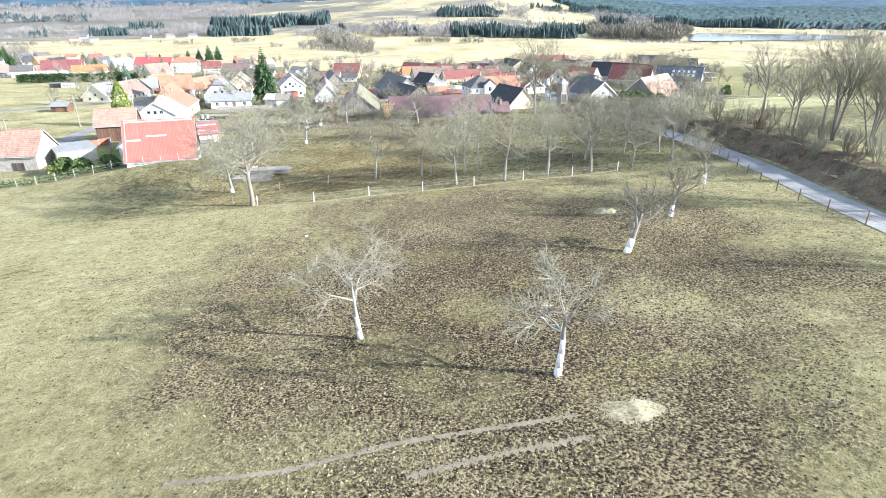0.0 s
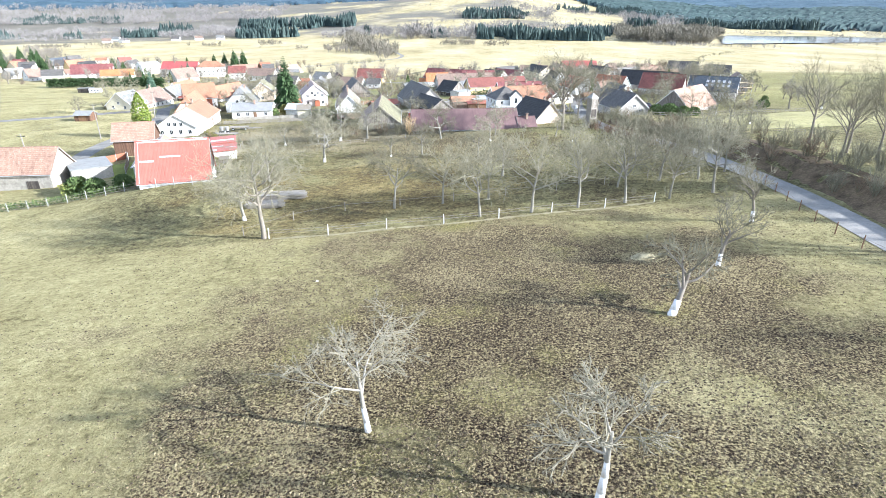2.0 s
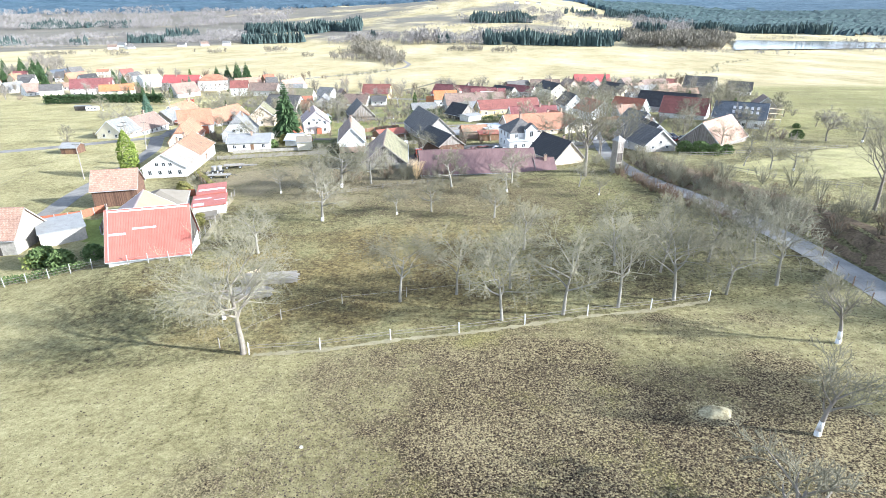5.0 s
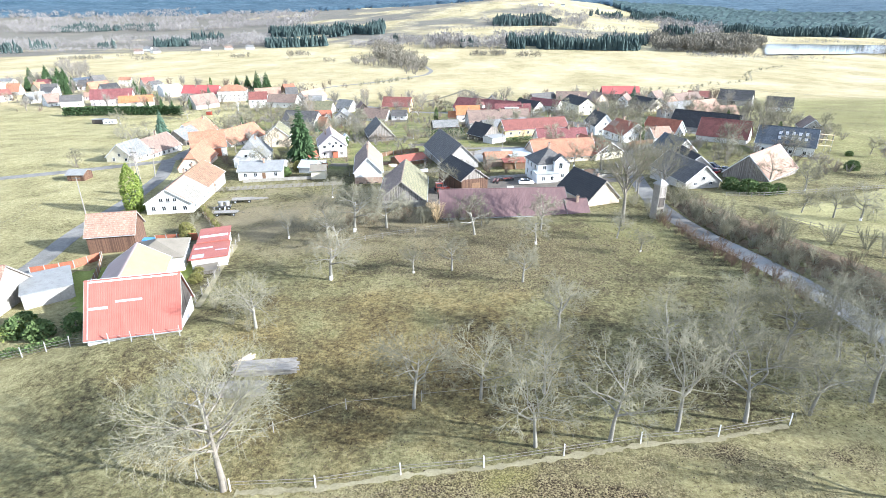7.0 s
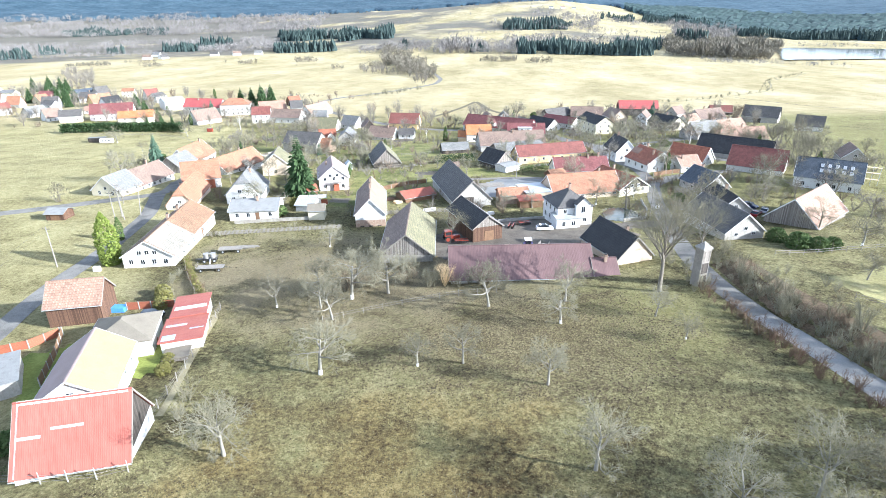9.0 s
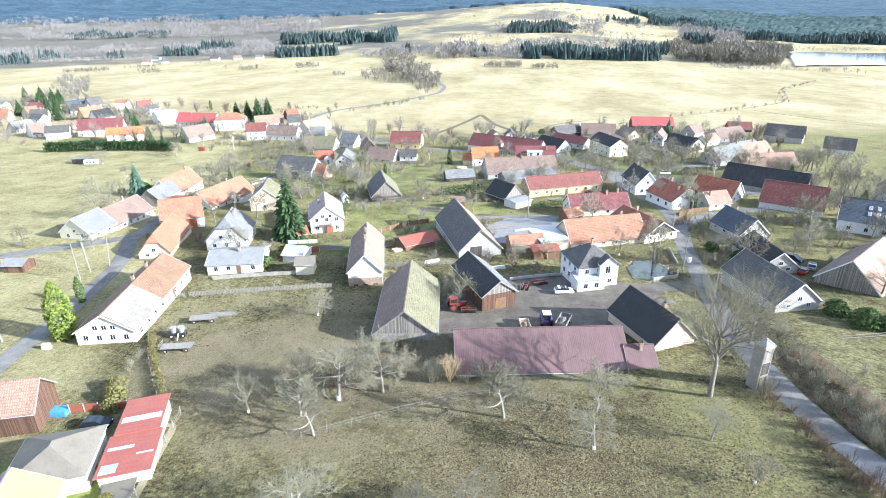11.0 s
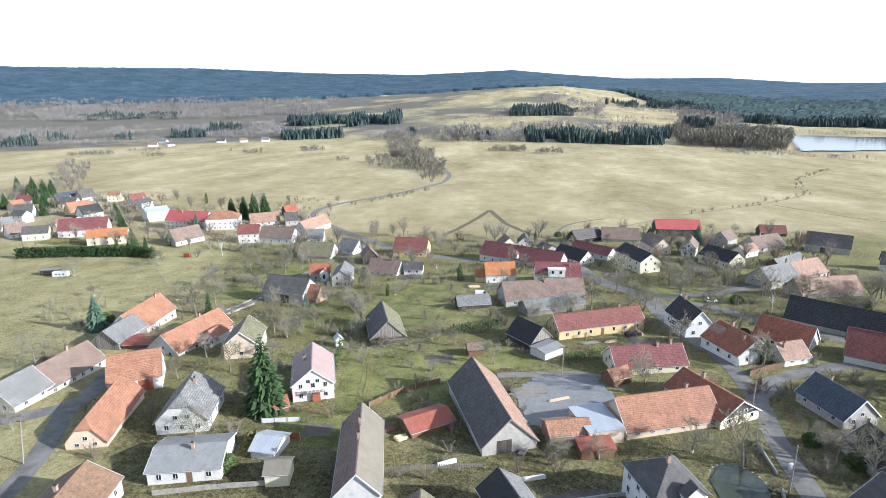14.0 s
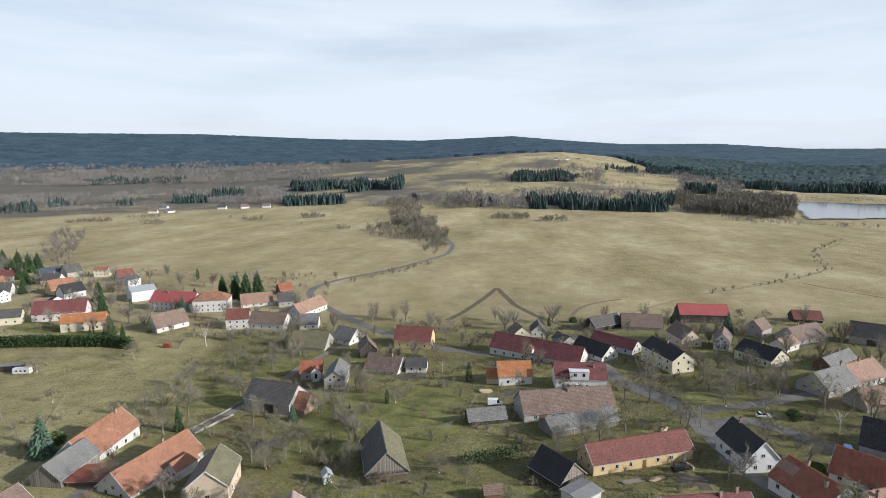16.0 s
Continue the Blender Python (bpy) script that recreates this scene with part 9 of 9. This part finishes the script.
def caravan(x, y):
    e = empty("caravan", pose(x, y, gz(x, y), 0, 0, 12), "small white caravan beside the conifer hedge", "caravan")
    Shape().box(-3.2, 3.2, -1.1, 1.1, 0.5, 2.5).box(-3.0, 3.0, -1.0, 1.0, 2.5, 2.7).link("body", "white_paint", e)
    for u in (-1.6, 0, 1.6):
        Shape().box(u - 0.4, u + 0.4, -1.13, -1.08, 1.3, 1.9).link("window", "glass", e)
    wheel(e, 0, -1.0, 0.34, 0.2)
    wheel(e, 0, 1.0, 0.34, 0.2)


caravan(-214.5, 328.0)
house(-222, 331, gz(-222, 331), 14, 8, 3, 2.6, 2.8, "cement_sheet", "boards_dark", "low grey shelter beside the caravan", category="shed", form="flat")

# tarps and small coloured things
for x, y, w, d, h, mat, lab, nm in ((-0.5, 331, 2.2, 1.6, 2.0, "blue_tarp", "stack covered with a blue tarpaulin", "covered_stack"), (-73.4, 137.2, 2.6, 1.8, 0.9, "blue_tarp", "round blue garden pool half covered", "pool_cover"), (49, 349, 4.0, 0.3, 1.4, "green_mesh", "green mesh garden gate", "gate"),
                                (52, 190.5, 2.6, 0.2, 2.2, "machine_red", "red metal yard gate", "gate"), (-176.5, 366, 3.0, 2.0, 2.0, "machine_red", "red trailer with a green top", "trailer"), (-9, 197.5, 5.5, 0.25, 0.9, "white_paint", "white stacked panels by the fence", "panel_stack"),
                                (38.0, 205, 0.9, 0.5, 1.3, "white_paint", "white electric cabinet by the pole", "cabinet"), (-91.2, 155.2, 1.4, 0.9, 1.1, "white_paint", "white box beside the thuja", "box"), (-24.6, 200.9, 4.0, 0.3, 0.9, "white_paint", "white boards along the fence", "panel_stack")):
    s = Shape()
    hw_, hd = w / 2, d / 2
    s.add([(-hw_, -hd, -0.1), (hw_, -hd, -0.1), (hw_, hd, -0.1), (-hw_, hd, -0.1), (-hw_ * 0.92, -hd * 0.92, h), (hw_ * 0.95, -hd * 0.9, h * 0.94), (hw_ * 0.9, hd * 0.95, h), (-hw_ * 0.95, hd * 0.9, h * 0.95)], BOX_F)
    ob = s.link(nm, mat)
    ob.matrix_world = pose(x, y, gz(x, y), 0, 0, (x * 7) % 40)
    tagged(ob, lab, nm.replace("_", " "))


# ---- add-ons of single houses ----
def dormer(x, y, z, turn, w, d, h, roof, wall, label, flat=True, wins=2):
    e = empty("dormer", pose(x, y, z, 0, 0, turn), label, "dormer")
    Shape().box(-w / 2, w / 2, -d, 0, -0.4, h).link("wall", wall, e)
    if flat:
        Shape().box(-w / 2 - 0.2, w / 2 + 0.2, -d - 0.25, 0.2, h + 0.004, h + 0.16).link("roof_slope", roof, e)
    else:
        s = Shape()
        for sx in (-1, 1):
            sh = Shape()
            slab(sh, [(sx * (w / 2 + 0.25), -d - 0.3, h - 0.2), (sx * (w / 2 + 0.25), 0.2, h - 0.2), (0, 0.2, h + w * 0.45), (0, -d - 0.3, h + w * 0.45)], 0.12)
            sh.link("roof_slope", roof, e)
        link_mesh("gable", [(-w / 2, -d, h), (w / 2, -d, h), (0, -d, h + w * 0.42), (-w / 2, 0, h), (w / 2, 0, h), (0, 0, h + w * 0.42)], [(0, 1, 2), (5, 4, 3), (0, 3, 4, 1), (1, 4, 5, 2), (2, 5, 3, 0)], wall, e)
    for k in range(wins):
        window(e, ((k + 0.5) / wins - 0.5) * w * 0.9, -d, h * 0.3, 0, min(1.1, w / wins * 0.7), h * 0.5)


dormer(5.4, 327.4, -5.0, 2, 6.6, 2.6, 2.6, "white_paint", "plaster_clean", "white box dormer with two windows")
dormer(4.0, 325.6, -9.3, 2, 3.6, 1.6, 2.4, "white_paint", "plaster_clean", "white glazed porch under the dormer", wins=1)
dormer(34.5, 270.5, -1.5, 30, 1.0, 0.8, 1.2, "slate_black", "plaster_clean", "small black-roofed dormer window", False, 1)
dormer(-99.5, 259.8, -7.0, -14, 4.2, 7.0, 3.2, "tile_orange", "plaster_white", "white cross gable with orange tiles", False, 2)
dormer(-93, 333.2, -12.7, 16, 3.6, 3.0, 4.2, "tile_red", "plaster_clean", "white cross gable with red tiles", False, 1)
dormer(43.5, 262.6, -3.0, 22, 4.2, 4.2, 4.2, "tile_salmon", "plaster_clean", "white cross gable with pale tiles", False, 1)
dormer(-10, 358, -6.9, -26, 2.6, 2.4, 1.6, "tile_maroon", "plaster_white", "small maroon dormer window", False, 1)
dormer(15.0, 188.9, 1.5, 18, 3.6, 1.5, 3.4, "slate_dark", "plaster_clean", "white upper bay with hipped grey roof", False, 1)
dormer(-107.5, 262, -6.3, 76, 2.8, 2.2, 2.6, "slate_dark", "plaster_white", "glazed porch with dark pyramid roof", True, 2)


def skylights():
    """Roof windows of the slate house."""
    e = empty("skylights", pose(95.3, 233.2, -2.1, 0, 0, -28), "rows of white-framed roof windows on blue slate", "skylight")
    k = (8.5 - 3.7) / 6.0
    ang = math.degrees(math.atan(k))
    for r in range(2):
        for c in range(5):
            u, v = -2.0 + c * 1.9, -2.2 - r * 1.6
            z = 8.5 + v * k + 0.02
            f = Shape().box(-0.42, 0.42, -0.6, 0.6, 0.0, 0.09).link("roof_window", "white_paint", e)
            f.matrix_basis = pose(u, v, z, ang, 0, 0)
            Shape().box(-0.34, 0.34, -0.52, 0.52, 0.095, 0.11).link("pane", "sheet_pale", f)


skylights()


def balcony():
    e = empty("balcony", pose(-57.4, 222.0, -4.2, 0, 0, 19), "white wooden balcony on the pink gable", "balcony")
    Shape().box(-2.0, 2.0, -1.0, 0.0, 2.9, 3.02).link("floor_slab", "wood_grey", e)
    for k in range(14):
        Shape().box(-1.95 + k * 0.3, -1.87 + k * 0.3, -1.0, -0.94, 3.02, 3.9).link("baluster", "white_paint", e)
    Shape().box(-2.0, 2.0, -1.02, -0.92, 3.9, 3.98).link("handrail", "white_paint", e)
    Shape().box(-0.9, 0.9, -0.05, 0.05, 0.0, 2.3).link("garage_door", "wood_red", e)


balcony()


def scaffold():
    x, y = 106, 235
    e = empty("scaffolding", pose(x, y, gz(x, y), 0, 0, -28), "builder's scaffolding in front of an unfinished wall", "scaffold")
    for i in range(6):
        for j in range(2):
            Shape().tube((i * 1.9 - 5, j * 1.0, -0.3), (i * 1.9 - 5, j * 1.0, 6.0), 0.04, None, 5).link("upright", "sheet_grey", e)
    for z in (1.9, 3.9, 5.6):
        Shape().box(-5.1, 4.7, -0.1, 1.1, z, z + 0.06).link("deck", "wood_new", e)


scaffold()

# ---- ground cover ----
def tufts(name, n, box, size, mat, label, seed, keep):
    """Clumps of grass and trodden clods standing proud of the ground."""
    rnd = random.Random(seed)
    V, F = [], []
    x0, x1, y0, y1 = box
    for _ in range(n):
        x, y = rnd.uniform(x0, x1), rnd.uniform(y0, y1)
        if rnd.random() > keep(x, y):
            continue
        z = gz(x, y) - 0.02
        s = size * rnd.uniform(0.55, 1.5)
        h = s * rnd.uniform(0.35, 0.85)
        a = rnd.random() * math.tau
        b = len(V)
        for k in range(4):
            t = a + k * math.tau / 4 + rnd.uniform(-0.4, 0.4)
            w = s * rnd.uniform(0.6, 1.2)
            V.append((x + w * math.cos(t), y + w * math.sin(t), z))
        V.append((x + rnd.uniform(-0.4, 0.4) * s, y + rnd.uniform(-0.4, 0.4) * s, z + h))
        F += [(b, b + 1, b + 4), (b + 1, b + 2, b + 4), (b + 2, b + 3, b + 4), (b + 3, b, b + 4)]
    tagged(link_mesh(name, V, F, mat), label, "grass", kind="stuff")


def in_paddock(x, y):
    d = math.hypot((x - 4) / 25, (y - 46) / 34) - 0.35 * noise.noise((x * 0.09, y * 0.09, 0))
    return 1.0 if d < 0.9 else 0.12


def clod_mat(name, stops):
    m, nt, b = base_mat(name, 0.97)
    r = ramp_node(nt, stops)
    nt.links.new(nt.nodes.new("ShaderNodeNewGeometry").outputs["Random Per Island"], r.inputs["Fac"])
    n = noise_node(nt, nt.nodes.new("ShaderNodeNewGeometry").outputs["Position"], 6.0, 4.0)
    g = ramp_node(nt, [(0.3, (0.6, 0.6, 0.6)), (0.7, (1.2, 1.2, 1.2))])
    nt.links.new(n.outputs["Fac"], g.inputs["Fac"])
    nt.links.new(mixc(nt, "MULTIPLY", 0.6, r.outputs["Color"], g.outputs["Color"]), b.inputs["Base Color"])


clod_mat("clods", [(0.0, (0.035, 0.025, 0.015)), (0.45, (0.105, 0.079, 0.047)), (0.8, (0.185, 0.148, 0.085)), (1.0, (0.25, 0.21, 0.12))])
clod_mat("tuft_mix", [(0.0, (0.04, 0.03, 0.016)), (0.45, (0.12, 0.10, 0.05)), (0.85, (0.20, 0.175, 0.085)), (1.0, (0.26, 0.23, 0.12))])
tufts("trodden_clods", 150000, (-38, 48, 12, 80), 0.1, "clods", "trodden muddy clods and grass tussocks", 31, in_paddock)
tufts("grass_tufts", 26000, (-70, 50, 8, 82), 0.08, "tuft_mix", "short dry grass tufts on the meadow", 32, lambda x, y: 0.3 + 0.7 * (in_paddock(x, y) < 1))
tufts("grass_tufts", 60000, (-48, 42, 82, 158), 0.105, "tuft_mix", "rough grass tufts on the orchard slope", 33, lambda x, y: 1.0)
tufts("hay_wisps", 6500, (7.9, 12.4, 22.0, 25.2), 0.065, "hay", "loose wisps of trampled hay", 34, lambda x, y: max(0.0, min(1.0, 1.5 - 1.2 * math.hypot((x - 10.1) / 1.9, (y - 23.6) / 1.25) + 0.8 * noise.noise((x * 1.3, y * 1.3, 1)))))
tufts("hay_wisps", 2500, (16.4, 21.6, 59.4, 63.4), 0.07, "hay", "loose wisps of hay in the paddock", 35, lambda x, y: 1.0 if math.hypot((x - 19) / 2.4, (y - 61.4) / 1.8) < 1 else 0.0)
tufts("grass_tufts", 16000, (-90, 40, 158, 330), 0.2, "tuft_mix", "rough grass tufts between the houses", 36, lambda x, y: 1.0 if free_spot(x, y, 0.3) else 0.0)
tufts("hoof_clods", 26000, (-26, 30, 112, 146), 0.13, "clods", "hoof-trodden muddy clods on the lower slope", 39, lambda x, y: 1.0 if math.hypot((x - 2) / 25, (y - 130) / 16) < 1 + 0.4 * noise.noise((x * 0.1, y * 0.1, 0)) else 0.15)
tufts("rubble", 900, (22, 31, 170, 186), 0.2, "stone", "scattered stones and rubble beside the black barn", 37, lambda x, y: 1.0 if free_spot(x, y, 0.3) else 0.0)
tufts("dead_leaves", 9000, (46, 58, 40, 168), 0.16, "leaf_litter", "tangled dead leaves and roots on the lane bank", 38, lambda x, y: 1.0 if 3.2 < x - lerp_at(y, LY, LX) < 9.5 else 0.0)
